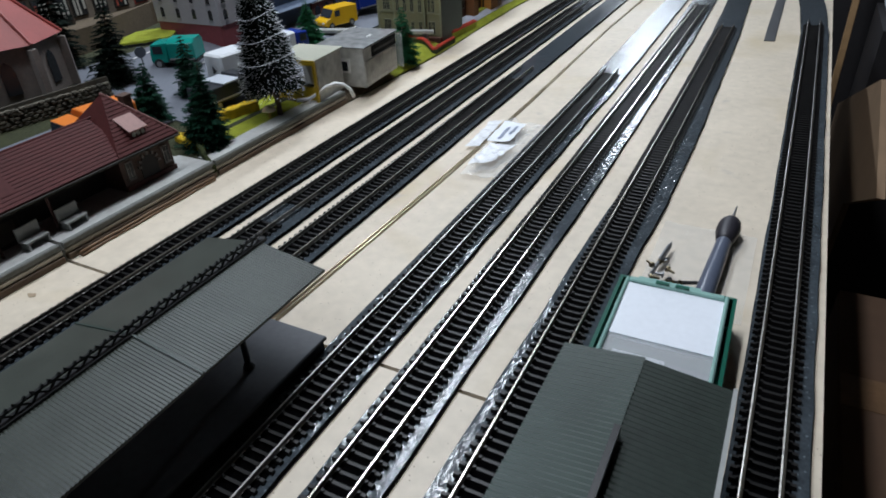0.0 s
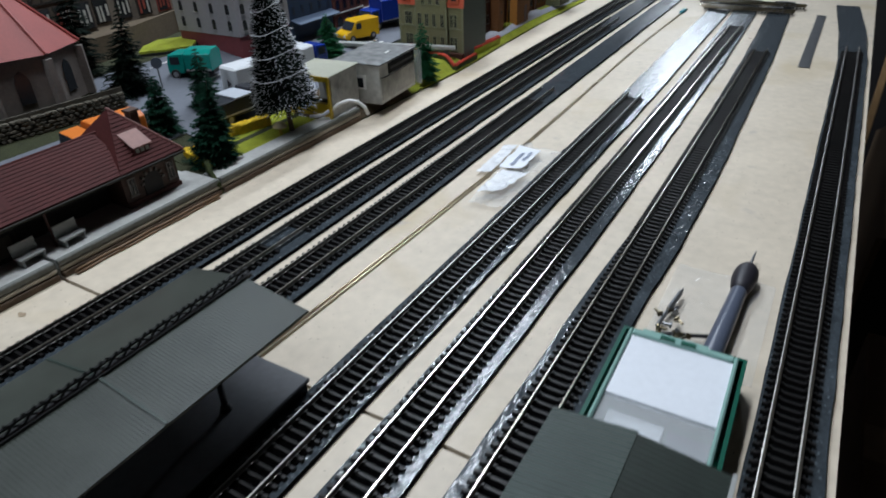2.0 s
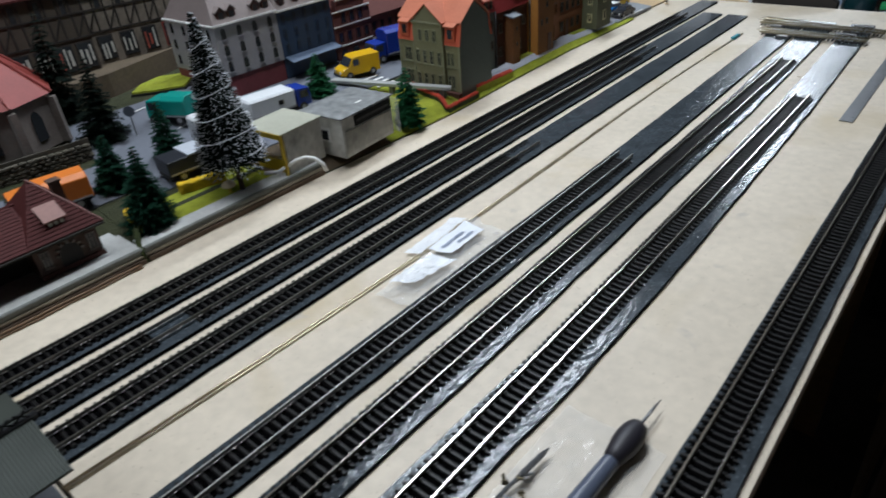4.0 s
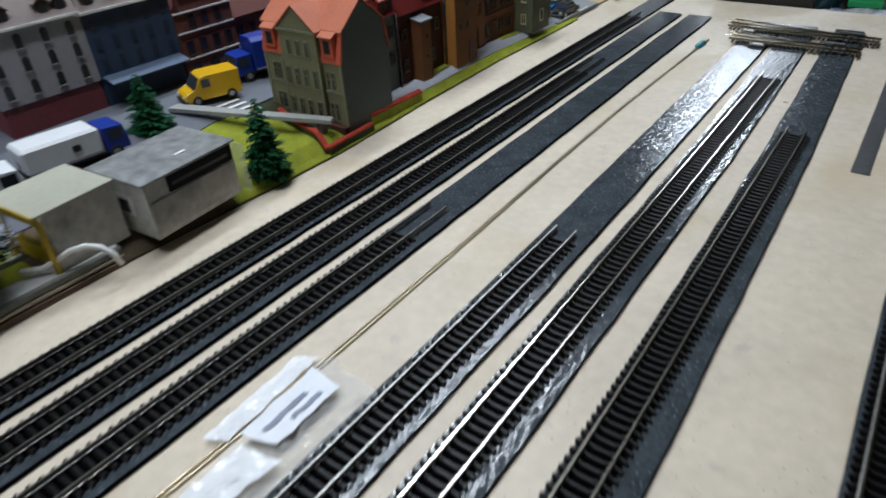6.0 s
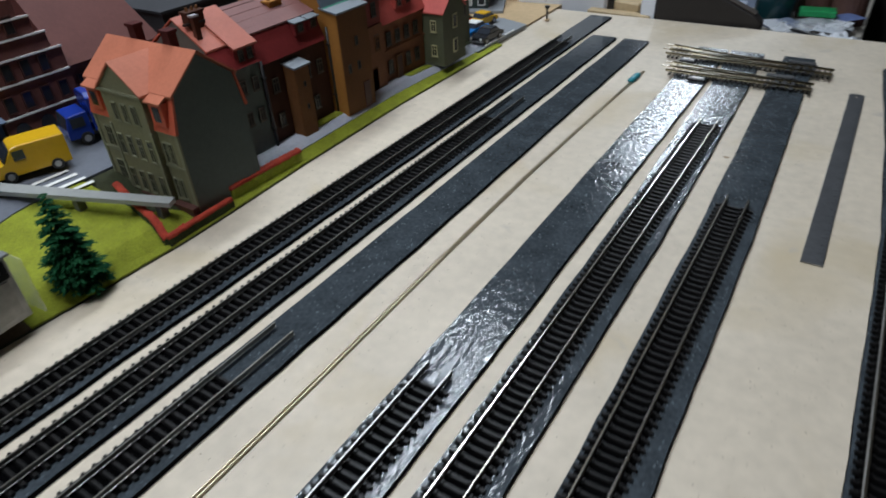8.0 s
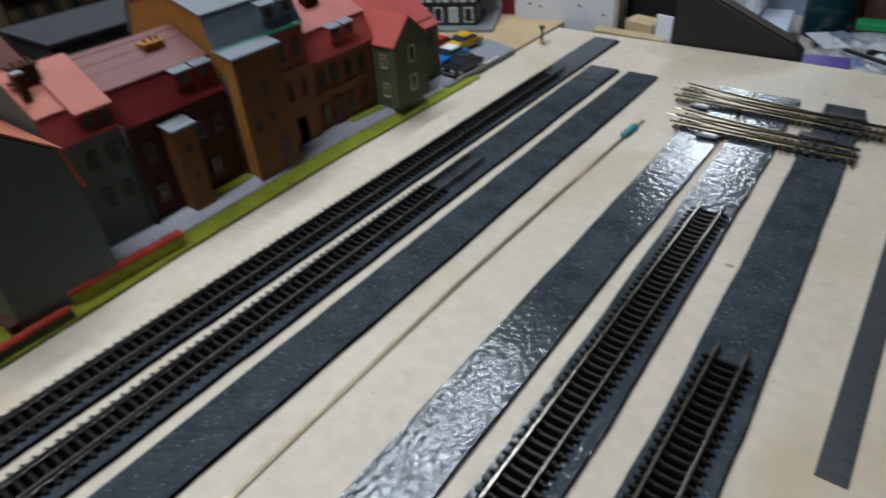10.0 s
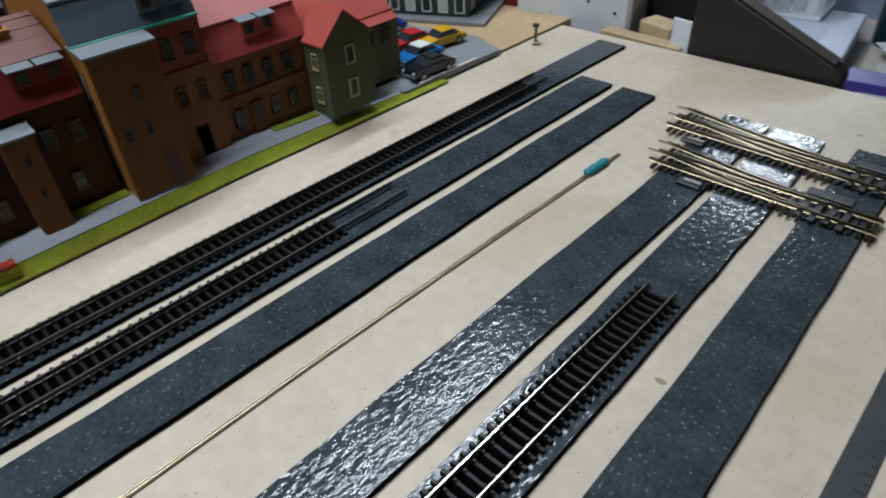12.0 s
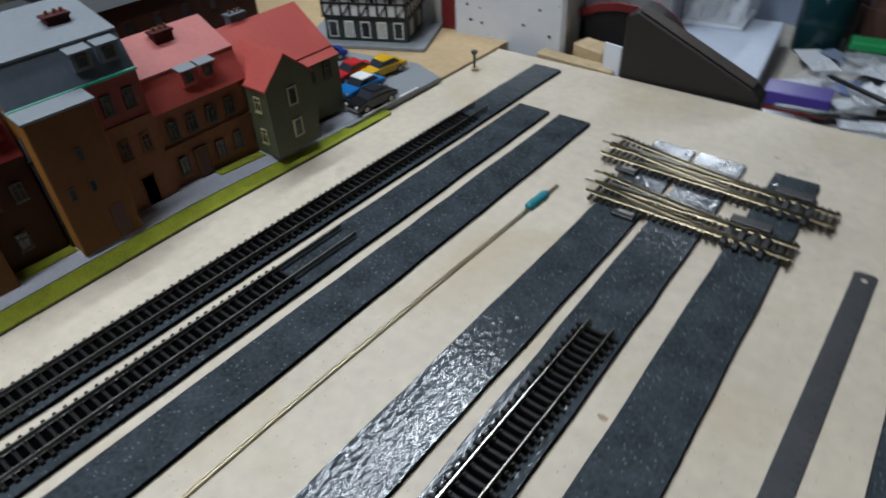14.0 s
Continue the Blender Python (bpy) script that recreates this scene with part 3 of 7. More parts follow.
def window_into_sub(parent, c, w, h, frame_mat="frame"):
    """A dormer's window, one mesh."""
    bm = bmesh.new()
    fr = w * .16
    for u0, u1, z0, z1 in ((-w / 2, -w / 2 + fr, 0, h), (w / 2 - fr, w / 2, 0, h), (-w / 2 + fr, w / 2 - fr, 0, fr), (-w / 2 + fr, w / 2 - fr, h - fr, h)):
        bx(bm, c[0] + .0001, c[0] + .0009, c[1] + u0, c[1] + u1, c[2] + z0, c[2] + z1)
    part("window_frame", bm, M[frame_mat], parent)
    box_part("pane", (c[0] + .0001, c[0] + .0004, c[1] - w / 2 + fr * .5, c[1] + w / 2 - fr * .5, c[2] + fr * .5, c[2] + h - fr * .5), M["window"], parent)


def annex(ob, fr, xf, xa, y0, y1, z, wall, top, front, slope=0.003):
    """A stair tower in front of a house with a flat tilted top."""
    X, Y, Z = fr
    bm = bmesh.new()
    prism(bm, [(X(xa), 0), (X(xf), 0), (X(xf), Z(z) - slope), (X(xa), Z(z))], "y", Y(y0), Y(y1))
    a = part("stair_tower", bm, M[wall], ob)
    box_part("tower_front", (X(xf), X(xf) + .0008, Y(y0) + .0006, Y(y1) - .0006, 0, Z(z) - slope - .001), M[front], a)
    bm = bmesh.new()
    prism(bm, [(X(xa) - .001, Z(z) + .0002), (X(xf) + .0022, Z(z) - slope - .0002), (X(xf) + .0022, Z(z) - slope + .0012), (X(xa) - .001, Z(z) + .0016)], "y", Y(y0) - .0015, Y(y1) + .0015)
    part("tower_roof", bm, M[top], a, "pale grey flat roof")
    return a


def downpipe(x, y, h):
    """Black rainwater pipe between two houses."""
    ob = thing("downpipe", "black rainwater downpipe between two model houses", "downpipe", (x, y, 0.0075), group="downpipes")
    bm = bmesh.new()
    cyl(bm, (0.0016, 0, 0), (0.0016, 0, h - 0.0075), 0.0013, n=8)
    part("pipe", bm, M["black"], ob, smooth=True)
    for z in (0.25, 0.75):
        box_part("clip", (-0.0004, 0.0032, -0.0018, 0.0018, h * z, h * z + 0.0012), M["black"], ob)


def terrace():
    # second house, peach roof
    o, f = gable_row_house("terrace_house", "narrow model house with a peach roof and dark facade", 0.8085, 0.8485, -0.374, -0.412, -0.45, 0.087, 0.104, 0.1245, "wall_green", "roof_red", "roof_peachpink",
                           windows=[(0.827, 0.066, .006, .011), (0.840, 0.066, .006, .011), (0.827, 0.040, .006, .011), (0.840, 0.040, .006, .011)], chimney=(-0.402, 0.820, 0.128, "wall_dark"))
    X, Y, Z = f
    box_part("roof_walk", (X(-0.4010), X(-0.3975), Y(0.8088), Y(0.8270), Z(0.1205), Z(0.1220)), M["black"], o, "dark plank walk on the roof")
    c = box_part("chimney", (X(-0.3935), X(-0.3895), Y(0.8105), Y(0.8150), Z(0.105), Z(0.1275)), M["wall_dark"], o, "brown chimney with a grey cap")
    box_part("cap", (X(-0.3942), X(-0.3888), Y(0.8098), Y(0.8157), Z(0.1276), Z(0.1290)), M["wall_grey"], c)
    box_part("wide_dormer", (X(-0.392), X(-0.3745), Y(0.8270), Y(0.8478), Z(0.090), Z(0.1015)), M["roof_red"], o, "wide red dormer")
    bm = bmesh.new()
    prism(bm, [(X(-0.3715), Z(0.1010)), (X(-0.3715), Z(0.1024)), (X(-0.410), Z(0.1262)), (X(-0.410), Z(0.1248))], "y", Y(0.8255), Y(0.8490))
    part("dormer_roof", bm, M["roof_peachpink"], o, "peach-pink roof sheet running over the dormer")
    for y in (0.833, 0.842):
        window_into(o, (X(-0.3745), Y(y), Z(0.0915)), .0055, .0080, "+x")
    downpipe(-0.3738, 0.8490, 0.086)
    downpipe(-0.3742, 0.9292, 0.092)
    # third house with a small stair tower
    o, f = gable_row_house("terrace_house", "model house with a dull pink roof and dark red mansard", 0.8495, 0.9275, -0.376, -0.418, -0.46, 0.082, 0.105, 0.120, "wall_dark", "roof_red", "roof_pinkgrey", ribs=4,
                           windows=[(0.862, 0.056, .007, .012), (0.900, 0.056, .007, .012), (0.916, 0.056, .007, .012), (0.862, 0.026, .007, .012), (0.906, 0.026, .007, .012)],
                           dormers=[(0.901, 0.093, .012, .010), (0.917, 0.093, .012, .010)], chimney=(-0.404, 0.902, 0.117, "wall_ochre"))
    a = annex(o, f, -0.3635, -0.3765, 0.8740, 0.8910, 0.076, "wall_tan", "roof_light", "wall_tan")
    X, Y, Z = f
    for z in (0.036, 0.056):
        window_into_sub(a, (X(-0.3627), Y(0.8830), Z(z)), .0025, .0045)
    # tall ochre house
    o, f = gable_row_house("terrace_house", "tall ochre model house with slate mansard and green gutter", 0.930, 1.008, -0.376, -0.430, -0.48, 0.1065, 0.1300, 0.1425, "wall_red", "roof_slate", "roof_light", side="wall_ochre",
                           windows=[(0.983, 0.084, .007, .013), (0.998, 0.084, .007, .013), (0.983, 0.054, .007, .013), (0.998, 0.054, .007, .013)], dormers=[(0.979, 0.115, .012, .011), (0.996, 0.115, .012, .011)],
                           door=(0.990, .009, .024), chimney=(-0.405, 0.985, 0.140, "roof_brown"), gutter="awning_green")
    X, Y, Z = f
    box_part("lower_facade", (X(-0.3748), X(-0.3738), Y(0.930), Y(1.008), 0, Z(0.076)), M["wall_beige"], o)
    for y in (0.983, 0.998):
        window_into(o, (X(-0.3738), Y(y), Z(0.052)), .007, .013, "+x", "wall_tan")
    # ochre tower; its front takes browner tan, with that face's shade in the colour
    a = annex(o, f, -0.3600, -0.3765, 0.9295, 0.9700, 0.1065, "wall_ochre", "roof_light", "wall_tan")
    box_part("tower_door", (X(-0.3592), X(-0.3584), Y(0.9540), Y(0.9630), 0, Z(0.036)), M["wood_door"], a)
    for y, z in ((0.951, 0.050), (0.951, 0.072), (0.938, 0.050)):
        window_into_sub(a, (X(-0.3592), Y(y), Z(z)), .004, .008)
    # pink house
    ws = [(y, z, .0075, .013) for y in (1.020, 1.035, 1.051, 1.067) for z in (0.022, 0.050)]
    o, f = gable_row_house("terrace_house", "beige model house with a pink roof and red mansard", 1.009, 1.086, -0.378, -0.418, -0.46, 0.0715, 0.0935, 0.110, "wall_beige", "roof_pinkred", "roof_pink", floors=(0.044,),
                           windows=ws[:2] + ws[3:], door=(1.035, .009, .024), dormers=[(1.043, 0.081, .011, .011), (1.058, 0.081, .011, .011)], chimney=(-0.408, 1.048, 0.111, "roof_brown"))
    # last house with a front gable
    o, f = gable_row_house("terrace_house", "dull green model house with a red roof and front gable", 1.087, 1.177, -0.376, -0.420, -0.462, 0.0605, 0.0655, 0.0945, "wall_olive_dark", "roof_pinkred", "roof_pinkred",
                           windows=[(1.145, 0.044, .008, .013), (1.163, 0.044, .008, .013)], knee_in=0.007, chimney=(-0.424, 1.120, 0.100, "roof_slate"))
    X, Y, Z = f
    bm = bmesh.new()
    prism(bm, [(Y(1.083), 0), (Y(1.083), Z(.068)), (Y(1.104), Z(.0875)), (Y(1.127), Z(.068)), (Y(1.127), 0)], "x", X(-0.395), X(-0.352))
    g = part("front_gable", bm, M["wall_olive_dark"], o)
    for s, ya, yb in ((1, 1.083, 1.104), (-1, 1.127, 1.104)):
        bm = bmesh.new()
        prism(bm, [(Y(ya) - s * .002, Z(.0665)), (Y(yb), Z(.0880)), (Y(yb), Z(.0893)), (Y(ya) - s * .002, Z(.0678))], "x", X(-0.400), X(-0.3500))
        part("gable_roof", bm, M["roof_pinkred"], g)
    for z in (0.022, 0.048):
        window_into_sub(g, (X(-0.352), Y(1.106), Z(z)), .009, .015, "frame_pale")
        window_into(o, (X(-0.3640), Y(1.083), Z(z)), .007, .012, "-y", "frame_pale")


M["frame_pale"] = mat("pale_yellow_frame", (0.40, 0.37, 0.20), 0.5, var=0.1, bump=0)
M["roof_peachpink"] = mat("peach_pink_roof", (0.42, 0.135, 0.092), spec=0.22, rough=0.5, var=0.12, scale=400)
M["wall_dark"] = mat("dark_brown_wall", (0.060, 0.025, 0.015), 0.7, spec=0.18, var=0.15)
M["wall_olive_dark"] = mat("dark_olive_wall", (0.085, 0.09, 0.05), 0.7, var=0.12)
M["roof_pinkgrey"] = mat("pale_pink_roof", (0.19, 0.086, 0.078), spec=0.22, rough=0.5, var=0.12, scale=400)
M["awning_green"] = mat("green_gutter", (0.02, 0.22, 0.13), 0.4, var=0.1)
M["roof_pinkred"] = mat("pinkish_red_roof", (0.40, 0.076, 0.062), spec=0.22, rough=0.5, var=0.12, scale=400)
terrace()


M["wall_sage"] = mat("pale_sage_trim", (0.21, 0.21, 0.13), 0.65, var=0.15)
M["brick_dark_red"] = mat("dark_red_plinth", (0.085, 0.03, 0.022), 0.75, var=0.3)


def window_into_front(parent, c, w, h):
    """A bay window towards -y: sage surround with its dark pane, one part deep."""
    bm = bmesh.new()
    f = w * .16
    for u0, u1, z0, z1 in ((-w / 2, -w / 2 + f, 0, h), (w / 2 - f, w / 2, 0, h), (-w / 2 + f, w / 2 - f, h - f, h), (-w / 2 - f, w / 2 + f, -f, 0), (-f * .3, f * .3, 0, h - f)):
        bx(bm, c[0] + u0, c[0] + u1, c[1] - 0.0012, c[1] - 0.0001, c[2] + z0, c[2] + z1)
    part("window_frame", bm, M["wall_sage"], parent)
    box_part("pane", (c[0] - w / 2 + f * .5, c[0] + w / 2 - f * .5, c[1] - 0.0005, c[1] - 0.0001, c[2], c[2] + h - f * .5), M["window"], parent)


def corner_house():
    """Corner house: facade towards -y with a gable bay, blank end wall towards the tracks."""
    ob = thing("corner_house", "olive corner house with peach roof and blank green end wall", "model house", (-0.397, 0.7758, 0.0075), group="town houses")
    ob.matrix_basis = ob.matrix_basis @ Matrix.Diagonal((1, 0.83, 1.03, 1))
    bm = bmesh.new()
    # end profile in (y, z)
    prism(bm, [(-0.0365, 0), (-0.0365, 0.062), (-0.031, 0.086), (0.0, 0.106), (0.031, 0.086), (0.0365, 0.062), (0.0365, 0)], "x", -0.048, 0.048)
    part("wall", bm, M["wall_green"], ob, "blank dull green wall")
    box_part("facade", (-0.048, 0.048, -0.0377, -0.03651, 0, 0.062), M["wall_olive"], ob)
    for s in (-1, 1):
        bm = bmesh.new()
        prism(bm, [(s * 0.0393, 0.061), (s * 0.0325, 0.0865), (s * 0.0310, 0.0862), (s * 0.03652, 0.061)], "x", -0.0492, 0.0492)
        part("mansard", bm, M["roof_orange"], ob, "steep orange-red roof band")
        bm = bmesh.new()
        prism(bm, [(s * 0.0345, 0.0850), (0, 0.1072), (0, 0.1086), (s * 0.0345, 0.0866)], "x", -0.0500, 0.0500)
        part("roof", bm, M["roof_peach"], ob)
    for z in (0.0345, 0.0600):
        box_part("string_course", (-0.0485, 0.0485, -0.0390, -0.0378, z, z + 0.0016), M["wall_sage"], ob, "pale moulded band")
    box_part("plinth", (-0.0485, 0.0485, -0.0445, -0.0378, 0, 0.0070), M["brick_dark_red"], ob, "red brick plinth")
    # gable bay
    bm = bmesh.new()
    prism(bm, [(-0.020, 0), (-0.020, 0.086), (0.003, 0.104), (0.026, 0.086), (0.026, 0)], "y", -0.0430, -0.020)
    bay = part("gable_bay", bm, M["wall_olive"], ob)
    for s, xa, xb in ((1, -0.020, 0.003), (-1, 0.026, 0.003)):
        bm = bmesh.new()
        prism(bm, [(xa - s * .002, 0.0845), (xb, 0.1045), (xb, 0.1058), (xa - s * .002, 0.0860)], "y", -0.0447, 0.0)
        part("bay_roof", bm, M["roof_peach"], bay)
    for x0, x1, y in ((-0.0487, -0.0462, -0.0388), (0.0462, 0.0487, -0.0388), (-0.0212, -0.0190, -0.0441), (0.0250, 0.0272, -0.0441)):
        box_part("pilaster", (x0, x1, y, y + 0.0016, 0.0072, 0.0600), M["wall_sage"], ob, "pale corner pilaster")
    box_part("bay_cornice", (-0.0215, 0.0275, -0.0445, -0.0431, 0.0835, 0.0855), M["wall_sage"], bay, "pale moulded band")
    for x in (-0.008, 0.003, 0.014):
        window_into_front(bay, (x, -0.0430, 0.0640), .0060, .0130)
    # dormers
    for x in (-0.036, 0.036):
        bm = bmesh.new()
        bx(bm, x - .007, x + .007, -0.0400, -0.022, 0.066, 0.082)
        d = part("dormer", bm, M["roof_orange"], ob)
        bm = bmesh.new()
        prism(bm, [(-0.0425, 0.0815), (-0.0425, 0.0828), (-0.020, 0.0925), (-0.020, 0.0912)], "x", x - .0085, x + .0085)
        part("dormer_roof", bm, M["roof_peach"], d)
        box_part("pane", (x - .0035, x + .0035, -0.0405, -0.0401, 0.069, 0.079), M["window"], d)
    for x in (-0.0365, -0.031, -0.014, -0.003, 0.008, 0.020, 0.032, 0.0365):
        for z in (0.010, 0.037):
            inbay = -0.02 < x < 0.026
            window_into(ob, (x, -0.0430 if inbay else -0.0377, z), .006, .016, "-y", "wall_sage")
    for x, y in ((-0.020, 0.006), (0.020, 0.004)):
        bm = bmesh.new()
        bx(bm, x - .004, x + .004, y - .004, y + .004, 0.095, 0.116)
        bx(bm, x - .005, x + .005, y - .005, y + .005, 0.116, 0.118)
        part("chimney", bm, M["roof_brown"], ob)


corner_house()
# ---- loose things on the baseboard ----
M["steel"] = mat("brushed_steel", (0.20, 0.205, 0.215), 0.42, 0.9, var=0.15, scale=400, bump=0.1)
M["bronze"] = mat("bronze_turnout_rail", (0.16, 0.136, 0.088), 0.28, 1.0, var=0.2, scale=500, bump=0.1)
M["sleeper_brown"] = mat("bronze_brown_sleeper", (0.014, 0.011, 0.007), 0.45, 0.2, var=0.35)
M["teal"] = mat("teal_tape", (0.02, 0.22, 0.27), 0.4, var=0.15)
M["green_plastic"] = mat("green_plastic", (0.006, 0.085, 0.055), 0.3, var=0.1, bump=0.05)
M["mint"] = mat("mint_translucent_plastic", (0.24, 0.40, 0.36), 0.25, var=0.08, bump=0.05)
M["paper"] = mat("white_paper", (0.72, 0.75, 0.80), 0.45, var=0.05, bump=0.1)
M["print"] = mat("grey_print", (0.22, 0.25, 0.33), 0.6, var=0.2)
M["film"] = clear("clear_bag_film", (0.85, 0.88, 0.9), 0.06, 0.26)
M["film_thin"] = clear("thin_clear_film", (0.85, 0.88, 0.9), 0.10, 0.16)
M["grip_grey"] = mat("blue_grey_handle", (0.085, 0.10, 0.14), 0.3, var=0.1, bump=0.05)
M["rubber"] = mat("black_rubber_grip", (0.018, 0.016, 0.022), 0.5, var=0.15)


def tube(bm, pts, r, n=8):
    """A round bar along a line of points."""
    pts = [Vector(p) for p in pts]
    rings = []
    for i, p in enumerate(pts):
        d = (pts[min(i + 1, len(pts) - 1)] - pts[max(i - 1, 0)]).normalized()
        s = d.cross(Vector((0, 0, 1)))
        s = s.normalized() if s.length > 1e-6 else Vector((1, 0, 0))
        u = s.cross(d)
        rings.append([bm.verts.new(p + (s * math.cos(k * math.tau / n) + u * math.sin(k * math.tau / n)) * r) for k in range(n)])
    for a, b in zip(rings, rings[1:]):
        for k in range(n):
            bm.faces.new((a[k], a[(k + 1) % n], b[(k + 1) % n], b[k]))
    bm.faces.new(rings[0][::-1])
    bm.faces.new(rings[-1])


def lathe(bm, p, q, prof, n=16):
    """A turned form about the line from p to q; prof: (distance along, radius)."""
    p, q = Vector(p), Vector(q)
    d = (q - p).normalized()
    u = d.orthogonal().normalized()
    w = d.cross(u)
    rings = [[bm.verts.new(p + d * t + (u * math.cos(k * math.tau / n) + w * math.sin(k * math.tau / n)) * r) for k in range(n)] for t, r in prof]
    for a, b in zip(rings, rings[1:]):
        for k in range(n):
            bm.faces.new((a[k], a[(k + 1) % n], b[(k + 1) % n], b[k]))
    bm.faces.new(rings[0][::-1])
    bm.faces.new(rings[-1])


def rods():
    line = [(-0.1735, 0.187), (-0.1690, 0.33), (-0.1655, 0.50), (-0.1670, 0.66), (-0.1695, 0.80), (-0.1705, 0.92), (-0.1685, 1.05), (-0.1652, 1.186)]
    ob = thing("brass_rods", "pair of thin brass rods banded with teal tape on the board", "metal rods", (0, 0, 0))
    for s, z in ((-1, 0.00095), (1, 0.00095)):
        bm = bmesh.new()
        tube(bm, [(x + s * (0.0017 - 0.00095 * min(1, i / 4)), y, z) for i, (x, y) in enumerate(line)], 0.00075)
        part("rod", bm, M["brass"], ob, smooth=True)
    bm = bmesh.new()
    lathe(bm, (-0.1669, 1.148, 0.0019), (-0.1660, 1.172, 0.0019), [(0, 0.0022), (0.002, 0.0036), (0.005, 0.0031), (0.009, 0.0038), (0.013, 0.0029), (0.017, 0.0037), (0.021, 0.0035), (0.024, 0.0024)], 9)
    for v in bm.verts:
        v.co.z = max(0.0002, v.co.z * 0.75 + 0.0006)
    part("tape_band", bm, M["teal"], ob, "wrapped teal tape", smooth=True)


rods()


def ruler():
    ob = thing("steel_ruler", "narrow steel ruler with a hanging hole lying on the board", "ruler", (0.0345, 1.05, 0), 0.3)
    bm = bmesh.new()
    n, w, l = 12, 0.0063, 0.155
    out = [(-w, -l), (w, -l)] + [(w, l - 0.0022), (w - 0.0022, l), (-w + 0.0022, l), (-w, l - 0.0022)]
    cx, cy, r = 0.0, l - 0.0075, 0.0021
    hole = [(cx + r * math.cos(k * math.tau / n), cy + r * math.sin(k * math.tau / n)) for k in range(n)]
    for z in (0.0003, 0.0011):
        vo, vh = [bm.verts.new((*p, z)) for p in out], [bm.verts.new((*p, z)) for p in hole]
        eds = [bm.edges.new((a, b)) for loop in (vo, vh) for a, b in zip(loop, loop[1:] + loop[:1])]
        bmesh.ops.triangle_fill(bm, edges=eds, use_beauty=True)
    bm.verts.ensure_lookup_table()
    k = len(out) + n
    for base, m in ((0, len(out)), (len(out), n)):
        for i in range(m):
            a, b = base + i, base + (i + 1) % m
            bm.faces.new((bm.verts[a], bm.verts[b], bm.verts[b + k], bm.verts[a + k]))
    part("blade", bm, M["steel"], ob)
    for i in range(60):
        y = -l + 0.004 + i * 0.005
        box_part("scale_mark", (w - (0.0042 if i % 2 == 0 else 0.0026), w - 0.0002, y - 0.00014, y + 0.00014, 0.00112, 0.00116), M["black"], ob)


ruler()


def turnout(loc, rz, L, off, flip, box_x):
    ob = thing("turnout", "loose bronze-railed railway turnout lying across the felt strips", "railway turnout", loc, rz, group="loose turnouts")
    n = int(L / 0.0048)

    def dv(x):
        return flip * off * (x / L) ** 1.8
    for i in range(n):
        x = 0.003 + i * 0.0048
        a, b = sorted((0.0, dv(x)))
        bm = bmesh.new()
        prism(bm, [(x - 0.0012, 0.0031), (x + 0.0012, 0.0031), (x + 0.0010, 0.0052), (x - 0.0010, 0.0052)], "y", a - 0.0135, b + 0.0135)
        part("sleeper", bm, M["sleeper_brown"], ob)

    def rail(f, x0, x1, m=14):
        bm = bmesh.new()
        pr = [(-0.0010, 0.0052), (0.0010, 0.0052), (0.0003, 0.0058), (0.0003, 0.0068), (0.00045, 0.0071), (0.00045, 0.0077), (-0.00045, 0.0077), (-0.00045, 0.0071), (-0.0003, 0.0068), (-0.0003, 0.0058)]
        rings = [[bm.verts.new((x0 + (x1 - x0) * i / m, f(x0 + (x1 - x0) * i / m) + a, z)) for a, z in pr] for i in range(m + 1)]
        for r, s in zip(rings, rings[1:]):
            for k in range(len(pr)):
                bm.faces.new((r[k], r[(k + 1) % len(pr)], s[(k + 1) % len(pr)], s[k]))
        bm.faces.new(rings[0][::-1])
        bm.faces.new(rings[-1])
        return bm
    g = 0.0071
    part("stock_rail", rail(lambda x: -flip * g, 0, L), M["bronze"], ob)
    part("stock_rail", rail(lambda x: flip * g + dv(x), 0, L), M["bronze"], ob)
    part("closure_rail", rail(lambda x: flip * g * (1 - 0.06), L * 0.22, L), M["bronze"], ob)
    part("closure_rail", rail(lambda x: -flip * g + dv(x) + flip * 0.0006, L * 0.22, L), M["bronze"], ob)
    part("check_rail", rail(lambda x: -flip * (g - 0.0022), L * 0.62, L * 0.82, 4), M["bronze"], ob)
    for k in range(4):
        w = 0.0135 if k % 2 else 0.0160
        box_part("tie_bar", (0.016 + 0.0075 * k, 0.0195 + 0.0075 * k, -w, w, 0.0053, 0.0064), M["black"], ob)
    box_part("switch_block", (0.018, 0.044, -flip * -0.0150 - 0.004, -flip * -0.0150 + 0.004, 0.0033, 0.0082), M["black"], ob, "black switch block", 0.0006)
    mo = box_part("point_motor", (box_x, box_x + 0.016, 0.0140, 0.0215, 0.0031, 0.0058), M["black"], ob, "small black spring box", 0.0006)
    box_part("plate", (box_x + .0015, box_x + .0125, 0.0150, 0.0185, 0.0059, 0.0063), M["rail_side"], mo, "dull metal plate")
    part("wing_rail", rail(lambda x: flip * (g - 0.0022) + 0.25 * dv(x), L * 0.52, L * 0.86, 6), M["bronze"], ob)
    part("frog", rail(lambda x: flip * g * 0.55 + dv(x) * 0.5, L * 0.60, L * 0.92, 6), M["rail_dull"], ob, "bright crossing nose")
    for s in (-1, 1):
        bm = bmesh.new()
        bx(bm, L - 0.003, L + 0.0075, dv(L) + s * g - 0.0009, dv(L) + s * g + 0.0009, 0.0050, 0.0062)
        part("rail_joiner", bm, M["rail"], ob, "bright metal rail joiner")


turnout((-0.0040, 1.1935, 0.0), 180.6, 0.138, 0.013, -1, 0.096)
turnout((0.0080, 1.2430, 0.0), 179.0, 0.166, 0.017, -1, 0.131)


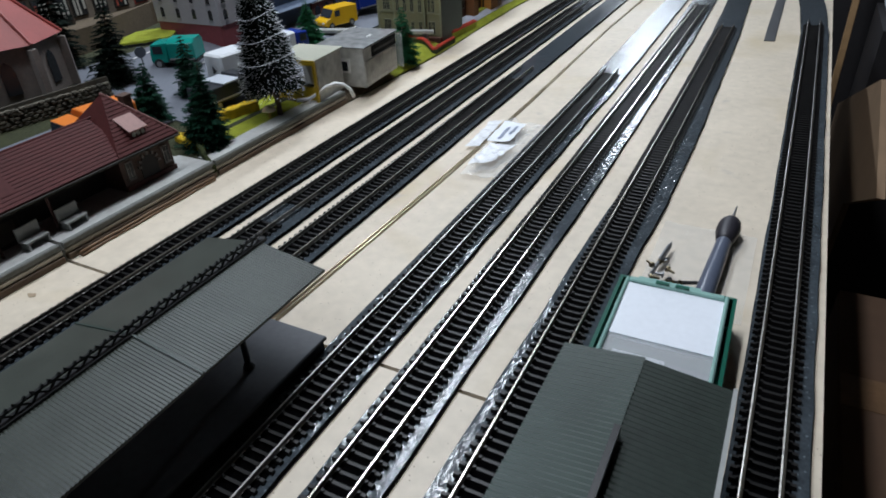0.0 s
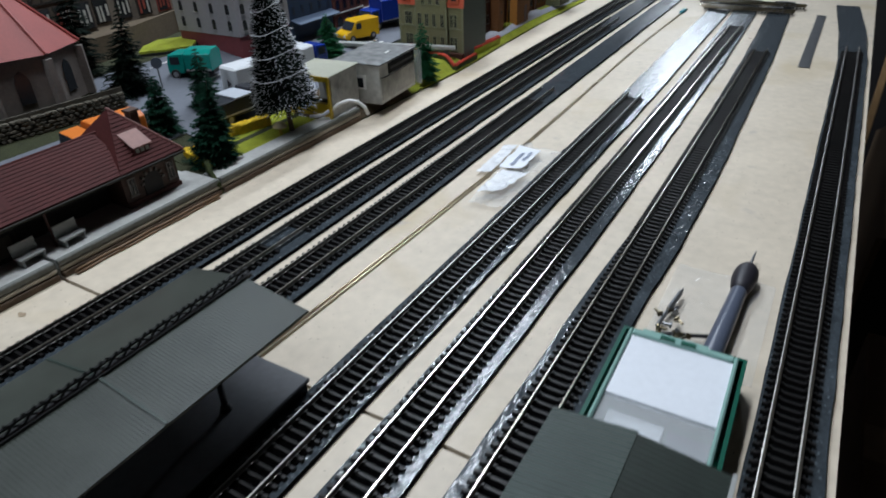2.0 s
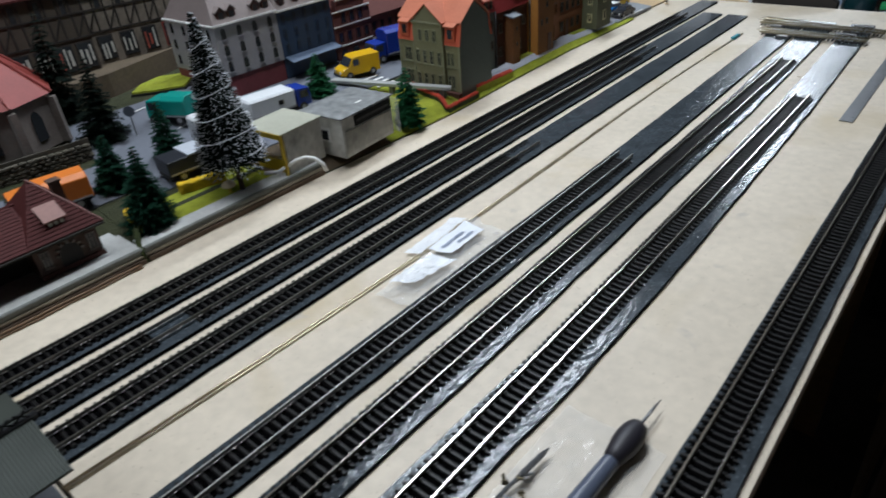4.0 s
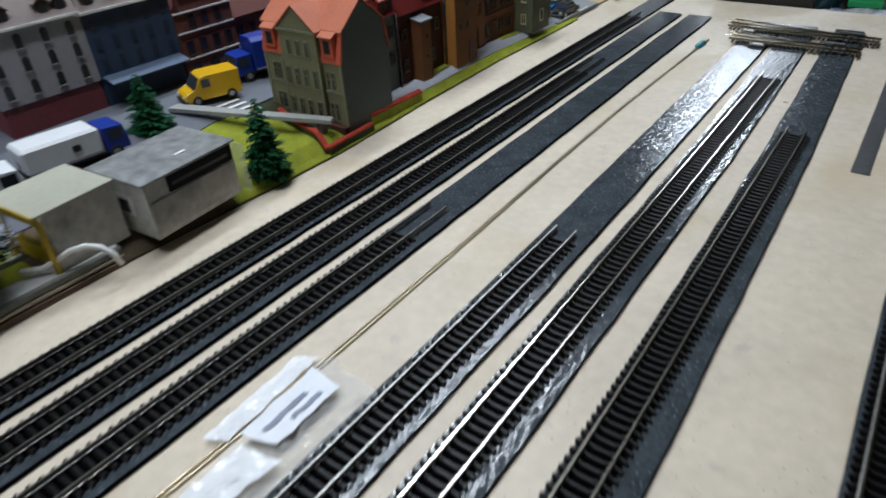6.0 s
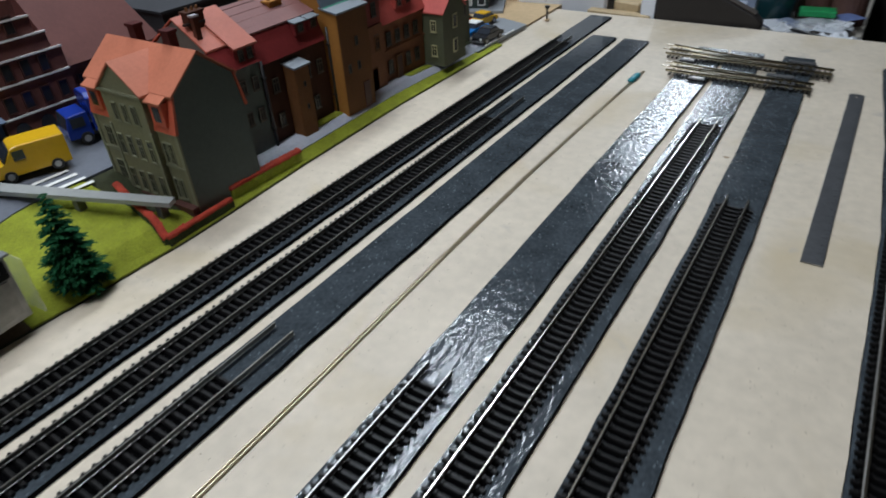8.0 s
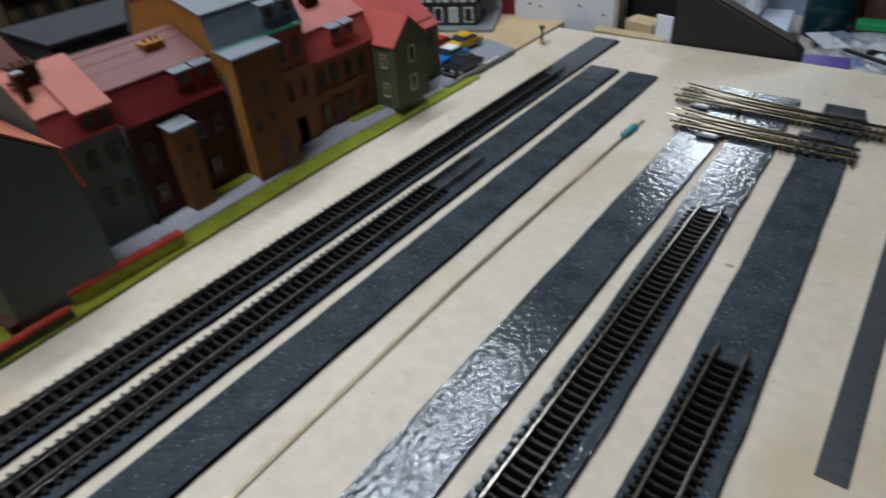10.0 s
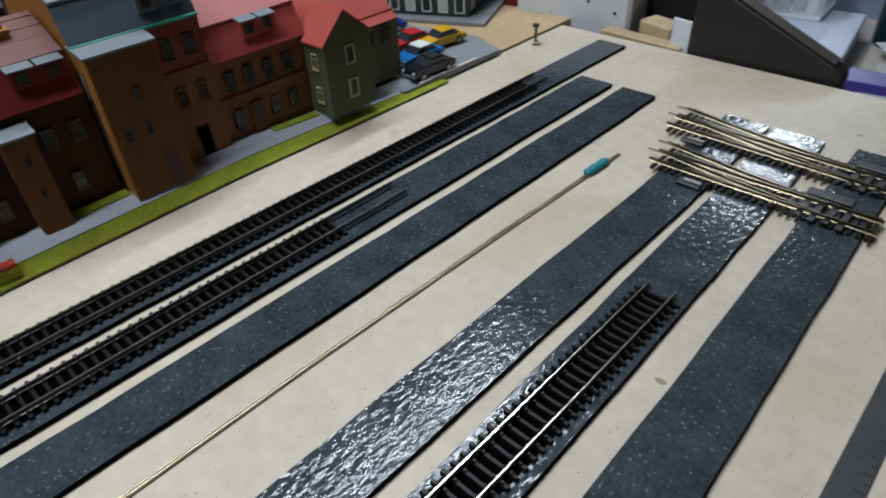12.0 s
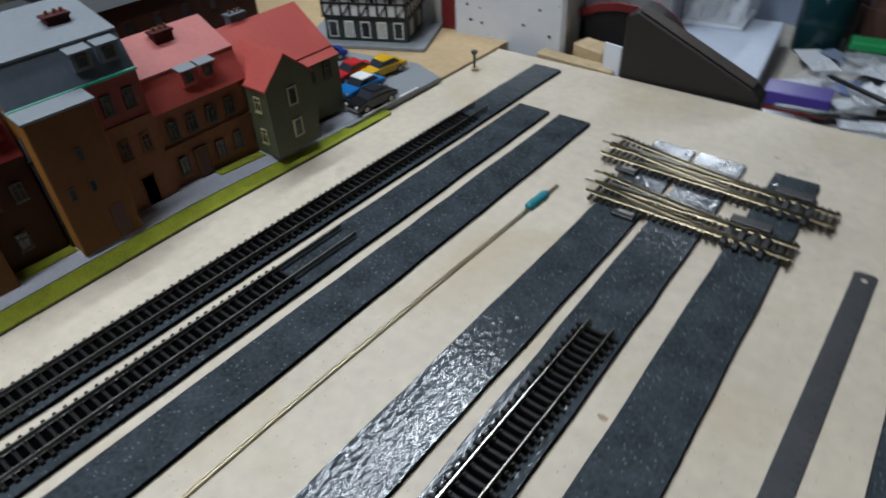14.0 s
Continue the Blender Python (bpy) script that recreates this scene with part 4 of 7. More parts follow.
def crumpled(quad, nx, ny, z0, amp, freq, seed, keep=None):
    """A wrinkled sheet between four corners, given in turn; its border frays by a noise."""
    bm = bmesh.new()
    a, b, c, d = (Vector((*p, 0)) for p in quad)
    g = {}
    for i in range(nx + 1):
        for j in range(ny + 1):
            u, v = i / nx, j / ny
            p = (a * (1 - u) + b * u) * (1 - v) + (d * (1 - u) + c * u) * v
            w = noise.noise(Vector((p.x * freq, p.y * freq, seed)))
            q = noise.noise(Vector((p.x * freq * 2.3, p.y * freq * 2.3, seed + 5)))
            g[i, j] = bm.verts.new((p.x + q * .0012, p.y + w * .0012, z0 + amp * (max(0, w + .3) + .35 * abs(q))))
    for i in range(nx):
        for j in range(ny):
            bm.faces.new((g[i, j], g[i + 1, j], g[i + 1, j + 1], g[i, j + 1]))
    return bm


def bag_with_label():
    ob = thing("zip_bag", "crumpled clear plastic bag with a white paper label", "plastic bag", (-0.153, 0.462, 0))
    o = Vector((-0.153, 0.462))

    def loc(*pts):
        return [(x - o.x, y - o.y) for x, y in pts]
    part("film", crumpled(loc((-0.1560, 0.4010), (-0.1265, 0.4040), (-0.1250, 0.5215), (-0.1655, 0.5260)), 18, 40, 0.0024, 0.0040, 150, 1), M["film"], ob)
    part("side_pocket", crumpled(loc((-0.1765, 0.4540), (-0.1650, 0.4600), (-0.1690, 0.5240), (-0.1800, 0.5180)), 6, 26, 0.0026, 0.0012, 120, 3), M["milky"], ob, "milky side pocket of the bag")
    lab = part("label", crumpled(loc((-0.1607, 0.4639), (-0.1413, 0.4696), (-0.1420, 0.5120), (-0.1630, 0.5140)), 8, 14, 0.0064, 0.0010, 60, 2), M["paper"], ob, "white paper label")
    part("print", crumpled(loc((-0.1530, 0.4720), (-0.1500, 0.4725), (-0.1515, 0.5000), (-0.1545, 0.4990)), 2, 10, 0.0069, 0.0010, 60, 2), M["print"], lab, "blurred grey print")
    part("print", crumpled(loc((-0.1475, 0.4840), (-0.1450, 0.4845), (-0.1458, 0.5040), (-0.1482, 0.5035)), 2, 10, 0.0069, 0.0010, 60, 2), M["print"], lab, "blurred grey print")
    # milky patch laid over the film to paint its white glare
    part("bag_glare", crumpled(loc((-0.1550, 0.4150), (-0.1380, 0.4240), (-0.1320, 0.4650), (-0.1545, 0.4600)), 12, 20, 0.0060, 0.0022, 110, 8), M["milky"], ob, "crumpled milky patch painting the glare on the bag")


M["milky"] = clear("milky_bag_film", (0.88, 0.91, 0.95), 0.12, 0.78)
bag_with_label()


M["grey_card"] = mat("dark_blue_grey_card", (0.060, 0.072, 0.105), 0.6, var=0.15)


def parts_case():
    ob = thing("parts_case", "green plastic parts case with a milky lid on the board", "plastic case", (0.0310, 0.2480, 0), 1.0)
    bm = bmesh.new()
    w, l, h, t = 0.0300, 0.0400, 0.0200, 0.0018
    bx(bm, -w, w, -l, l, 0.0002, 0.002)
    for d in ((-w, -w + t, -l, l), (w - t, w, -l, l), (-w + t, w - t, -l, -l + t), (-w + t, w - t, l - t, l)):
        bx(bm, *d, 0.002, h)
    part("case_body", bm, M["green_plastic"], ob)
    bm = bmesh.new()
    w2, l2, rw = 0.0262, 0.0372, 0.0019
    for d in ((-w2, -w2 + rw, -l2, l2), (w2 - rw, w2, -l2, l2), (-w2 + rw, w2 - rw, -l2, -l2 + rw), (-w2 + rw, w2 - rw, l2 - 0.004, l2)):
        bx(bm, *d, h - 0.004, h + 0.0025)
    rim = part("lid_rim", bm, M["mint"], ob, "mint translucent rim", bevel=0.0007)
    box_part("lid_panel", (-w2 + rw, w2 - rw, -0.0120, l2 - 0.004, h - 0.002, h + 0.0008), M["paper"], ob, "milky white panel")
    box_part("clear_window", (-w2 + rw, w2 - rw, -l2 + rw, -0.0121, h - 0.001, h + 0.0003), M["film"], ob, "clear lower window")
    box_part("white_insert", (-0.021, 0.004, -0.034, -0.0135, 0.0022, 0.0120), M["paper"], ob, "white insert card")
    box_part("grey_insert", (0.006, 0.0235, -0.034, -0.0135, 0.0022, 0.0110), M["grey_card"], ob, "dark blue-grey insert card")
    for x in (-0.007, 0.003):
        box_part("hinge_slot", (x - 0.0035, x + 0.0035, l2 - 0.0032, l2 - 0.0010, h + 0.0025, h + 0.0034), M["green_plastic"], rim)
    box_part("latch", (-0.020, 0.012, l2, l2 + 0.0026, h - 0.006, h + 0.0015), M["mint"], ob)


parts_case()


def screwdriver():
    ob = thing("precision_screwdriver", "small screwdriver with black bulb grip and blue-grey handle", "screwdriver", (0, 0, 0))
    p, q = (0.0430, 0.2920, 0.0068), (0.0485, 0.4180, 0.0072)
    bm = bmesh.new()
    lathe(bm, p, q, [(0, 0.0045), (0.002, 0.0055), (0.05, 0.0050), (0.072, 0.0046), (0.076, 0.0046)])
    part("handle", bm, M["grip_grey"], ob, "blue-grey handle", True)
    bm = bmesh.new()
    lathe(bm, p, q, [(0.0735, 0.0046), (0.079, 0.0058), (0.086, 0.0070), (0.092, 0.0073), (0.098, 0.0067), (0.1020, 0.0052), (0.1038, 0.0022)])
    part("grip", bm, M["rubber"], ob, "black rubber bulb", True)
    bm = bmesh.new()
    lathe(bm, p, q, [(0.102, 0.0010), (0.118, 0.0008), (0.1262, 0.0003)], 8)
    part("shaft", bm, M["steel"], ob, "thin steel shaft", True)


screwdriver()


def small_parts_bag():
    ob = thing("small_parts_bag", "clear bag holding little screws and a drill bit", "plastic bag", (0.036, 0.342, 0))
    bm = bmesh.new()
    n = 14
    g = {}
    for i in range(n + 1):
        for j in range(n + 1):
            x, y = (i / n - .5) * 0.058, (j / n - .5) * 0.098
            z = 0.0004 + 0.003 * max(0, noise.noise(Vector((x * 90, y * 80, 7))) + 0.1)
            g[i, j] = bm.verts.new((x, y, z))
    for i in range(n):
        for j in range(n):
            bm.faces.new((g[i, j], g[i + 1, j], g[i + 1, j + 1], g[i, j + 1]))
    part("film", bm, M["film_thin"], ob)
    rng = random.Random(8)
    bm = bmesh.new()
    lathe(bm, (-0.024, -0.026, 0.004), (-0.019, 0.014, 0.006), [(0, 0.0012), (0.018, 0.0012), (0.019, 0.0017), (0.034, 0.0016), (0.040, 0.0004)], 8)
    part("drill_bit", bm, M["steel"], ob)
    bm = bmesh.new()
    lathe(bm, (-0.027, -0.034, 0.0035), (0.006, -0.022, 0.0045), [(0, 0.0012), (0.033, 0.0012)], 8)
    part("pin", bm, M["black"], ob)
    for i in range(12):
        x, y, a = rng.uniform(-0.026, -0.006), rng.uniform(-0.036, -0.006), rng.uniform(0, 6.3)
        bm = bmesh.new()
        d = Vector((math.cos(a), math.sin(a), 0)) * 0.0058
        c = Vector((x, y, 0.0042 + 0.001 * (i % 3)))
        lathe(bm, c, c + d, [(0, 0.0019), (0.0010, 0.0019), (0.0011, 0.0009), (0.0052, 0.0008), (0.0058, 0.0003)], 8)
        part("screw", bm, M["bronze" if i % 3 else "steel"], ob)


small_parts_bag()


def blemishes():
    for x, y, r in ((-0.333, 0.1505, 0.0035), (-0.0425, 1.0205, 0.0028), (-0.049, 1.315, 0.0022)):
        ob = thing("knot", "small dark knot in the plywood surface", "wood knot", (x, y, 0), group="knots")
        bm = bmesh.new()
        rng = random.Random(int(r * 1e5))
        prism(bm, [(r * rng.uniform(.6, 1.2) * math.cos(k * .628), .6 * r * rng.uniform(.6, 1.2) * math.sin(k * .628)) for k in range(10)], "z", 0.00005, 0.00025)
        part("stain", bm, M["board_edge"], ob)


blemishes()
# ---- trees ----
M["bark"] = mat("model_trunk", (0.07, 0.045, 0.025), 0.8, var=0.3)
M["fir_bright"] = mat("bright_fir_needles", (0.011, 0.066, 0.026), 0.8, var=0.5, scale=500, bump=0, spec=0.1)
M["fir"] = mat("fir_needles", (0.004, 0.026, 0.014), 0.8, var=0.5, scale=500, bump=0, spec=0.1)
M["fir_dark"] = mat("dark_fir_needles", (0.0035, 0.0085, 0.0055), 0.8, var=0.5, scale=500, bump=0, spec=0.1)
M["snow"] = mat("snow_flock", (0.74, 0.77, 0.82), 0.7, var=0.1, bump=0.3)


def fir(name, label, loc, h, r, seed, needles="fir", snow=0.0, lean=(0, 0), dense=1.0, bare=0.07):
    ob = thing(name, label, "model tree", loc, group="fir trees")
    rng = random.Random(seed)
    ax, ay = lean
    bm = bmesh.new()
    cyl(bm, (0, 0, -0.001), (ax * h, ay * h, h * 0.96), r * 0.07, r * 0.015, 7)
    part("trunk", bm, M["bark"], ob)
    verts, faces, sv, sf = [], [], [], []

    def card(vs, fs, c, d, s, ln, w):
        """A thin two-sided sprig, folded along its middle."""
        i = len(vs)
        vs += [c, c + d * ln * .55 + s * w, c + d * ln, c + d * ln * .55 - s * w, c + d * ln * .5 + Vector((0, 0, w * .5))]
        fs += [(i, i + 1, i + 4), (i + 1, i + 2, i + 4), (i + 2, i + 3, i + 4), (i + 3, i, i + 4)]
    levels = int(17 * dense)
    for k in range(levels):
        t = (k + 0.3) / levels
        z = h * (bare + (0.99 - bare) * t)
        rad = r * (1 - t) ** 0.85 * rng.uniform(0.85, 1.1) + 0.0012
        m = max(5, int(15 * (1 - t) * dense) + 4)
        for b in range(m):
            a = (b + rng.random() * .8) * math.tau / m + k
            ln = rad * rng.uniform(0.72, 1.12)
            d = Vector((math.cos(a), math.sin(a), rng.uniform(-0.45, -0.05))).normalized()
            side = Vector((-math.sin(a), math.cos(a), 0))
            root = Vector((ax * z, ay * z, z))
            card(verts, faces, root, d, side, ln, ln * 0.05 + 0.0005)
            for q in (0.25, 0.38, 0.5, 0.62, 0.74, 0.86, 0.95):
                for s in (-1, 1):
                    dd = (d * 0.75 + side * s * 0.65 + Vector((0, 0, rng.uniform(-.25, .2)))).normalized()
                    card(verts, faces, root + d * ln * q, dd, dd.cross(Vector((0, 0, 1))).normalized(), ln * (0.40 - 0.2 * q) * rng.uniform(.7, 1.25) + .001, 0.0006 + ln * .018)
            if snow and rng.random() < snow:
                for q in (0.50, 0.60, 0.69, 0.77, 0.84, 0.90, 0.95, 1.0, 1.04):
                    for _ in range(2):
                        dd = (d * .9 + side * rng.uniform(-.7, .7) + Vector((0, 0, rng.uniform(-.15, .35)))).normalized()
                        card(sv, sf, root + d * ln * q + Vector((0, 0, .0008)), dd, dd.cross(Vector((0, 0, 1))).normalized(), rng.uniform(.0022, .0046), rng.uniform(.00014, .00030))
    for nm, vs, fs, m in (("crown", verts, faces, needles), ("snow", sv, sf, "snow")):
        if vs:
            me = bpy.data.meshes.new(nm)
            me.from_pydata([tuple(v) for v in vs], [], fs)
            me.materials.append(M[m])
            c = new(nm, me)
            c.parent = ob
            tagged(c, {"crown": "needled fir branches", "snow": "white snow on the twig tips"}[nm])
    return ob


def brush_fir(loc, h, r, lean):
    """Bottle-brush fir: whorls of fine bristles on a wire stem, their tips white with snow."""
    ob = thing("snowy_fir", "tall dark fir tree dusted with white snow", "model tree", loc, group="fir trees")
    rng = random.Random(11)
    up = Vector((0, 0, 1))

    def stem(z):
        return Vector((lean[0] * z, lean[1] * z, z))
    bm = bmesh.new()
    cyl(bm, (0, 0, -0.001), stem(h * .97), 0.0026, 0.0006, 8)
    part("trunk", bm, M["bark"], ob)
    sets = {"crown": ([], []), "snow": ([], [])}

    def bristle(key, a, d, ln, w):
        vs, fs = sets[key]
        s = d.cross(up).normalized() * w
        u = s.cross(d).normalized() * w
        i = len(vs)
        vs += [a + s, a - s * .5 + u, a - s * .5 - u, a + d * ln]
        fs += [(i, i + 1, i + 3), (i + 1, i + 2, i + 3), (i + 2, i, i + 3)]
    rows = 36
    for k in range(rows):
        t = k / (rows - 1)
        z0 = h * (0.19 + 0.79 * t)
        rad = r * (1.0 - t) ** 0.92 + 0.0022
        m = int(40 + 120 * (1 - t))
        for j in range(m):
            a = (j + rng.random()) * math.tau / m
            dr = Vector((math.cos(a), math.sin(a), rng.uniform(-.32, .10))).normalized()
            z = z0 + rng.gauss(0, h * .004)
            ln = rad * rng.uniform(.80, 1.08)
            root = stem(z)
            bristle("crown", root, dr, ln, 0.00075)
            for q in (.45, .7):
                dd = (dr + Vector((rng.uniform(-.5, .5), rng.uniform(-.5, .5), rng.uniform(-.3, .3)))).normalized()
                bristle("crown", root + dr * ln * q, dd, ln * .34 + .001, 0.0005)
            if rng.random() < .62:
                dd = (dr + Vector((rng.uniform(-.25, .25), rng.uniform(-.25, .25), rng.uniform(-.05, .22)))).normalized()
                bristle("snow", root + dr * (ln - .0026) + up * .0004, dd, rng.uniform(.0024, .0046), rng.uniform(.00022, .00040))
    for nm, label in (("crown", "dark bristle branches"), ("snow", "white snow on the bristle tips")):
        me = bpy.data.meshes.new(nm)
        me.from_pydata([tuple(v) for v in sets[nm][0]], [], sets[nm][1])
        me.materials.append(M["fir_dark" if nm == "crown" else "snow"])
        c = new(nm, me)
        c.parent = ob
        tagged(c, label)
    return ob


def on(x, y, dz=0.0):
    return (x, y, gh(x, y) + dz)


def trees():
    brush_fir(on(-0.3690, 0.440), 0.160, 0.0300, (-0.06, 0.0))
    fir("fir_tree", "dark tall fir tree beside the car park", on(-0.5520, 0.402), 0.090, 0.022, 2, "fir_dark", lean=(0.26, 0.0), dense=1.25)
    fir("fir_tree", "very dark tall fir tree behind the church", on(-0.622, 0.398), 0.118, 0.026, 3, "fir_dark", lean=(0.20, 0.0), dense=1.25)
    fir("fir_tree", "small green fir tree near the station", on(-0.4590, 0.364), 0.056, 0.018, 4, lean=(0.16, 0.0), dense=1.2)
    fir("fir_tree", "slender green fir tree near the station", on(-0.4680, 0.428), 0.062, 0.017, 5)
    fir("fir_tree", "green fir tree beside the platform", on(-0.3830, 0.3560), 0.077, 0.021, 6, lean=(0.16, 0.0), dense=1.3)
    fir("fir_tree", "green fir tree on the lawn by the corner house", on(-0.352, 0.652), 0.066, 0.019, 7, "fir_bright", dense=1.2)
    fir("fir_tree", "green fir tree by the street", on(-0.477, 0.633), 0.052, 0.018, 9, "fir_bright", dense=1.2)


trees()


def fir_string():
    """White thread wound round the snowy fir."""
    x0, y0, z0 = on(-0.3690, 0.440)
    ob = thing("white_string", "thin white string wound round the snowy fir", "string", (x0, y0, z0))
    pts = []
    for k in range(145):
        t = k / 144
        z = 0.040 + 0.100 * t
        a = t * math.tau * 5.2
        r = 0.0305 * (1 - (z - 0.03) / 0.132) ** 0.92 + 0.0014
        pts.append((-0.06 * z + r * math.cos(a), r * math.sin(a), z + 0.0010 * math.cos(a * 3 + .6)))
    bm = bmesh.new()
    tube(bm, pts, 0.00026, 5)
    part("thread", bm, M["snow"], ob)
    # garden parasol at its foot
    x, y, z = on(-0.3730, 0.4290)
    ob = thing("garden_parasol", "small beige parasol with a yellow stem beside the fir", "parasol", (x, y, z))
    bm = bmesh.new()
    cyl(bm, (0, 0, 0), (0, 0, 0.0095), 0.0016, 0.0009, 8)
    part("stem", bm, M["stem_yellow"], ob)
    bm = bmesh.new()
    lathe(bm, (0, 0, 0.0075), (0, 0, 0.0130), [(0, 0.0068), (0.0012, 0.0066), (0.0030, 0.0050), (0.0046, 0.0026), (0.0054, 0.0006)], 14)
    part("canopy", bm, M["parasol"], ob, "beige domed canopy", smooth=True)


M["parasol"] = mat("beige_parasol", (0.52, 0.42, 0.28), 0.6, var=0.15)
M["stem_yellow"] = mat("yellow_stem", (0.45, 0.30, 0.04), 0.6, var=0.2)
fir_string()

# ---- front strip of the town: platform, lawn, path ----
M["stone_edge"] = mat("platform_edge_stone", (0.13, 0.135, 0.12), 0.65, var=0.25, scale=350)
M["flower_red"] = mat("red_flower_flock", (0.52, 0.06, 0.03), 0.9, var=0.4, scale=900, bump=1, bscale=1600, depth=0.002)
M["flower_yellow"] = mat("yellow_flower_flock", (0.80, 0.54, 0.02), 0.9, var=0.4, scale=900, bump=1, bscale=1600, depth=0.002)
M["hedge"] = mat("hedge_foam", (0.045, 0.06, 0.015), 0.95, var=0.5, scale=700, bump=1, bscale=1500, depth=0.002)
M["cable"] = mat("brown_cable", (0.16, 0.09, 0.045), 0.5, var=0.2)

M["earth"] = mat("brown_earth_flock", (0.085, 0.06, 0.035), 0.95, var=0.4, scale=500, bump=1, bscale=1200, depth=0.0012)
sheet("grass_verge", lambda y: edge_x(y) - (0.034 if y < 0.735 else 0.010), lambda y: edge_x(y) - 0.0005, 0.612, 1.205, M["grass"], "bright yellow-green flocked grass verge", "grass", 0.0012, 0.002)
sheet("path", lambda y: edge_x(y) - 0.030, lambda y: edge_x(y) - 0.0105, 0.742, 1.20, M["paving"], "pale grey footpath in front of the houses", "path", 0.0012, 0.003)
sheet("lawn", lambda y: -0.412, lambda y: -0.369, 0.372, 0.475, M["grass"], "bright yellow-green flocked lawn", "grass", 0.0008, 0.002, 10)
sheet("dull_lawn", lambda y: -0.46, lambda y: -0.369 if y < 0.372 else -0.4122, 0.335, 0.475, M["grass_dark"], "dull dark green flock round the firs", "grass", 0.0008, 0.002, 10)
sheet("garden_lawn", lambda y: -0.46, lambda y: edge_x(y) - 0.0340, 0.612, 0.72, M["grass"], "bright yellow-green flocked lawn by the corner house", "grass", 0.0010, 0.002, 10)
sheet("bare_earth", lambda y: -0.46, lambda y: edge_x(y) - 0.0005, 0.475, 0.612, M["earth"], "bare brown earth round the kiosks", "ground", 0.0008, 0.003, 12)
sheet("road", lambda y: -0.60 + 0.05 * smooth01((y - .60) / .1), lambda y: -0.420 - 0.03 * smooth01((y - 0.58) / .1), 0.375, 0.86, M["asphalt"], "smooth grey painted street and car park", "road", 0.0020, 0.004, 14)
sheet("road_west", lambda y: -0.505, lambda y: -0.440, -0.20, 0.376, M["asphalt"], "grey painted street behind the station", "road", 0.0020, 0.004, 8)
sheet("town_ground_west", lambda y: -1.5, lambda y: -0.40, -0.75, 0.325, M["grass_dark"], "dull green flock ground behind the station", "ground", 0, 0.02, 30, 40)

for ya, yb in ((0.8925, 0.9285), (1.0400, 1.0810)):
    sheet("grass_patch", lambda y: -0.3755, lambda y: edge_x(y) - 0.0190, ya, yb, M["grass"], "small flocked lawn against the house front", "grass", 0.0020, 0.003, 3, 8)




M["conduit"] = mat("tan_conduit", (0.30, 0.255, 0.19), 0.5, var=0.25, scale=200)
M["brown_base"] = mat("brown_wooden_base", (0.10, 0.065, 0.04), 0.75, var=0.35, scale=250)


def platform_piece(y0, y1, xb):
    """Platform slab with a moulded edge, a tan conduit under it and a brown base strip on the board."""
    ob = thing("station_platform", "pale grey-green station platform section with a moulded edge", "platform", (0, y0, 0), group="station platform")
    L = y1 - y0
    box_part("slab", (xb, -0.3515, 0, L, 0.0001, 0.0132), M["plat"], ob)
    bm = bmesh.new()
    prism(bm, [(-0.3515, 0.0088), (-0.3487, 0.0088), (-0.3481, 0.0098), (-0.3481, 0.0126), (-0.3488, 0.0134), (-0.3515, 0.0134)], "y", 0, L)
    part("edge_stone", bm, M["stone_edge"], ob)
    bm = bmesh.new()
    cyl(bm, (-0.3492, 0, 0.0068), (-0.3492, L, 0.0068), 0.0017, n=10)
    part("conduit", bm, M["conduit"], ob, "round tan conduit under the edge", smooth=True)
    box_part("lower_step", (-0.3514, -0.3468, 0, L, 0.0001, 0.0046), M["brown_base"], ob, "brown wooden base strip", 0.0005)


platform_piece(-0.74, JOINT - 0.0015, -0.420)
platform_piece(JOINT + 0.0015, 0.328, -0.420)
platform_piece(0.3305, 0.520, -0.3690)


def cables():
    for k, (dx, z) in enumerate(((0, 0.0012), (0.0026, 0.0011), (0.0010, 0.0032))):
        ob = thing("cable", "thin brown cable lying along the platform foot", "cable", (0, 0, 0), group="cables")
        bm = bmesh.new()
        tube(bm, [(-0.3452 + dx * 0.6 + 0.0005 * math.sin(j * 1.7 + k), 0.195 + j * 0.0115, z) for j in range(12)], 0.0009, 6)
        part("wire", bm, M["cable"], ob, smooth=True)


cables()


def bench(x, y, rz):
    ob = thing("platform_bench", "pale grey plastic platform bench with a tall back", "bench", (x, y, 0.0133), rz, group="platform benches")
    box_part("seat", (-0.0040, 0.0040, -0.0085, 0.0085, 0.0050, 0.0062), M["plat2"], ob)
    box_part("backrest", (-0.0052, -0.0040, -0.0085, 0.0085, 0.0050, 0.0150), M["plat2"], ob, bevel=0.0003)
    for s in (-1, 1):
        box_part("leg", (-0.0040, 0.0040, s * 0.0072 - 0.0006, s * 0.0072 + 0.0006, 0.0001, 0.0050), M["plat2"], ob)


bench(-0.3625, 0.1800, 4)
bench(-0.3620, 0.2090, 4)


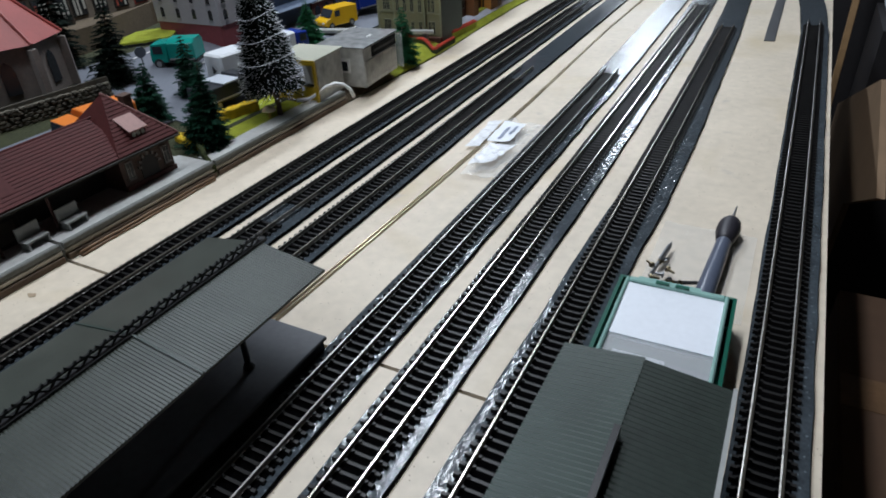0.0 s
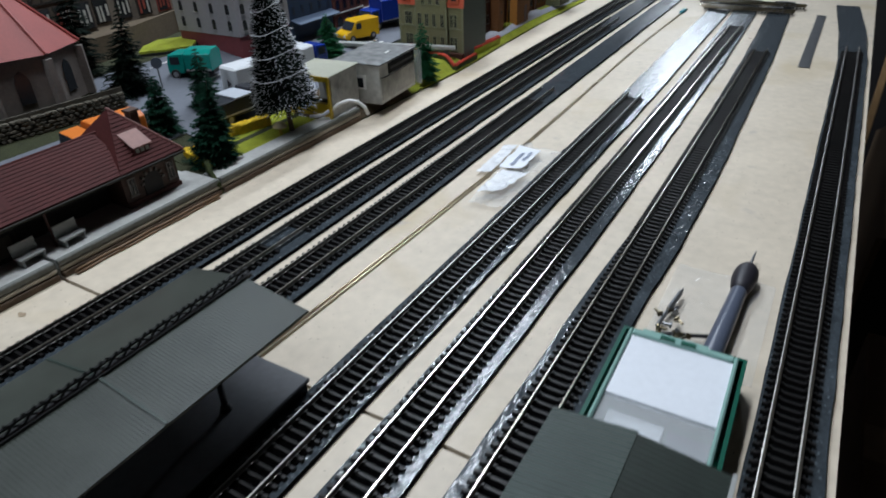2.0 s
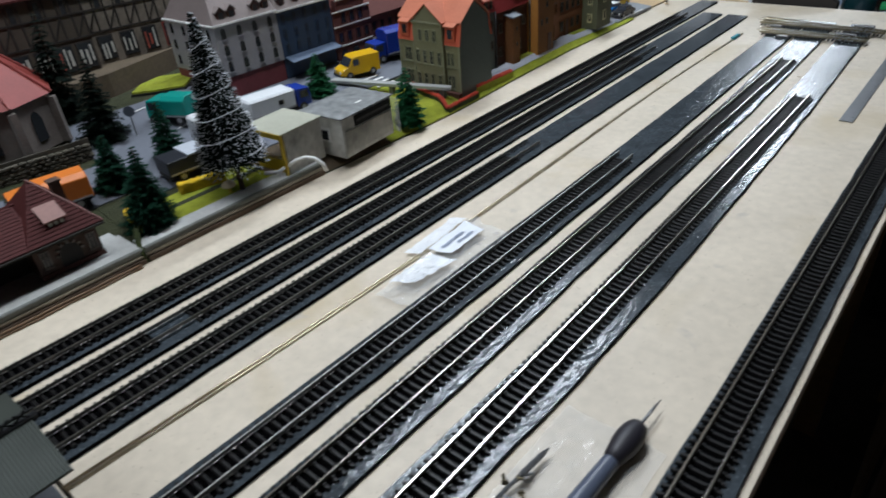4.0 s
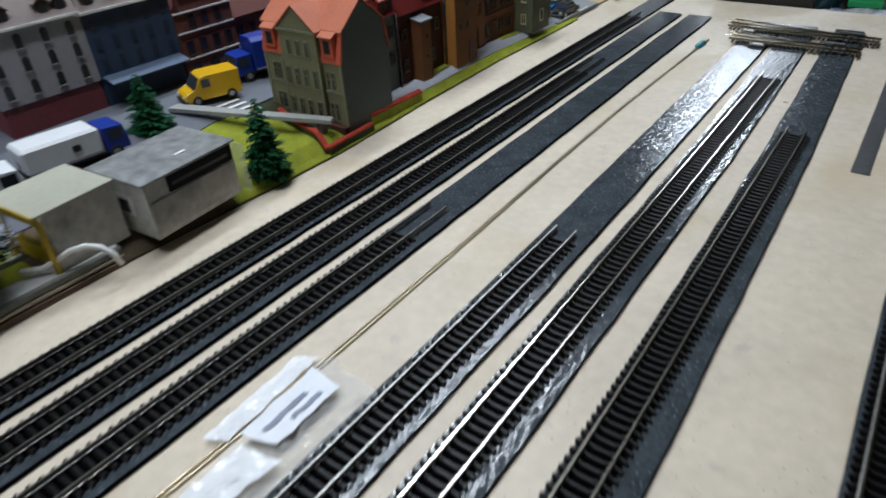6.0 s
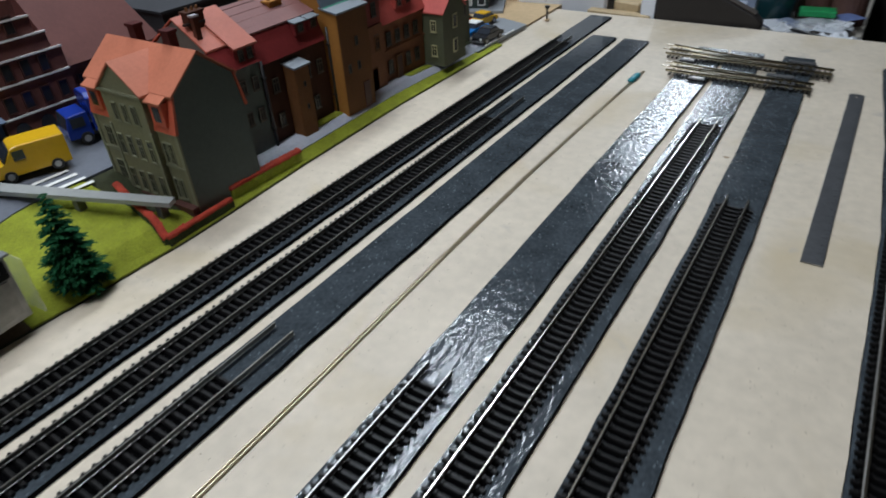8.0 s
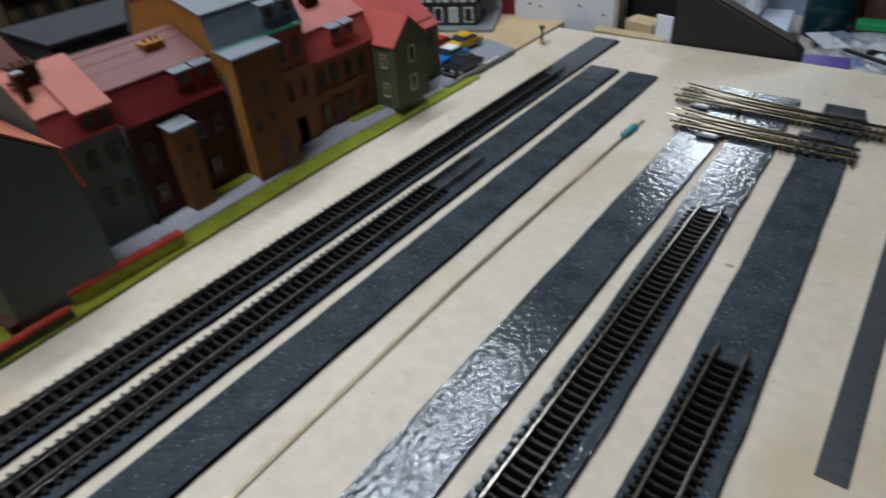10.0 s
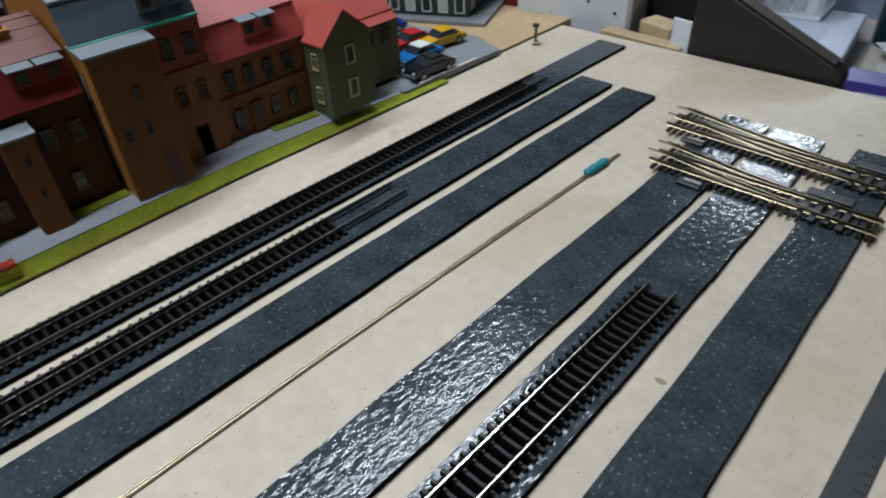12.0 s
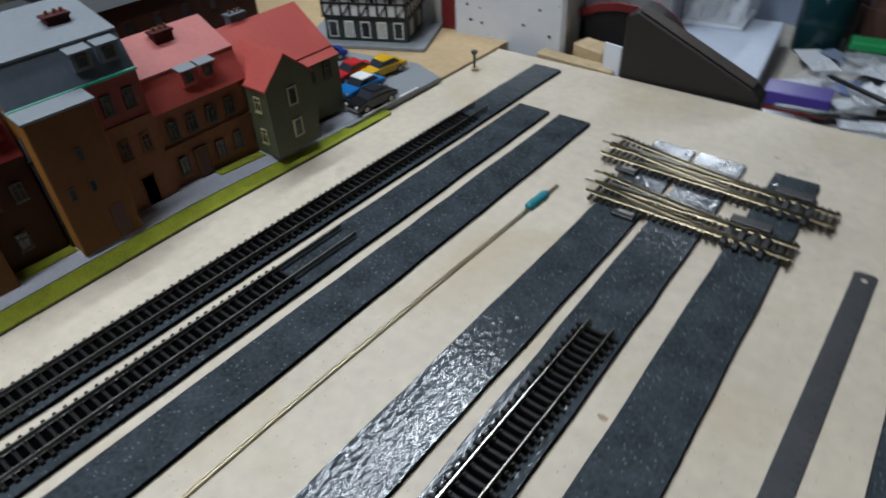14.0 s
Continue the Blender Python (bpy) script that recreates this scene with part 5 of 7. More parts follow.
def hip_station():
    M["brick_dark"] = mat("dark_station_brick", (0.075, 0.042, 0.03), 0.75, var=0.3, scale=900)
    ob = thing("station_building", "brick model station with a brown-red tiled hip roof", "model station", (-0.3960, 0.22, 0.0125), group="town houses")
    box_part("wall", (-0.032, 0.026, 0.040, 0.088, 0, 0.031), M["brick_dark"], ob, "brick waiting room walls")
    # the wall's dark timber colour stands in for shade below the eaves
    box_part("rear_wall", (-0.032, 0.004, -0.20, 0.040, 0, 0.031), M["timber"], ob, "recessed wall under the eaves, darkened for its shade")
    # long wing: gable roof with its ridge along the platform
    bm = bmesh.new()
    prism(bm, [(0.0335, 0.031), (-0.004, 0.0535), (-0.0415, 0.031), (-0.0415, 0.0294), (0.0335, 0.0294)], "y", -0.20, 0.048)
    roof = part("wing_roof", bm, M["roof_brown"], ob)
    for k in range(14):
        t = (k + .5) / 14
        x, z = 0.0335 - 0.0375 * t, 0.031 + 0.0225 * t
        bm = bmesh.new()
        bx(bm, -0.0013, 0.0013, -0.20, 0.046, -0.0003, 0.0005, pose(x, 0, z, 0, 31))
        part("tile_course", bm, M["roof_brown"], roof)
    bm = bmesh.new()
    cyl(bm, (-0.004, -0.20, 0.0535), (-0.004, 0.050, 0.0535), 0.0011, n=8)
    part("ridge_tile", bm, M["roof_brown"], roof)
    # taller pyramid roof over the waiting room
    bm = bmesh.new()
    P = [(-0.0415, 0.0365, 0.031), (0.0340, 0.0365, 0.031), (0.0340, 0.0930, 0.031), (-0.0415, 0.0930, 0.031)]
    v = [bm.verts.new(p) for p in P] + [bm.verts.new((p[0], p[1], 0.0293)) for p in P] + [bm.verts.new((-0.004, 0.064, 0.0672))]
    for f in ((0, 1, 8), (1, 2, 8), (2, 3, 8), (3, 0, 8), (4, 5, 1, 0), (5, 6, 2, 1), (6, 7, 3, 2), (7, 4, 0, 3), (7, 6, 5, 4)):
        bm.faces.new([v[i] for i in f])
    top = part("hip_roof", bm, M["roof_brown"], ob)
    for k in range(16):
        t = (k + .5) / 16
        x, z, ya, yb = 0.0340 - 0.038 * t, 0.031 + 0.0362 * t, 0.0365 + 0.0275 * t, 0.0930 - 0.029 * t
        bm = bmesh.new()
        bx(bm, -0.0012, 0.0012, ya, yb, -0.0003, 0.0005, pose(x, 0, z, 0, 43.6))
        part("tile_course", bm, M["roof_brown"], top)
        bm = bmesh.new()
        bx(bm, -0.0415 + 0.0375 * t, x, -0.0012, 0.0012, -0.0003, 0.0005, pose(0, yb, z, -51))
        part("tile_course", bm, M["roof_brown"], top)
    for p in P[2:]:
        bm = bmesh.new()
        cyl(bm, (p[0], p[1], p[2] + .0004), (-0.004, 0.064, 0.0676), 0.0010, n=6)
        part("hip_tile", bm, M["roof_hip"], top, "dusty ridge tiles")
    box_part("gutter", (0.0341, 0.0356, -0.20, 0.093, 0.0288, 0.0304), M["timber"], ob, "dark gutter along the eaves")
    for x, y, w in ((0.0220, 0.0640, 0.0135),):
        bm = bmesh.new()
        bx(bm, 0.012, x + .004, y - w / 2, y + w / 2, 0.036, 0.0432)
        d = part("dormer", bm, M["roof_brown"], ob)
        for dy in (-0.0042, 0, 0.0042):
            box_part("pane", (x + .0041, x + .0045, y + dy - .0014, y + dy + .0014, 0.0385, 0.0418), M["shop_light"], d)
        bm = bmesh.new()
        prism(bm, [(x + .0058, 0.0428), (x + .0058, 0.0439), (0.0110, 0.0530), (0.0110, 0.0519)], "y", y - w / 2 - .0015, y + w / 2 + .0015)
        part("dormer_roof", bm, M["roof_dormer"], d, "lighter red dormer roof")
    bm = bmesh.new()
    bx(bm, -0.0045, 0.0025, 0.077, 0.084, 0.038, 0.0605)
    bx(bm, -0.0055, 0.0035, 0.076, 0.085, 0.0605, 0.0622)
    part("chimney", bm, M["brick_dark"], ob)
    for y in (0.047, 0.082):
        window_into(ob, (0.0261, y, 0.009), 0.0065, 0.014, "+x", "church_stone")
    bm = bmesh.new()
    prism(bm, [(0.0565, 0.001), (0.0725, 0.001), (0.0725, 0.015), (0.0700, 0.0200), (0.0645, 0.0222), (0.0590, 0.0200), (0.0565, 0.015)], "x", 0.0262, 0.0268)
    door = part("arched_door", bm, M["timber"], ob, "dark arched doorway")
    for k in range(7):
        a = math.pi * k / 6
        bm = bmesh.new()
        bx(bm, -0.0010, 0.0010, -0.0012, 0.0012, -0.0009, 0.0009, Matrix.Translation((0.0270, 0.0645 + 0.0092 * math.cos(a), 0.0148 + 0.0086 * math.sin(a))) @ Matrix.Rotation(a, 4, "X"))
        part("arch_stone", bm, M["church_stone"], door)
    box_part("plinth", (0.0262, 0.0275, 0.040, 0.0885, 0, 0.0045), M["brick_dark_red"], ob, "red brick plinth")
    for y in (-0.02, -0.06, -0.10, -0.15):
        bm = bmesh.new()
        cyl(bm, (0.028, y, 0), (0.028, y, 0.031), 0.0010, n=6)
        part("porch_post", bm, M["wood_door"], ob)
    # half-timbered neighbour
    o2 = thing("timbered_annex", "dark half-timbered station annex with red roof", "model house", (-0.389, 0.148, 0.0133), group="town houses")
    box_part("wall", (-0.030, 0.012, -0.10, 0.034, 0, 0.038), M["timber_plaster"], o2)
    bm = bmesh.new()
    for y in (-0.098, -0.075, -0.052, -0.03, -0.008, 0.014, 0.032):
        bx(bm, 0.0121, 0.0131, y - .0012, y + .0012, 0, 0.038)
    for z in (0.001, 0.018, 0.036):
        bx(bm, 0.0121, 0.0130, -0.10, 0.034, z, z + .0022)
    for x in (-0.028, -0.009, 0.010):
        bx(bm, x - .0012, x + .0012, 0.0341, 0.0351, 0, 0.038)
    part("timber_frame", bm, M["timber"], o2)
    bm = bmesh.new()
    prism(bm, [(0.018, 0.036), (-0.009, 0.056), (-0.036, 0.036), (-0.036, 0.0345), (-0.009, 0.0545), (0.018, 0.0345)], "y", -0.102, 0.038)
    part("roof", bm, M["roof_brown"], o2)


M["roof_hip"] = mat("dusty_ridge_tile", (0.15, 0.06, 0.052), 0.6, var=0.3)
M["roof_dormer"] = mat("lighter_red_dormer", (0.24, 0.12, 0.10), 0.6, var=0.2)
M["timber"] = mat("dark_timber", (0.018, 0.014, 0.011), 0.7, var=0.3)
M["timber_plaster"] = mat("aged_plaster", (0.060, 0.048, 0.035), 0.75, var=0.2)


def flock_hedge(name, label, pts, w, h, body, top, seed=0):
    """A hedge of clumped foam along a line of ground points; the flowers are a crust on top."""
    ob = thing(name, label, "hedge", on(*pts[0]), group="hedges")
    rng = random.Random(seed)
    o = Vector(on(*pts[0]))
    for nm, m, k0, k1 in (("foliage", body, 0.0, 0.74), ("flower_crust", top, 0.70, 1.0)):
        bm = bmesh.new()
        for (ax, ay), (bx_, by) in zip(pts, pts[1:]):
            L = math.hypot(bx_ - ax, by - ay)
            ux, uy = (bx_ - ax) / L, (by - ay) / L
            n = max(4, int(L / 0.0030))
            rings = []
            for i in range(n + 1):
                x, y = ax + (bx_ - ax) * i / n, ay + (by - ay) * i / n
                g = Vector(on(x, y)) - o
                hw = w * .42 * rng.uniform(.85, 1.1)
                rings.append([bm.verts.new(g + Vector((-uy * sx * hw, ux * sx * hw, h * zz * .92))) for sx, zz in ((-1, k0), (1, k0), (1.05, k1 * .9), (.6, k1 * rng.uniform(.95, 1.05)), (-.6, k1 * rng.uniform(.95, 1.05)), (-1.05, k1 * .9))])
            for r, q in zip(rings, rings[1:]):
                for k in range(6):
                    bm.faces.new((r[k], r[(k + 1) % 6], q[(k + 1) % 6], q[k]))
            bm.faces.new(rings[0])
            bm.faces.new(rings[-1][::-1])
            for i in range(int(L / 0.0011)):
                t = rng.random()
                x, y = ax + (bx_ - ax) * t, ay + (by - ay) * t
                for _ in range(3):
                    d = rng.uniform(-1, 1) * w * .44
                    c = Vector(on(x, y)) - o + Vector((-uy * d, ux * d, h * rng.uniform(k0 + .1, k1 * .98) * .92))
                    r = w * rng.uniform(.09, .17)
                    g = bmesh.ops.create_icosphere(bm, subdivisions=1, radius=r)
                    for v in g["verts"]:
                        v.co = c + v.co * rng.uniform(.7, 1.3)
        part(nm, bm, M[m], ob)
    return ob


flock_hedge("flower_hedge", "low hedge with a crust of red flowers", [(-0.420, 0.728), (-0.343, 0.710), (-0.345, 0.770)], 0.006, 0.009, "hedge", "flower_red", 1)
flock_hedge("flower_hedge", "yellow-green hedge tipped with orange flowers", [(-0.3505, 0.774), (-0.3520, 0.852)], 0.0075, 0.011, "grass", "flower_red", 2)
flock_hedge("flower_hedge", "low hedge of yellow flowers beside the lawn", [(-0.4085, 0.3990), (-0.4000, 0.4420)], 0.0085, 0.0115, "flower_yellow", "flower_yellow", 3)
flock_hedge("flower_hedge", "low hedge of yellow flowers by the platform", [(-0.4100, 0.3480), (-0.3720, 0.3410)], 0.006, 0.008, "flower_yellow", "flower_yellow", 4)
flock_hedge("flower_hedge", "low hedge of yellow flowers by the platform", [(-0.4100, 0.3480), (-0.4010, 0.3620)], 0.006, 0.008, "flower_yellow", "flower_yellow", 5)


flock_hedge("moss_strip", "dark green moss strip hanging over the platform joint", [(-0.3740, 0.3395), (-0.3600, 0.3310), (-0.3475, 0.3270)], 0.0045, 0.0105, "hedge", "hedge", 6)


def kiosks():
    M["kiosk_grey"] = mat("grey_kiosk_plastic", (0.44, 0.44, 0.415), 0.3, var=0.45, scale=130)
    M["kiosk_roof"] = mat("grey_kiosk_roof", (0.23, 0.24, 0.24), 0.25, var=0.5, scale=110)
    M["yellow_paint"] = mat("yellow_frame_paint", (0.55, 0.38, 0.02), 0.45, var=0.1)
    ob = thing("grey_kiosk", "grey plastic kiosk with a dark sign band and flat roof", "kiosk", (-0.3640, 0.5755, 0.0120), 5, group="kiosks")
    box_part("body", (-0.028, 0.027, -0.038, 0.038, 0, 0.0410), M["kiosk_grey"], ob, bevel=0.0006)
    bm = bmesh.new()
    bx(bm, -0.0305, 0.0290, -0.0400, 0.0405, 0.0410, 0.0428)
    part("flat_roof", bm, M["kiosk_roof"], ob, bevel=0.0005)
    box_part("sign_band", (0.0271, 0.0280, -0.020, 0.036, 0.0285, 0.0395), M["sign_black"], ob, "dark sign band")
    box_part("front_panel", (0.0271, 0.0278, -0.036, 0.034, 0.0040, 0.0270), M["kiosk_front"], ob, "glossy dull front panel")
    # white bar drawn on the roof as its highlight
    box_part("roof_highlight", (0.010, 0.0125, 0.002, 0.011, 0.0429, 0.0433), M["white"], ob, "small white strip painted as a highlight on the roof")
    box_part("clear_sheet", (-0.022, 0.0330, 0.0425, 0.0430, 0.0005, 0.0380), M["film"], ob, "clear plastic sheet at the end wall")
    box_part("worn_lettering", (0.0281, 0.0283, -0.017, 0.032, 0.0325, 0.0350), M["worn_sign"], ob, "worn grey lettering bar")
    w = box_part("window", (-0.006, 0.010, -0.0388, -0.0381, 0.0150, 0.0300), M["white"], ob, "small framed window")
    box_part("pane", (-0.003, 0.007, -0.0394, -0.0389, 0.0170, 0.0270), M["window"], w)
    o2 = thing("open_kiosk", "open kiosk shelter with yellow posts and pale flat roof", "kiosk", (-0.3760, 0.5050, 0.0125), 5, group="kiosks")
    box_part("back_wall", (-0.028, 0.021, 0.024, 0.026, 0, 0.0420), M["kiosk_grey"], o2)
    box_part("side_wall", (0.019, 0.021, -0.022, 0.024, 0, 0.0420), M["kiosk_grey"], o2)
    box_part("flat_roof", (-0.030, 0.0235, -0.028, 0.027, 0.0420, 0.0436), M["kiosk_pale"], o2, "pale flat roof", 0.0004)
    for x, y in ((-0.027, -0.025), (0.020, -0.025)):
        box_part("post", (x - .0014, x + .0014, y - .0014, y + .0014, 0, 0.0420), M["yellow_paint"], o2)
    box_part("fascia", (-0.030, 0.0235, -0.0290, -0.0281, 0.0385, 0.0436), M["yellow_paint"], o2)
    box_part("counter", (-0.027, 0.018, -0.022, -0.018, 0, 0.0140), M["yellow_paint"], o2)


M["kiosk_front"] = mat("glossy_kiosk_front", (0.44, 0.43, 0.395), 0.22, var=0.5, scale=90)
M["kiosk_pale"] = mat("pale_kiosk_roof", (0.42, 0.42, 0.34), 0.4, var=0.1)
M["sign_black"] = mat("matt_black_sign", (0.008, 0.008, 0.009), 0.7, var=0.3, spec=0.15)
M["worn_sign"] = mat("worn_grey_lettering", (0.05, 0.05, 0.05), 0.4, var=0.8, scale=260)
M["leaf_grey"] = mat("grey_printed_paper", (0.30, 0.31, 0.34), 0.4, var=0.6, scale=220, bump=0.1)
kiosks()


def handrail():
    ob = thing("white_handrail", "bent white handrail in front of the kiosks", "handrail", (0, 0, 0))
    bm = bmesh.new()
    tube(bm, [(-0.368, 0.466, 0.0185), (-0.360, 0.476, 0.0180), (-0.354, 0.484, 0.0225), (-0.349, 0.491, 0.0268), (-0.343, 0.498, 0.0285), (-0.337, 0.504, 0.0262), (-0.332, 0.508, 0.0205), (-0.330, 0.510, 0.0125)], 0.0019, 8)
    part("rail", bm, M["white"], ob, smooth=True)
    p = thing("ramp_plate", "pale grey plate bridging from street to garden", "ramp plate", (0, 0, 0))
    bm = bmesh.new()
    v = [bm.verts.new(c) for c in ((-0.490, 0.660, 0.0345), (-0.350, 0.724, 0.0275), (-0.354, 0.732, 0.0275), (-0.492, 0.672, 0.0345))]
    w = [bm.verts.new(a.co - Vector((0, 0, 0.0035))) for a in v]
    bm.faces.new(v)
    bm.faces.new(w[::-1])
    for i in range(4):
        bm.faces.new((v[i], w[i], w[(i + 1) % 4], v[(i + 1) % 4]))
    part("plate", bm, M["plat2"], p)
    for x, y, z in ((-0.362, 0.7235, 0.0245), (-0.42, 0.697, 0.0275)):
        box_part("support", (x - .003, x + .003, y - .002, y + .004, gh(x, y) - .001, z), M["stone_edge"], p)


handrail()


# ---- vehicles ----
def paint(name, c, rough=0.25):
    M[name] = mat(name, c, rough, 0, 0.06, 300, 0.03)
    return name


M["tyre"] = mat("black_tyre", (0.015, 0.015, 0.015), 0.7, var=0.2)
M["hub"] = mat("grey_hub", (0.35, 0.35, 0.36), 0.4, 0.6, var=0.1)
M["glazing"] = mat("vehicle_glazing", (0.03, 0.035, 0.045), 0.08, var=0.1, bump=0)
M["lamp_glass"] = mat("lamp_glass", (0.6, 0.6, 0.55), 0.15, var=0.05)


def wheels(ob, xs, half, r):
    for x in xs:
        for s in (-1, 1):
            bm = bmesh.new()
            cyl(bm, (x, s * (half - 0.0022), r), (x, s * half, r), r, n=14)
            w = part("wheel", bm, M["tyre"], ob)
            bm = bmesh.new()
            cyl(bm, (x, s * half, r), (x, s * (half + 0.0004), r), r * 0.55, n=10)
            part("rim", bm, M["hub"], w)


def van(loc, rz, body):
    ob = thing("delivery_van", "yellow delivery van parked at the street", "van", loc, rz, group="vehicles")
    L, W = 0.054, 0.0125
    bm = bmesh.new()
    prism(bm, [(-L / 2, 0.004), (L / 2, 0.004), (L / 2, 0.010), (L / 2 - .003, 0.0125), (L / 2 - .011, 0.0145), (L / 2 - .017, 0.0248), (L / 2 - .021, 0.0262), (-L / 2, 0.0262)], "y", -W, W)
    part("body", bm, M[body], ob, bevel=0.0007)
    bm = bmesh.new()
    prism(bm, [(L / 2 - .0105, 0.0150), (L / 2 - .0095, 0.0150), (L / 2 - .0155, 0.0243), (L / 2 - .0168, 0.0240)], "y", -W + .0016, W - .0016)
    part("windscreen", bm, M["glazing"], ob)
    for s in (-1, 1):
        box_part("side_window", (L / 2 - .025, L / 2 - .017, s * W - .0002, s * W + .0004, 0.0155, 0.0228), M["glazing"], ob)
        box_part("headlight", (L / 2 - .0006, L / 2 + .0005, s * (W - .004) - .0018, s * (W - .004) + .0018, 0.0078, 0.0102), M["lamp_glass"], ob)
    box_part("bumper", (L / 2 - .002, L / 2 + .0012, -W, W, 0.0035, 0.0060), M["tyre"], ob)
    wheels(ob, (-L * .30, L * .30), W + .0002, 0.0045)


def lorry(label, loc, rz, cab, load, L=0.075, h=0.036, tarp=False):
    ob = thing("lorry", label, "lorry", loc, rz, group="vehicles")
    W = 0.0140
    box_part("chassis", (-L / 2, L / 2 - .002, -W + .003, W - .003, 0.0055, 0.0085), M["tyre"], ob)
    bm = bmesh.new()
    c0 = L / 2 - 0.0185
    prism(bm, [(c0, 0.006), (L / 2, 0.006), (L / 2, 0.0150), (L / 2 - .0025, 0.0255), (c0, 0.0265)], "y", -W + .001, W - .001)
    c = part("cab", bm, M[cab], ob, bevel=0.0006)
    bm = bmesh.new()
    prism(bm, [(L / 2 + .0004, 0.0155), (L / 2 - .0020, 0.0250), (L / 2 - .0030, 0.0250), (L / 2 - .0010, 0.0155)], "y", -W + .0025, W - .0025)
    part("windscreen", bm, M["glazing"], c)
    for s in (-1, 1):
        box_part("side_window", (c0 + .004, L / 2 - .004, s * (W - .001) - .0002, s * (W - .001) + .0004, 0.0155, 0.0235), M["glazing"], c)
    bm = bmesh.new()
    if tarp:
        prism(bm, [(-W, 0.0085), (W, 0.0085), (W, h - .004), (W * .6, h), (-W * .6, h), (-W, h - .004)], "x", -L / 2, c0 - .002)
    else:
        bx(bm, -L / 2, c0 - .002, -W, W, 0.0085, h)
    part("load_box", bm, M[load], ob, bevel=0.0022 if load == "lorry_white" else 0.0006)
    if load == "lorry_white":
        box_part("side_mark", (-0.004, 0.002, -W - .0005, -W - .0001, h * .55, h * .72), M["black"], ob, "small black mark")
        bm = bmesh.new()
        prism(bm, [(-.005, h * .52), (.001, h * .40), (.001, h * .64)], "x", -L / 2 - .0005, -L / 2 - .0001)
        part("rear_mark", bm, M["black"], ob, "black arrow-like mark")
    for s in (-1, 1):
        a, b = sorted((s * (W + .0001), s * (W + .0006)))
        box_part("side_rail", (-L / 2 + .001, c0 - .003, a, b, 0.0088, 0.0105), M["hub"], ob)
    wheels(ob, (-L * .30, L * .34), W, 0.0052)
    return ob


def car(label, loc, rz, body, roof=None):
    ob = thing("car", label, "car", loc, rz, group="parked cars")
    L, W = 0.048, 0.0098
    bm = bmesh.new()
    prism(bm, [(-L / 2, 0.0042), (-L / 2 - .0005, 0.0085), (-L / 2 + .004, 0.0100), (-L * .17, 0.0108), (L * .2, 0.0106), (L / 2 - .003, 0.0096), (L / 2, 0.0080), (L / 2, 0.0040), (L / 2 - .004, 0.0032), (-L / 2 + .004, 0.0032)], "y", -W, W)
    part("body", bm, M[body], ob, bevel=0.0010)
    bm = bmesh.new()
    prism(bm, [(-L * .36, 0.0104), (L * .22, 0.0104), (L * .08, 0.0152), (-L * .22, 0.0152)], "y", -W + .0012, W - .0012)
    part("glasshouse", bm, M["glazing"], ob, "dark cabin windows", bevel=0.0005)
    bm = bmesh.new()
    prism(bm, [(-L * .235, 0.0150), (L * .09, 0.0150), (L * .06, 0.0163), (-L * .20, 0.0163)], "y", -W + .0016, W - .0016)
    part("roof", bm, M[roof or body], ob, bevel=0.0005)
    for s in (-1, 1):
        bm = bmesh.new()
        cyl(bm, (L / 2 - .0012, s * (W - .0028), 0.0076), (L / 2 + .0006, s * (W - .0028), 0.0076), 0.0015, n=10)
        part("headlight", bm, M["lamp_glass"], ob)
        box_part("tail_light", (-L / 2 - .0012, -L / 2, s * (W - .0026) - .0012, s * (W - .0026) + .0012, 0.0066, 0.0082), M["roof_red"], ob)
    for x in (L / 2 + .0002, -L / 2 - .0014):
        box_part("bumper", (x - .0002, x + .0012, -W + .0005, W - .0005, 0.0042, 0.0054), M["hub"], ob, "chrome bumper")
    wheels(ob, (-L * .30, L * .31), W + .0003, 0.0040)


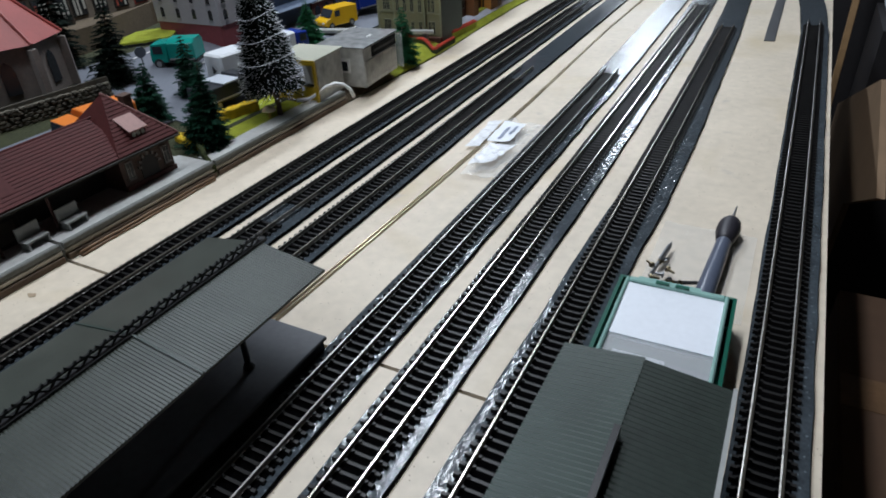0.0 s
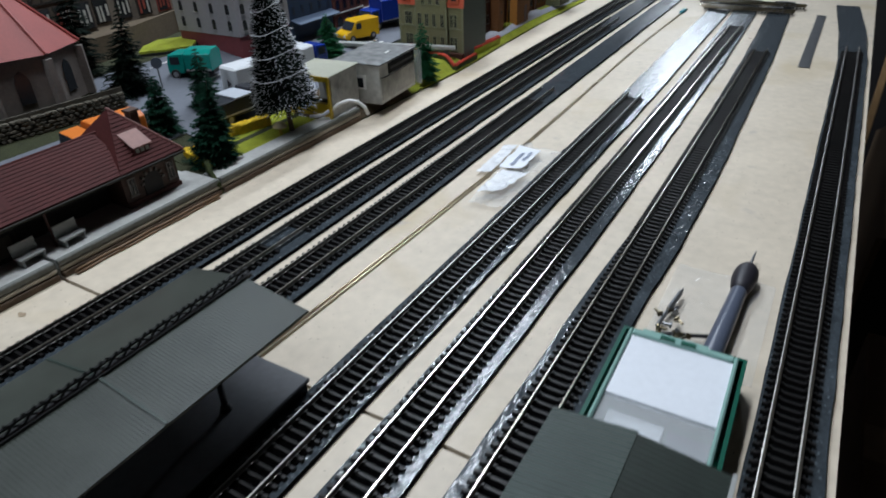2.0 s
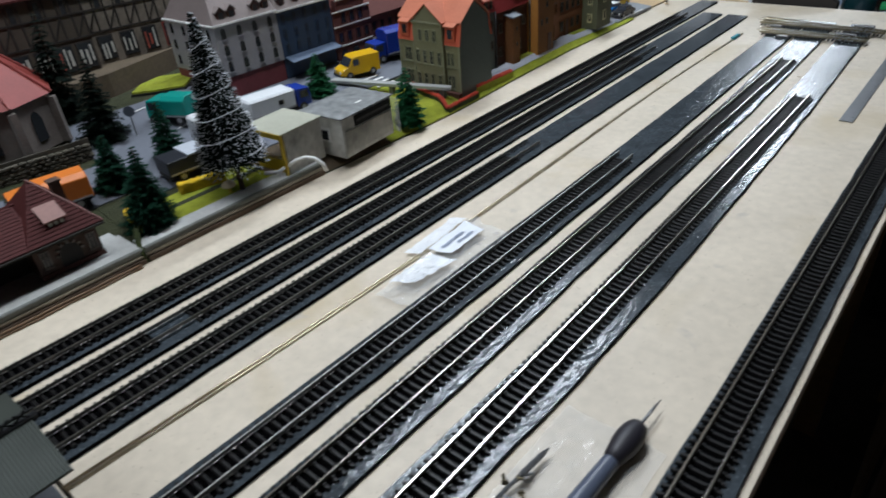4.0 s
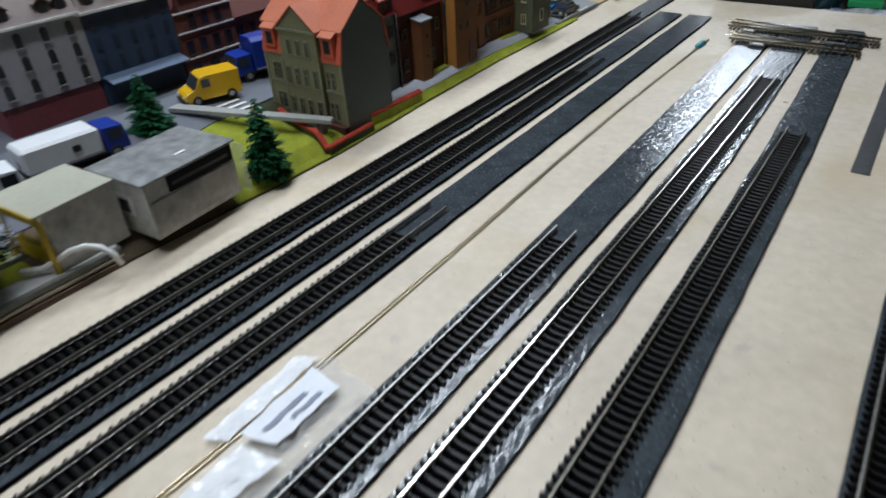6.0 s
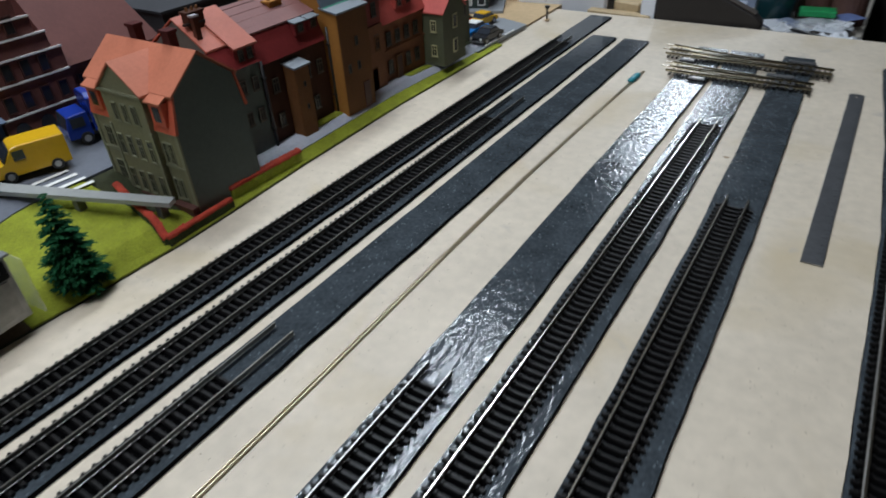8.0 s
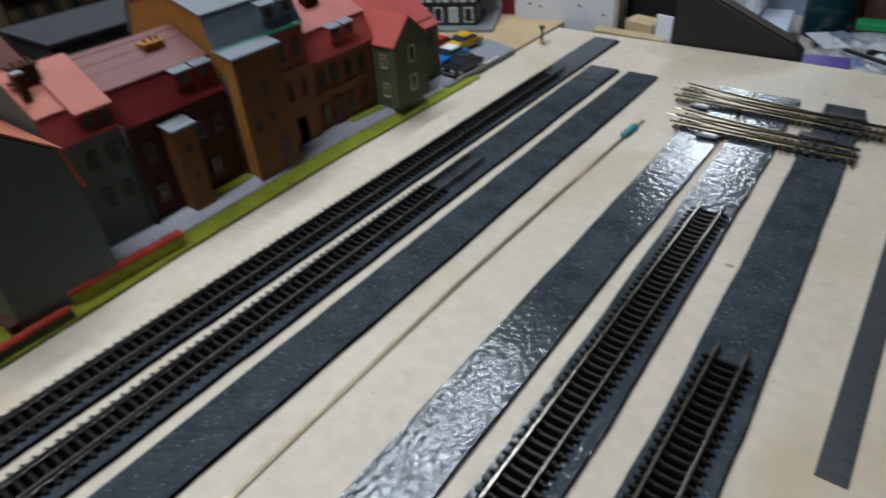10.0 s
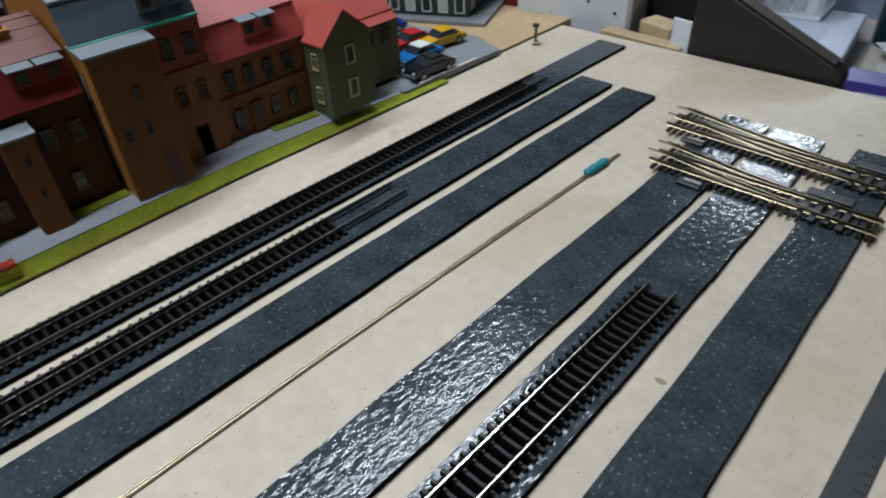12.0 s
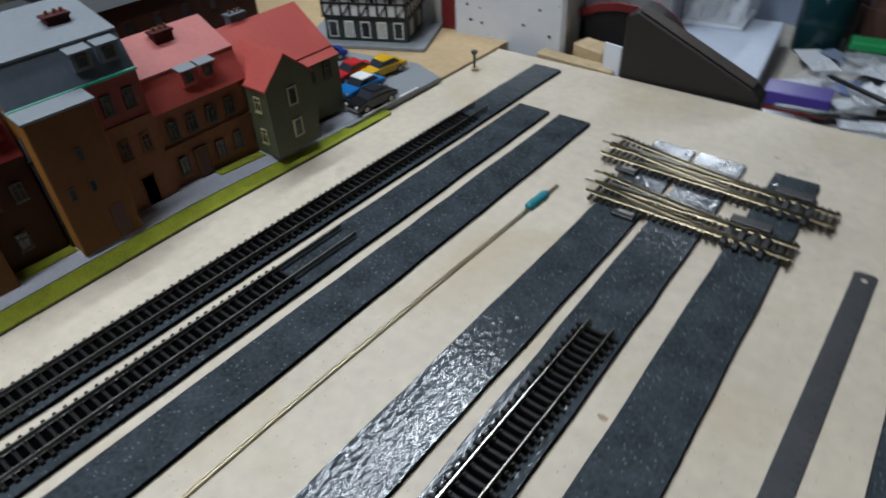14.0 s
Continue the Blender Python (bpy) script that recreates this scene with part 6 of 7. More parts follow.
def traffic():
    paint("van_yellow", (0.62, 0.36, 0.01))
    paint("lorry_blue", (0.012, 0.035, 0.26))
    paint("lorry_white", (0.70, 0.72, 0.74))
    paint("lorry_teal", (0.01, 0.24, 0.20))
    paint("lorry_dark", (0.013, 0.015, 0.021), 0.45)
    paint("lorry_grey", (0.46, 0.49, 0.54))
    paint("lorry_orange", (0.62, 0.17, 0.02), 0.5)
    paint("car_black", (0.012, 0.012, 0.015))
    paint("car_blue", (0.02, 0.20, 0.55))
    paint("car_red", (0.50, 0.02, 0.025))
    van(on(-0.4870, 0.7050, 0.0022), 252, "van_yellow")
    lorry("blue lorry with a canvas load cover at the street", on(-0.4950, 0.7830, 0.0022), 256, "lorry_blue", "lorry_blue", 0.078, 0.040, True)
    lorry("white box lorry with blue cab in the car park", on(-0.4670, 0.5610, 0.0022), 84, "lorry_blue", "lorry_white", 0.078, 0.029)
    lorry("white box lorry beside the snowy fir", on(-0.4590, 0.4855, 0.0022), 82, "lorry_white", "lorry_white", 0.060, 0.034)
    lorry("teal lorry with a canvas load cover", on(-0.5340, 0.4760, 0.0022), 205, "lorry_teal", "lorry_teal", 0.050, 0.030, True)
    d = lorry("dark lorry with a grey flat load", on(-0.4300, 0.4310, 0.0022), 86, "lorry_dark", "lorry_dark", 0.062, 0.0225)
    box_part("load_cover", (-0.010, 0.0115, -0.0150, 0.0150, 0.0226, 0.0245), M["lorry_grey"], d, "pale grey flat cover", 0.0004)
    lorry("orange lorry with a peaked canvas cover", on(-0.4560, 0.3080, 0.0022), 261, "lorry_orange", "lorry_orange", 0.064, 0.031, True)
    car("glossy black vintage car in the car park", (-0.3660, 1.2010, 0.0062), 266, "car_black")
    car("bright blue car with a white roof", (-0.3935, 1.2150, 0.0062), 268, "car_blue", "white")
    car("red estate car in the car park", (-0.4250, 1.2350, 0.0062), 262, "car_red")
    car("yellow car in the car park", (-0.4060, 1.2580, 0.0062), 262, "van_yellow")
    car("blue car half hidden by the end house", (-0.4800, 1.2480, 0.0062), 255, "lorry_blue")
    # street markings
    for i in range(4):
        x, y = -0.4690 + 0.0088 * i, 0.7065 + 0.001 * i
        ob = thing("zebra_stripe", "white zebra crossing stripe painted on the street", "road marking", on(x, y, 0.0023), -4, group="road markings")
        box_part("paint", (-0.0021, 0.0021, -0.014, 0.014, 0, 0.0003), M["white"], ob)
    for i in range(4):
        x, y = -0.585 + 0.033 * i, 0.475 + 0.006 * i
        ob = thing("bay_line", "white parking bay line painted on the car park", "road marking", on(x, y, 0.0023), 12, group="road markings")
        box_part("paint", (-0.0009, 0.0009, -0.022, 0.022, 0, 0.0003), M["white"], ob)
    # round sign
    x, y = -0.533, 0.4285
    ob = thing("round_sign", "round dark traffic sign on a thin post", "traffic sign", on(x, y, 0.0015))
    bm = bmesh.new()
    cyl(bm, (0, 0, 0), (0, 0, 0.030), 0.0008, n=6)
    part("post", bm, M["hub"], ob)
    bm = bmesh.new()
    cyl(bm, (0.0009, -0.0004, 0.027), (0.0018, -0.0009, 0.027), 0.0055, n=16)
    part("disc", bm, M["roof_slate"], ob)


traffic()


# ---- car park at the end of the terrace ----
def car_park():
    bm = bmesh.new()
    prism(bm, [(-0.3545, 1.160), (-0.3530, 1.2830), (-0.3950, 1.2980), (-0.5200, 1.2750), (-0.6200, 1.2400), (-0.6200, 1.150), (-0.375, 1.150)], "z", 0.0020, 0.0060)
    structure("car_park_surface", bm, M["paving_dark"], "smooth grey car park sheet", "car park")
    ob = thing("white_kerb", "thin white kerb strip along the car park", "kerb", (-0.3555, 1.215, 0.006), -1)
    box_part("strip", (-0.0010, 0.0010, -0.036, 0.036, 0, 0.0012), M["white"], ob)
    p = thing("bollard", "black nail-like post with a flat head", "bollard", (-0.3440, 1.3270, 0.0020))
    bm = bmesh.new()
    lathe(bm, (0, 0, 0), (0, 0, 0.018), [(0, 0.0013), (0.0145, 0.0013), (0.015, 0.0030), (0.0175, 0.0036), (0.018, 0.0030)], 12)
    part("shaft", bm, M["black"], p, smooth=True)
    bm = bmesh.new()
    cyl(bm, (0, 0, 0), (0, 0, 0.0006), 0.0042, n=14)
    part("base_ring", bm, M["tan"], p)


M["paving_dark"] = mat("grey_car_park", (0.22, 0.235, 0.25), 0.6, var=0.1)
car_park()
# ---- raised back street ----
M["terrace_stone"] = mat("pale_retaining_stone", (0.095, 0.070, 0.043), 0.8, var=0.3, scale=300, bump=0.5)
M["rubble"] = mat("rubble_stone", (0.075, 0.066, 0.048), 0.85, var=0.4, scale=500, bump=0.6, rand=0.45)
M["brick_red"] = mat("red_brick_front", (0.12, 0.04, 0.032), 0.75, var=0.25, scale=900)
M["red_base"] = mat("dark_red_shopfront", (0.16, 0.035, 0.04), 0.6, var=0.2)
M["roof_mauve"] = mat("mauve_grey_roof", (0.21, 0.175, 0.165), spec=0.22, rough=0.55, var=0.12, scale=300)
M["roof_rose"] = mat("dusty_rose_roof", (0.125, 0.048, 0.041), spec=0.22, rough=0.55, var=0.12, scale=300)
M["roof_church"] = mat("church_red_roof", (0.25, 0.043, 0.034), 0.55, var=0.15, scale=400)
M["church_stone"] = mat("church_stone", (0.17, 0.145, 0.13), 0.75, var=0.25, scale=400)
M["roof_dark"] = mat("dark_slate_roof", (0.032, 0.033, 0.038), 0.7, var=0.2, scale=300)
M["grey_wall_dark"] = mat("dark_grey_render", (0.040, 0.038, 0.042), 0.8, var=0.2)
M["awning_blue"] = mat("pale_blue_awning", (0.075, 0.105, 0.16), 0.5, var=0.1)
M["pane_blue"] = mat("dim_blue_pane", (0.014, 0.026, 0.05), 0.5, var=0.2, bump=0)
M["shop_light"] = mat("pale_shop_glass", (0.42, 0.42, 0.38), 0.3, var=0.25, scale=200)


def window_small(parent, c, w, h, n, frame_mat):
    """Framed window of a farther house: frame with its pane."""
    def b(bm, u0, u1, z0, z1, d0, d1):
        if n == "+x":
            bx(bm, c[0] + d0, c[0] + d1, c[1] + u0, c[1] + u1, c[2] + z0, c[2] + z1)
        else:
            bx(bm, c[0] + u0, c[0] + u1, c[1] - d1, c[1] - d0, c[2] + z0, c[2] + z1)
    f = w * .14
    win = part("window", frame_ring(c, n, -w / 2 - f, w / 2 + f, -f, h + f, f, 0.0001, 0.0012), M[frame_mat], parent)
    bm = bmesh.new()
    b(bm, -w / 2, w / 2, 0, h, 0.0001, 0.0004)
    part("pane", bm, M["window"], win)


def window_dim(parent, c, w, h, n, frame_mat):
    """Barely raised window of a painted facade, nearly the wall's own colour."""
    bm = bmesh.new()
    bx(bm, c[0] + .0001, c[0] + .0004, c[1] - w / 2, c[1] + w / 2, c[2], c[2] + h)
    win = part("window", bm, M[frame_mat], parent)
    bm = bmesh.new()
    for a, b in ((-w * .38, -w * .06), (w * .06, w * .38)):
        bx(bm, c[0] + .00045, c[0] + .0007, c[1] + a, c[1] + b, c[2] + h * .08, c[2] + h * .92)
    part("pane", bm, M["pane_blue"], win)


def window_arched(parent, c, w, h, n, frame_mat):
    """Round-headed window set flush in the wall, with a thin sill."""
    arc = [(-w / 2, 0), (w / 2, 0)] + [(w / 2 * math.cos(a), h - w / 2 + w / 2 * math.sin(a)) for a in (i * math.pi / 6 for i in range(7))]
    bm, sill = bmesh.new(), bmesh.new()
    if n == "+x":
        prism(bm, [(c[1] + u, c[2] + v) for u, v in arc], "x", c[0] + .0001, c[0] + .0005)
        bx(sill, c[0] + .0001, c[0] + .0012, c[1] - w * .6, c[1] + w * .6, c[2] - .0008, c[2] - .0001)
    else:
        prism(bm, [(c[0] + u, c[2] + v) for u, v in arc], "y", c[1] - .0005, c[1] - .0001)
        bx(sill, c[0] - w * .6, c[0] + w * .6, c[1] - .0012, c[1] - .0001, c[2] - .0008, c[2] - .0001)
    win = part("window", bm, M["window"], parent, "dark round-headed pane")
    part("sill", sill, M[frame_mat], win)


def street_block(name, label, y0, y1, xf, xb, z0, zg, ze, zr, wall, base, roof, cols, rows, left_cols=0, frame_mat="wall_grey", dormers=(), opening=window_small):
    """Town building with its front at xf towards the tracks; zg is the top of its shop storey."""
    ob = thing(name, label, "model house", (xf, y0, z0), group="town houses")
    D, L = xb - xf, y1 - y0
    g, e, r = zg - z0, ze - z0, zr - z0
    box_part("wall", (D, 0, 0, L, g, e), M[wall], ob)
    box_part("shopfront", (D + .001, -0.0012, 0.0008, L - .0008, 0, g), M[base], ob, "darker shop storey")
    bm = bmesh.new()
    i = 0.022
    lo, hi = [(D, -.001), (0.0025, -.001), (0.0025, L), (D, L)], [(D + i, i * .55), (-i, i * .55), (-i, L - .001), (D + i, L - .001)]
    a, b = [bm.verts.new((*p, e)) for p in lo], [bm.verts.new((*p, r)) for p in hi]
    for k in range(4):
        bm.faces.new((a[k], a[(k + 1) % 4], b[(k + 1) % 4], b[k]))
    bm.faces.new(b)
    bm.faces.new(a[::-1])
    part("roof", bm, M[roof], ob)
    bm = bmesh.new()
    bx(bm, 0.0001, 0.0030, -.0012, L, e - .0014, e + .0006)
    bx(bm, D, 0.0001, -.0030, -.0001, e - .0014, e + .0006)
    part("cornice", bm, M["white"], ob, "white cornice")
    for j in range(rows):
        z = g + 0.006 + j * (e - g - 0.004) / rows
        for k in range(cols):
            opening(ob, (0, L * (k + .5) / cols, z), .0060, .0115, "+x", frame_mat)
        for k in range(left_cols):
            opening(ob, (D * (k + .5) / left_cols, 0, z), .0056, .0115, "-y", frame_mat)
    for y in dormers:
        bm = bmesh.new()
        prism(bm, [(y - .005, e + .003), (y + .005, e + .003), (y + .005, e + .012), (y, e + .0165), (y - .005, e + .012)], "x", -.016, -.0015)
        d = part("dormer", bm, M["wood_door"], ob)
        box_part("pane", (-.0014, -.0009, y - .003, y + .003, e + .0045, e + .0115), M["window"], d)
        bm = bmesh.new()
        for s in (-1, 1):
            prism(bm, [(y + s * .0068, e + .0112), (y, e + .0170), (y, e + .0182), (y + s * .0068, e + .0124)], "x", -.018, -.0005)
        part("dormer_roof", bm, M[roof], d)
    return ob


def back_street():
    h = street_block("hotel", "grey corner hotel with dark windows and mauve mansard roof", 0.547, 0.632, -0.535, -0.640, 0.036, 0.062, 0.1205, 0.152, "wall_grey", "red_base", "roof_mauve", 4, 3, 4,
                     dormers=(0.014, 0.028, 0.060, 0.074), opening=window_arched)
    b = street_block("blue_house", "dark blue town house with a shop awning", 0.632, 0.716, -0.535, -0.640, 0.034, 0.062, 0.1185, 0.150, "wall_blue", "wall_blue", "roof_mauve", 5, 3, 0, "wall_blue", dormers=(0.012, 0.034, 0.056), opening=window_dim)
    bm = bmesh.new()
    prism(bm, [(0.000, 0.0300), (0.0150, 0.0258), (0.0150, 0.0246), (0.000, 0.0285)], "y", 0.002, 0.082)
    part("awning", bm, M["awning_blue"], b, "pale blue awning")
    # stepped brick gable
    o = thing("stepped_gable_house", "red brick house with a stepped gable and pale bands", "model house", (-0.535, 0.717, 0.032), group="town houses")
    L = 0.066
    bm = bmesh.new()
    steps = [(0, 0), (0, 0.066), (0.008, 0.066), (0.008, 0.080), (0.016, 0.080), (0.016, 0.094), (0.024, 0.094), (0.024, 0.108), (0.042, 0.108), (0.042, 0.094), (0.050, 0.094), (0.050, 0.080), (0.058, 0.080), (0.058, 0.066), (L, 0.066), (L, 0)]
    prism(bm, steps, "x", -0.008, 0)
    part("gable_wall", bm, M["brick_red"], o)
    box_part("side_walls", (-0.105, -0.0081, 0.001, L - .001, 0, 0.064), M["brick_red"], o)
    bm = bmesh.new()
    prism(bm, [(0.001, 0.0641), (L / 2, 0.102), (L - .001, 0.0641)], "x", -0.105, -0.0082)
    part("roof", bm, M["roof_rose"], o)
    for z in (0.022, 0.047, 0.0655, 0.0795, 0.0935):
        w = 0 if z < 0.07 else (0.008 if z < 0.09 else 0.016)
        box_part("band", (0.0001, 0.0016, w, L - w, z, z + .0014), M["white"], o, "pale stone band")
    for z, ys in ((0.027, (0.010, 0.025, 0.041, 0.056)), (0.051, (0.018, 0.033, 0.048)), (0.084, (0.033,))):
        for y in ys:
            window_small(o, (0, y, z), .0068, .0125, "+x", "wood_door")
    for y in (0.012, 0.033, 0.054):
        bm = bmesh.new()
        prism(bm, [(y - .006, 0), (y + .006, 0), (y + .006, 0.012), (y + .0042, 0.016), (y, 0.018), (y - .0042, 0.016), (y - .006, 0.012)], "x", 0.0001, 0.0008)
        part("arch_opening", bm, M["window"], o, "dark arched opening")
    # long house with a dusty rose hip roof
    o = thing("long_house", "long dark house with a dusty rose hipped roof", "model house", (-0.540, 0.784, 0.020), group="town houses")
    L = 0.089
    box_part("wall", (-0.120, 0, 0, L, 0, 0.060), M["brick_red"], o)
    bm = bmesh.new()
    a = [bm.verts.new(p) for p in ((0.004, -.002, 0.060), (0.004, L + .003, 0.060), (-0.124, L + .003, 0.060), (-0.124, -.002, 0.060))]
    r = [bm.verts.new(p) for p in ((-0.058, -.002, 0.136), (-0.058, L - .016, 0.136))]
    bm.faces.new((a[0], a[1], r[1], r[0]))
    bm.faces.new((a[1], a[2], r[1]))
    bm.faces.new((a[2], a[3], r[0], r[1]))
    bm.faces.new((a[3], a[0], r[0]))
    bm.faces.new(a[::-1])
    part("roof", bm, M["roof_rose"], o)
    box_part("cornice", (0.0002, 0.0022, -.001, L, 0.0285, 0.0305), M["white"], o, "white cornice")
    for k in range(8):
        window_small(o, (0, 0.009 + k * 0.0157, 0.040), .006, .010, "+x", "wood_door")
        y = 0.009 + k * 0.0157
        bm = bmesh.new()
        prism(bm, [(y - .005, 0.006), (y + .005, 0.006), (y + .005, 0.019), (y + .0035, 0.023), (y, 0.0245), (y - .0035, 0.023), (y - .005, 0.019)], "x", 0.0001, 0.0007)
        part("arch_opening", bm, M["window"], o, "dark arched opening")
    # plain grey building behind the terrace
    o = thing("slate_house", "plain dark grey flat-roofed building behind the terrace", "model house", (-0.560, 0.900, 0.002), group="town houses")
    box_part("wall", (-0.09, 0, 0, 0.150, 0, 0.090), M["grey_wall_dark"], o)
    box_part("flat_roof", (-0.092, 0.002, -0.002, 0.152, 0.090, 0.0925), M["roof_dark"], o)
    for k in range(3):
        window_small(o, (0, 0.060 + k * .014, 0.066), .006, .010, "+x", "roof_dark")
        window_small(o, (-0.030 - k * .016, 0, 0.066), .006, .010, "-y", "roof_dark")
    box_part("vent", (-0.020, -0.015, 0.098, 0.104, 0.0926, 0.0990), M["wall_grey"], o, "small pale roof vent")
    o = thing("dark_barn", "dark slate-roofed building behind the terrace", "model house", (-0.600, 1.065, 0.002), group="town houses")
    box_part("wall", (-0.12, 0, 0, 0.20, 0, 0.080), M["wall_dark"], o)
    bm = bmesh.new()
    prism(bm, [(0.004, 0.079), (-0.06, 0.125), (-0.124, 0.079)], "y", -.003, 0.203)
    part("roof", bm, M["roof_dark"], o)
    for k in range(6):
        window_small(o, (0, 0.018 + k * .032, 0.050), .007, .012, "+x", "wood_door")
    timbered("yellow timber-framed house with dark beams", (-0.735, 0.94, 0.002), 0.115, 0.09, 0.105, 0.145, "plaster_yellow", "roof_mauve", 90)
    timbered("half-timbered house above the retaining wall", (-0.725, 0.492, 0.068), 0.112, 0.09, 0.090, 0.135, "plaster_grey", "roof_brown", 84)
    timbered("dark half-timbered house with shop windows", (-0.715, 0.392, 0.068), 0.094, 0.09, 0.094, 0.140, "timber_plaster", "roof_brown", 86)
    timbered("half-timbered house with a pale ground floor", (-0.735, 0.615, 0.068), 0.12, 0.09, 0.066, 0.108, "plaster_yellow", "roof_brown", 90)


def timbered(label, loc, W, D, e, r, plaster, roof, rz):
    """Timber-framed house: its front looks along local -y, W wide; stands turned by rz."""
    ob = thing("timbered_house", label, "model house", loc, rz, group="town houses")
    box_part("wall", (0, W, 0, D, 0, e), M[plaster], ob)
    g = e * 0.42
    bm = bmesh.new()
    n = max(4, int(W / 0.012))
    for k in range(n + 1):
        x = W * k / n
        bx(bm, x - .0010, x + .0010, -.0012, -.0001, g, e)
    for z in (g, g + (e - g) * .5, e - .002):
        bx(bm, 0, W, -.0014, -.0001, z, z + .0020)
    for k in range(0, n, 2):
        x0, x1 = W * k / n, W * (k + 1) / n
        bx(bm, 0, math.hypot(x1 - x0, (e - g) * .5), -.0011, -.0002, -.0008, .0008, Matrix.Translation((x0, 0, g)) @ Matrix.Rotation(-math.atan2((e - g) * .5, x1 - x0), 4, "Y"))
    part("timber_frame", bm, M["timber"], ob)
    for k in range(1, n, 2):
        x = W * (k + .5) / n
        window_small(ob, (x, 0, g + (e - g) * .52), .006, (e - g) * .34, "-y", "frame")
    rng = random.Random(label)
    for k in range(4):
        x = W * (k + .5) / 4
        red = k == 3 and "grimy" in M[plaster].name
        w = box_part("shop_window", (x - .0095, x + .0095, -.0012, -.0001, .004, g - .004), M["wall_red" if red else "timber"], ob)
        box_part("pane", (x - .0080, x + .0080, -.0017, -.0013, .0055, g - .0055), M["window"], w)
        for j in range(3):
            u, d = x - .0055 + .0055 * j + rng.uniform(-.001, .001), rng.uniform(.0010, .0018)
            box_part("curtain", (u - d, u + d, -.0022, -.0018, .006 + rng.uniform(0, .006), g - .007 - rng.uniform(0, .007)), M["red_curtain" if red or rng.random() < .15 else "shop_light"], w, "pale cloth behind the shop window")
    bm = bmesh.new()
    prism(bm, [(-.006, e - .001), (D * .5, r), (D + .006, e - .001), (D + .006, e - .003), (D * .5, r - .003), (-.006, e - .003)], "x", -.003, W + .003)
    part("roof", bm, M[roof], ob)
    bm = bmesh.new()
    prism(bm, [(0, e), (D * .5, r - .003), (D, e)], "x", 0.0005, W - .0005)
    part("gables", bm, M[plaster], ob)
    bm = bmesh.new()
    prism(bm, [(W * .30, e - .002), (W * .70, e - .002), (W * .5, e + .024)], "y", -.0008, D * .4)
    cg = part("cross_gable", bm, M[plaster], ob)
    for s in (-1, 1):
        bm = bmesh.new()
        prism(bm, [(W * .5 + s * W * .23, e - .003), (W * .5, e + .0245), (W * .5, e + .0262), (W * .5 + s * W * .23, e - .0013)], "y", -.004, D * .42)
        part("cross_roof", bm, M[roof], cg)
    return ob


M["red_curtain"] = mat("rusty_red_cloth", (0.26, 0.05, 0.03), 0.7, var=0.4, scale=300)
M["plaster_grey"] = mat("grimy_plaster", (0.17, 0.145, 0.115), 0.75, var=0.6, scale=90)
M["plaster_yellow"] = mat("yellow_plaster", (0.11, 0.075, 0.032), 0.75, var=0.2)
back_street()


def terrace_wall():
    bm = bmesh.new()
    prism(bm, [(-0.648, 0.350), (-0.654, 0.468), (-0.694, 0.585), (-0.70, 0.75), (-1.5, 0.75), (-1.5, 0.350)], "z", 0.03, 0.0680)
    structure("street_terrace", bm, M["terrace_stone"], "pale stone retaining wall and upper street", "retaining wall")
    line = [(-0.648, 0.352), (-0.654, 0.468), (-0.694, 0.585), (-0.70, 0.748)]
    ob = thing("parapet", "pale stone parapet along the upper street", "wall", (0, 0, 0.0680))
    for (a, b), (c, d) in zip(line, line[1:]):
        bm = bmesh.new()
        n = Vector((d - b, a - c, 0)).normalized() * 0.004
        prism(bm, [(a, b), (c, d), (c - n.x, d - n.y), (a - n.x, b - n.y)], "z", 0, 0.0055)
        part("coping", bm, M["terrace_stone"], ob)
    bm = bmesh.new()
    pts = [(-0.630, 0.478), (-0.612, 0.500), (-0.597, 0.527), (-0.618, 0.552), (-0.645, 0.556), (-0.662, 0.530), (-0.652, 0.500)]
    prism(bm, pts, "z", 0.044, 0.0520)
    ob = thing("green_island", "raised lime-green traffic island with a dark edge", "grass island", (0, 0, 0))
    part("turf", bm, M["grass"], ob)
    bm = bmesh.new()
    prism(bm, [(-0.630 + (x + 0.630) * 1.06, 0.52 + (y - 0.52) * 1.05) for x, y in pts], "z", 0.042, 0.0495)
    part("kerb", bm, M["black"], ob, "dark kerb round the turf")


terrace_wall()


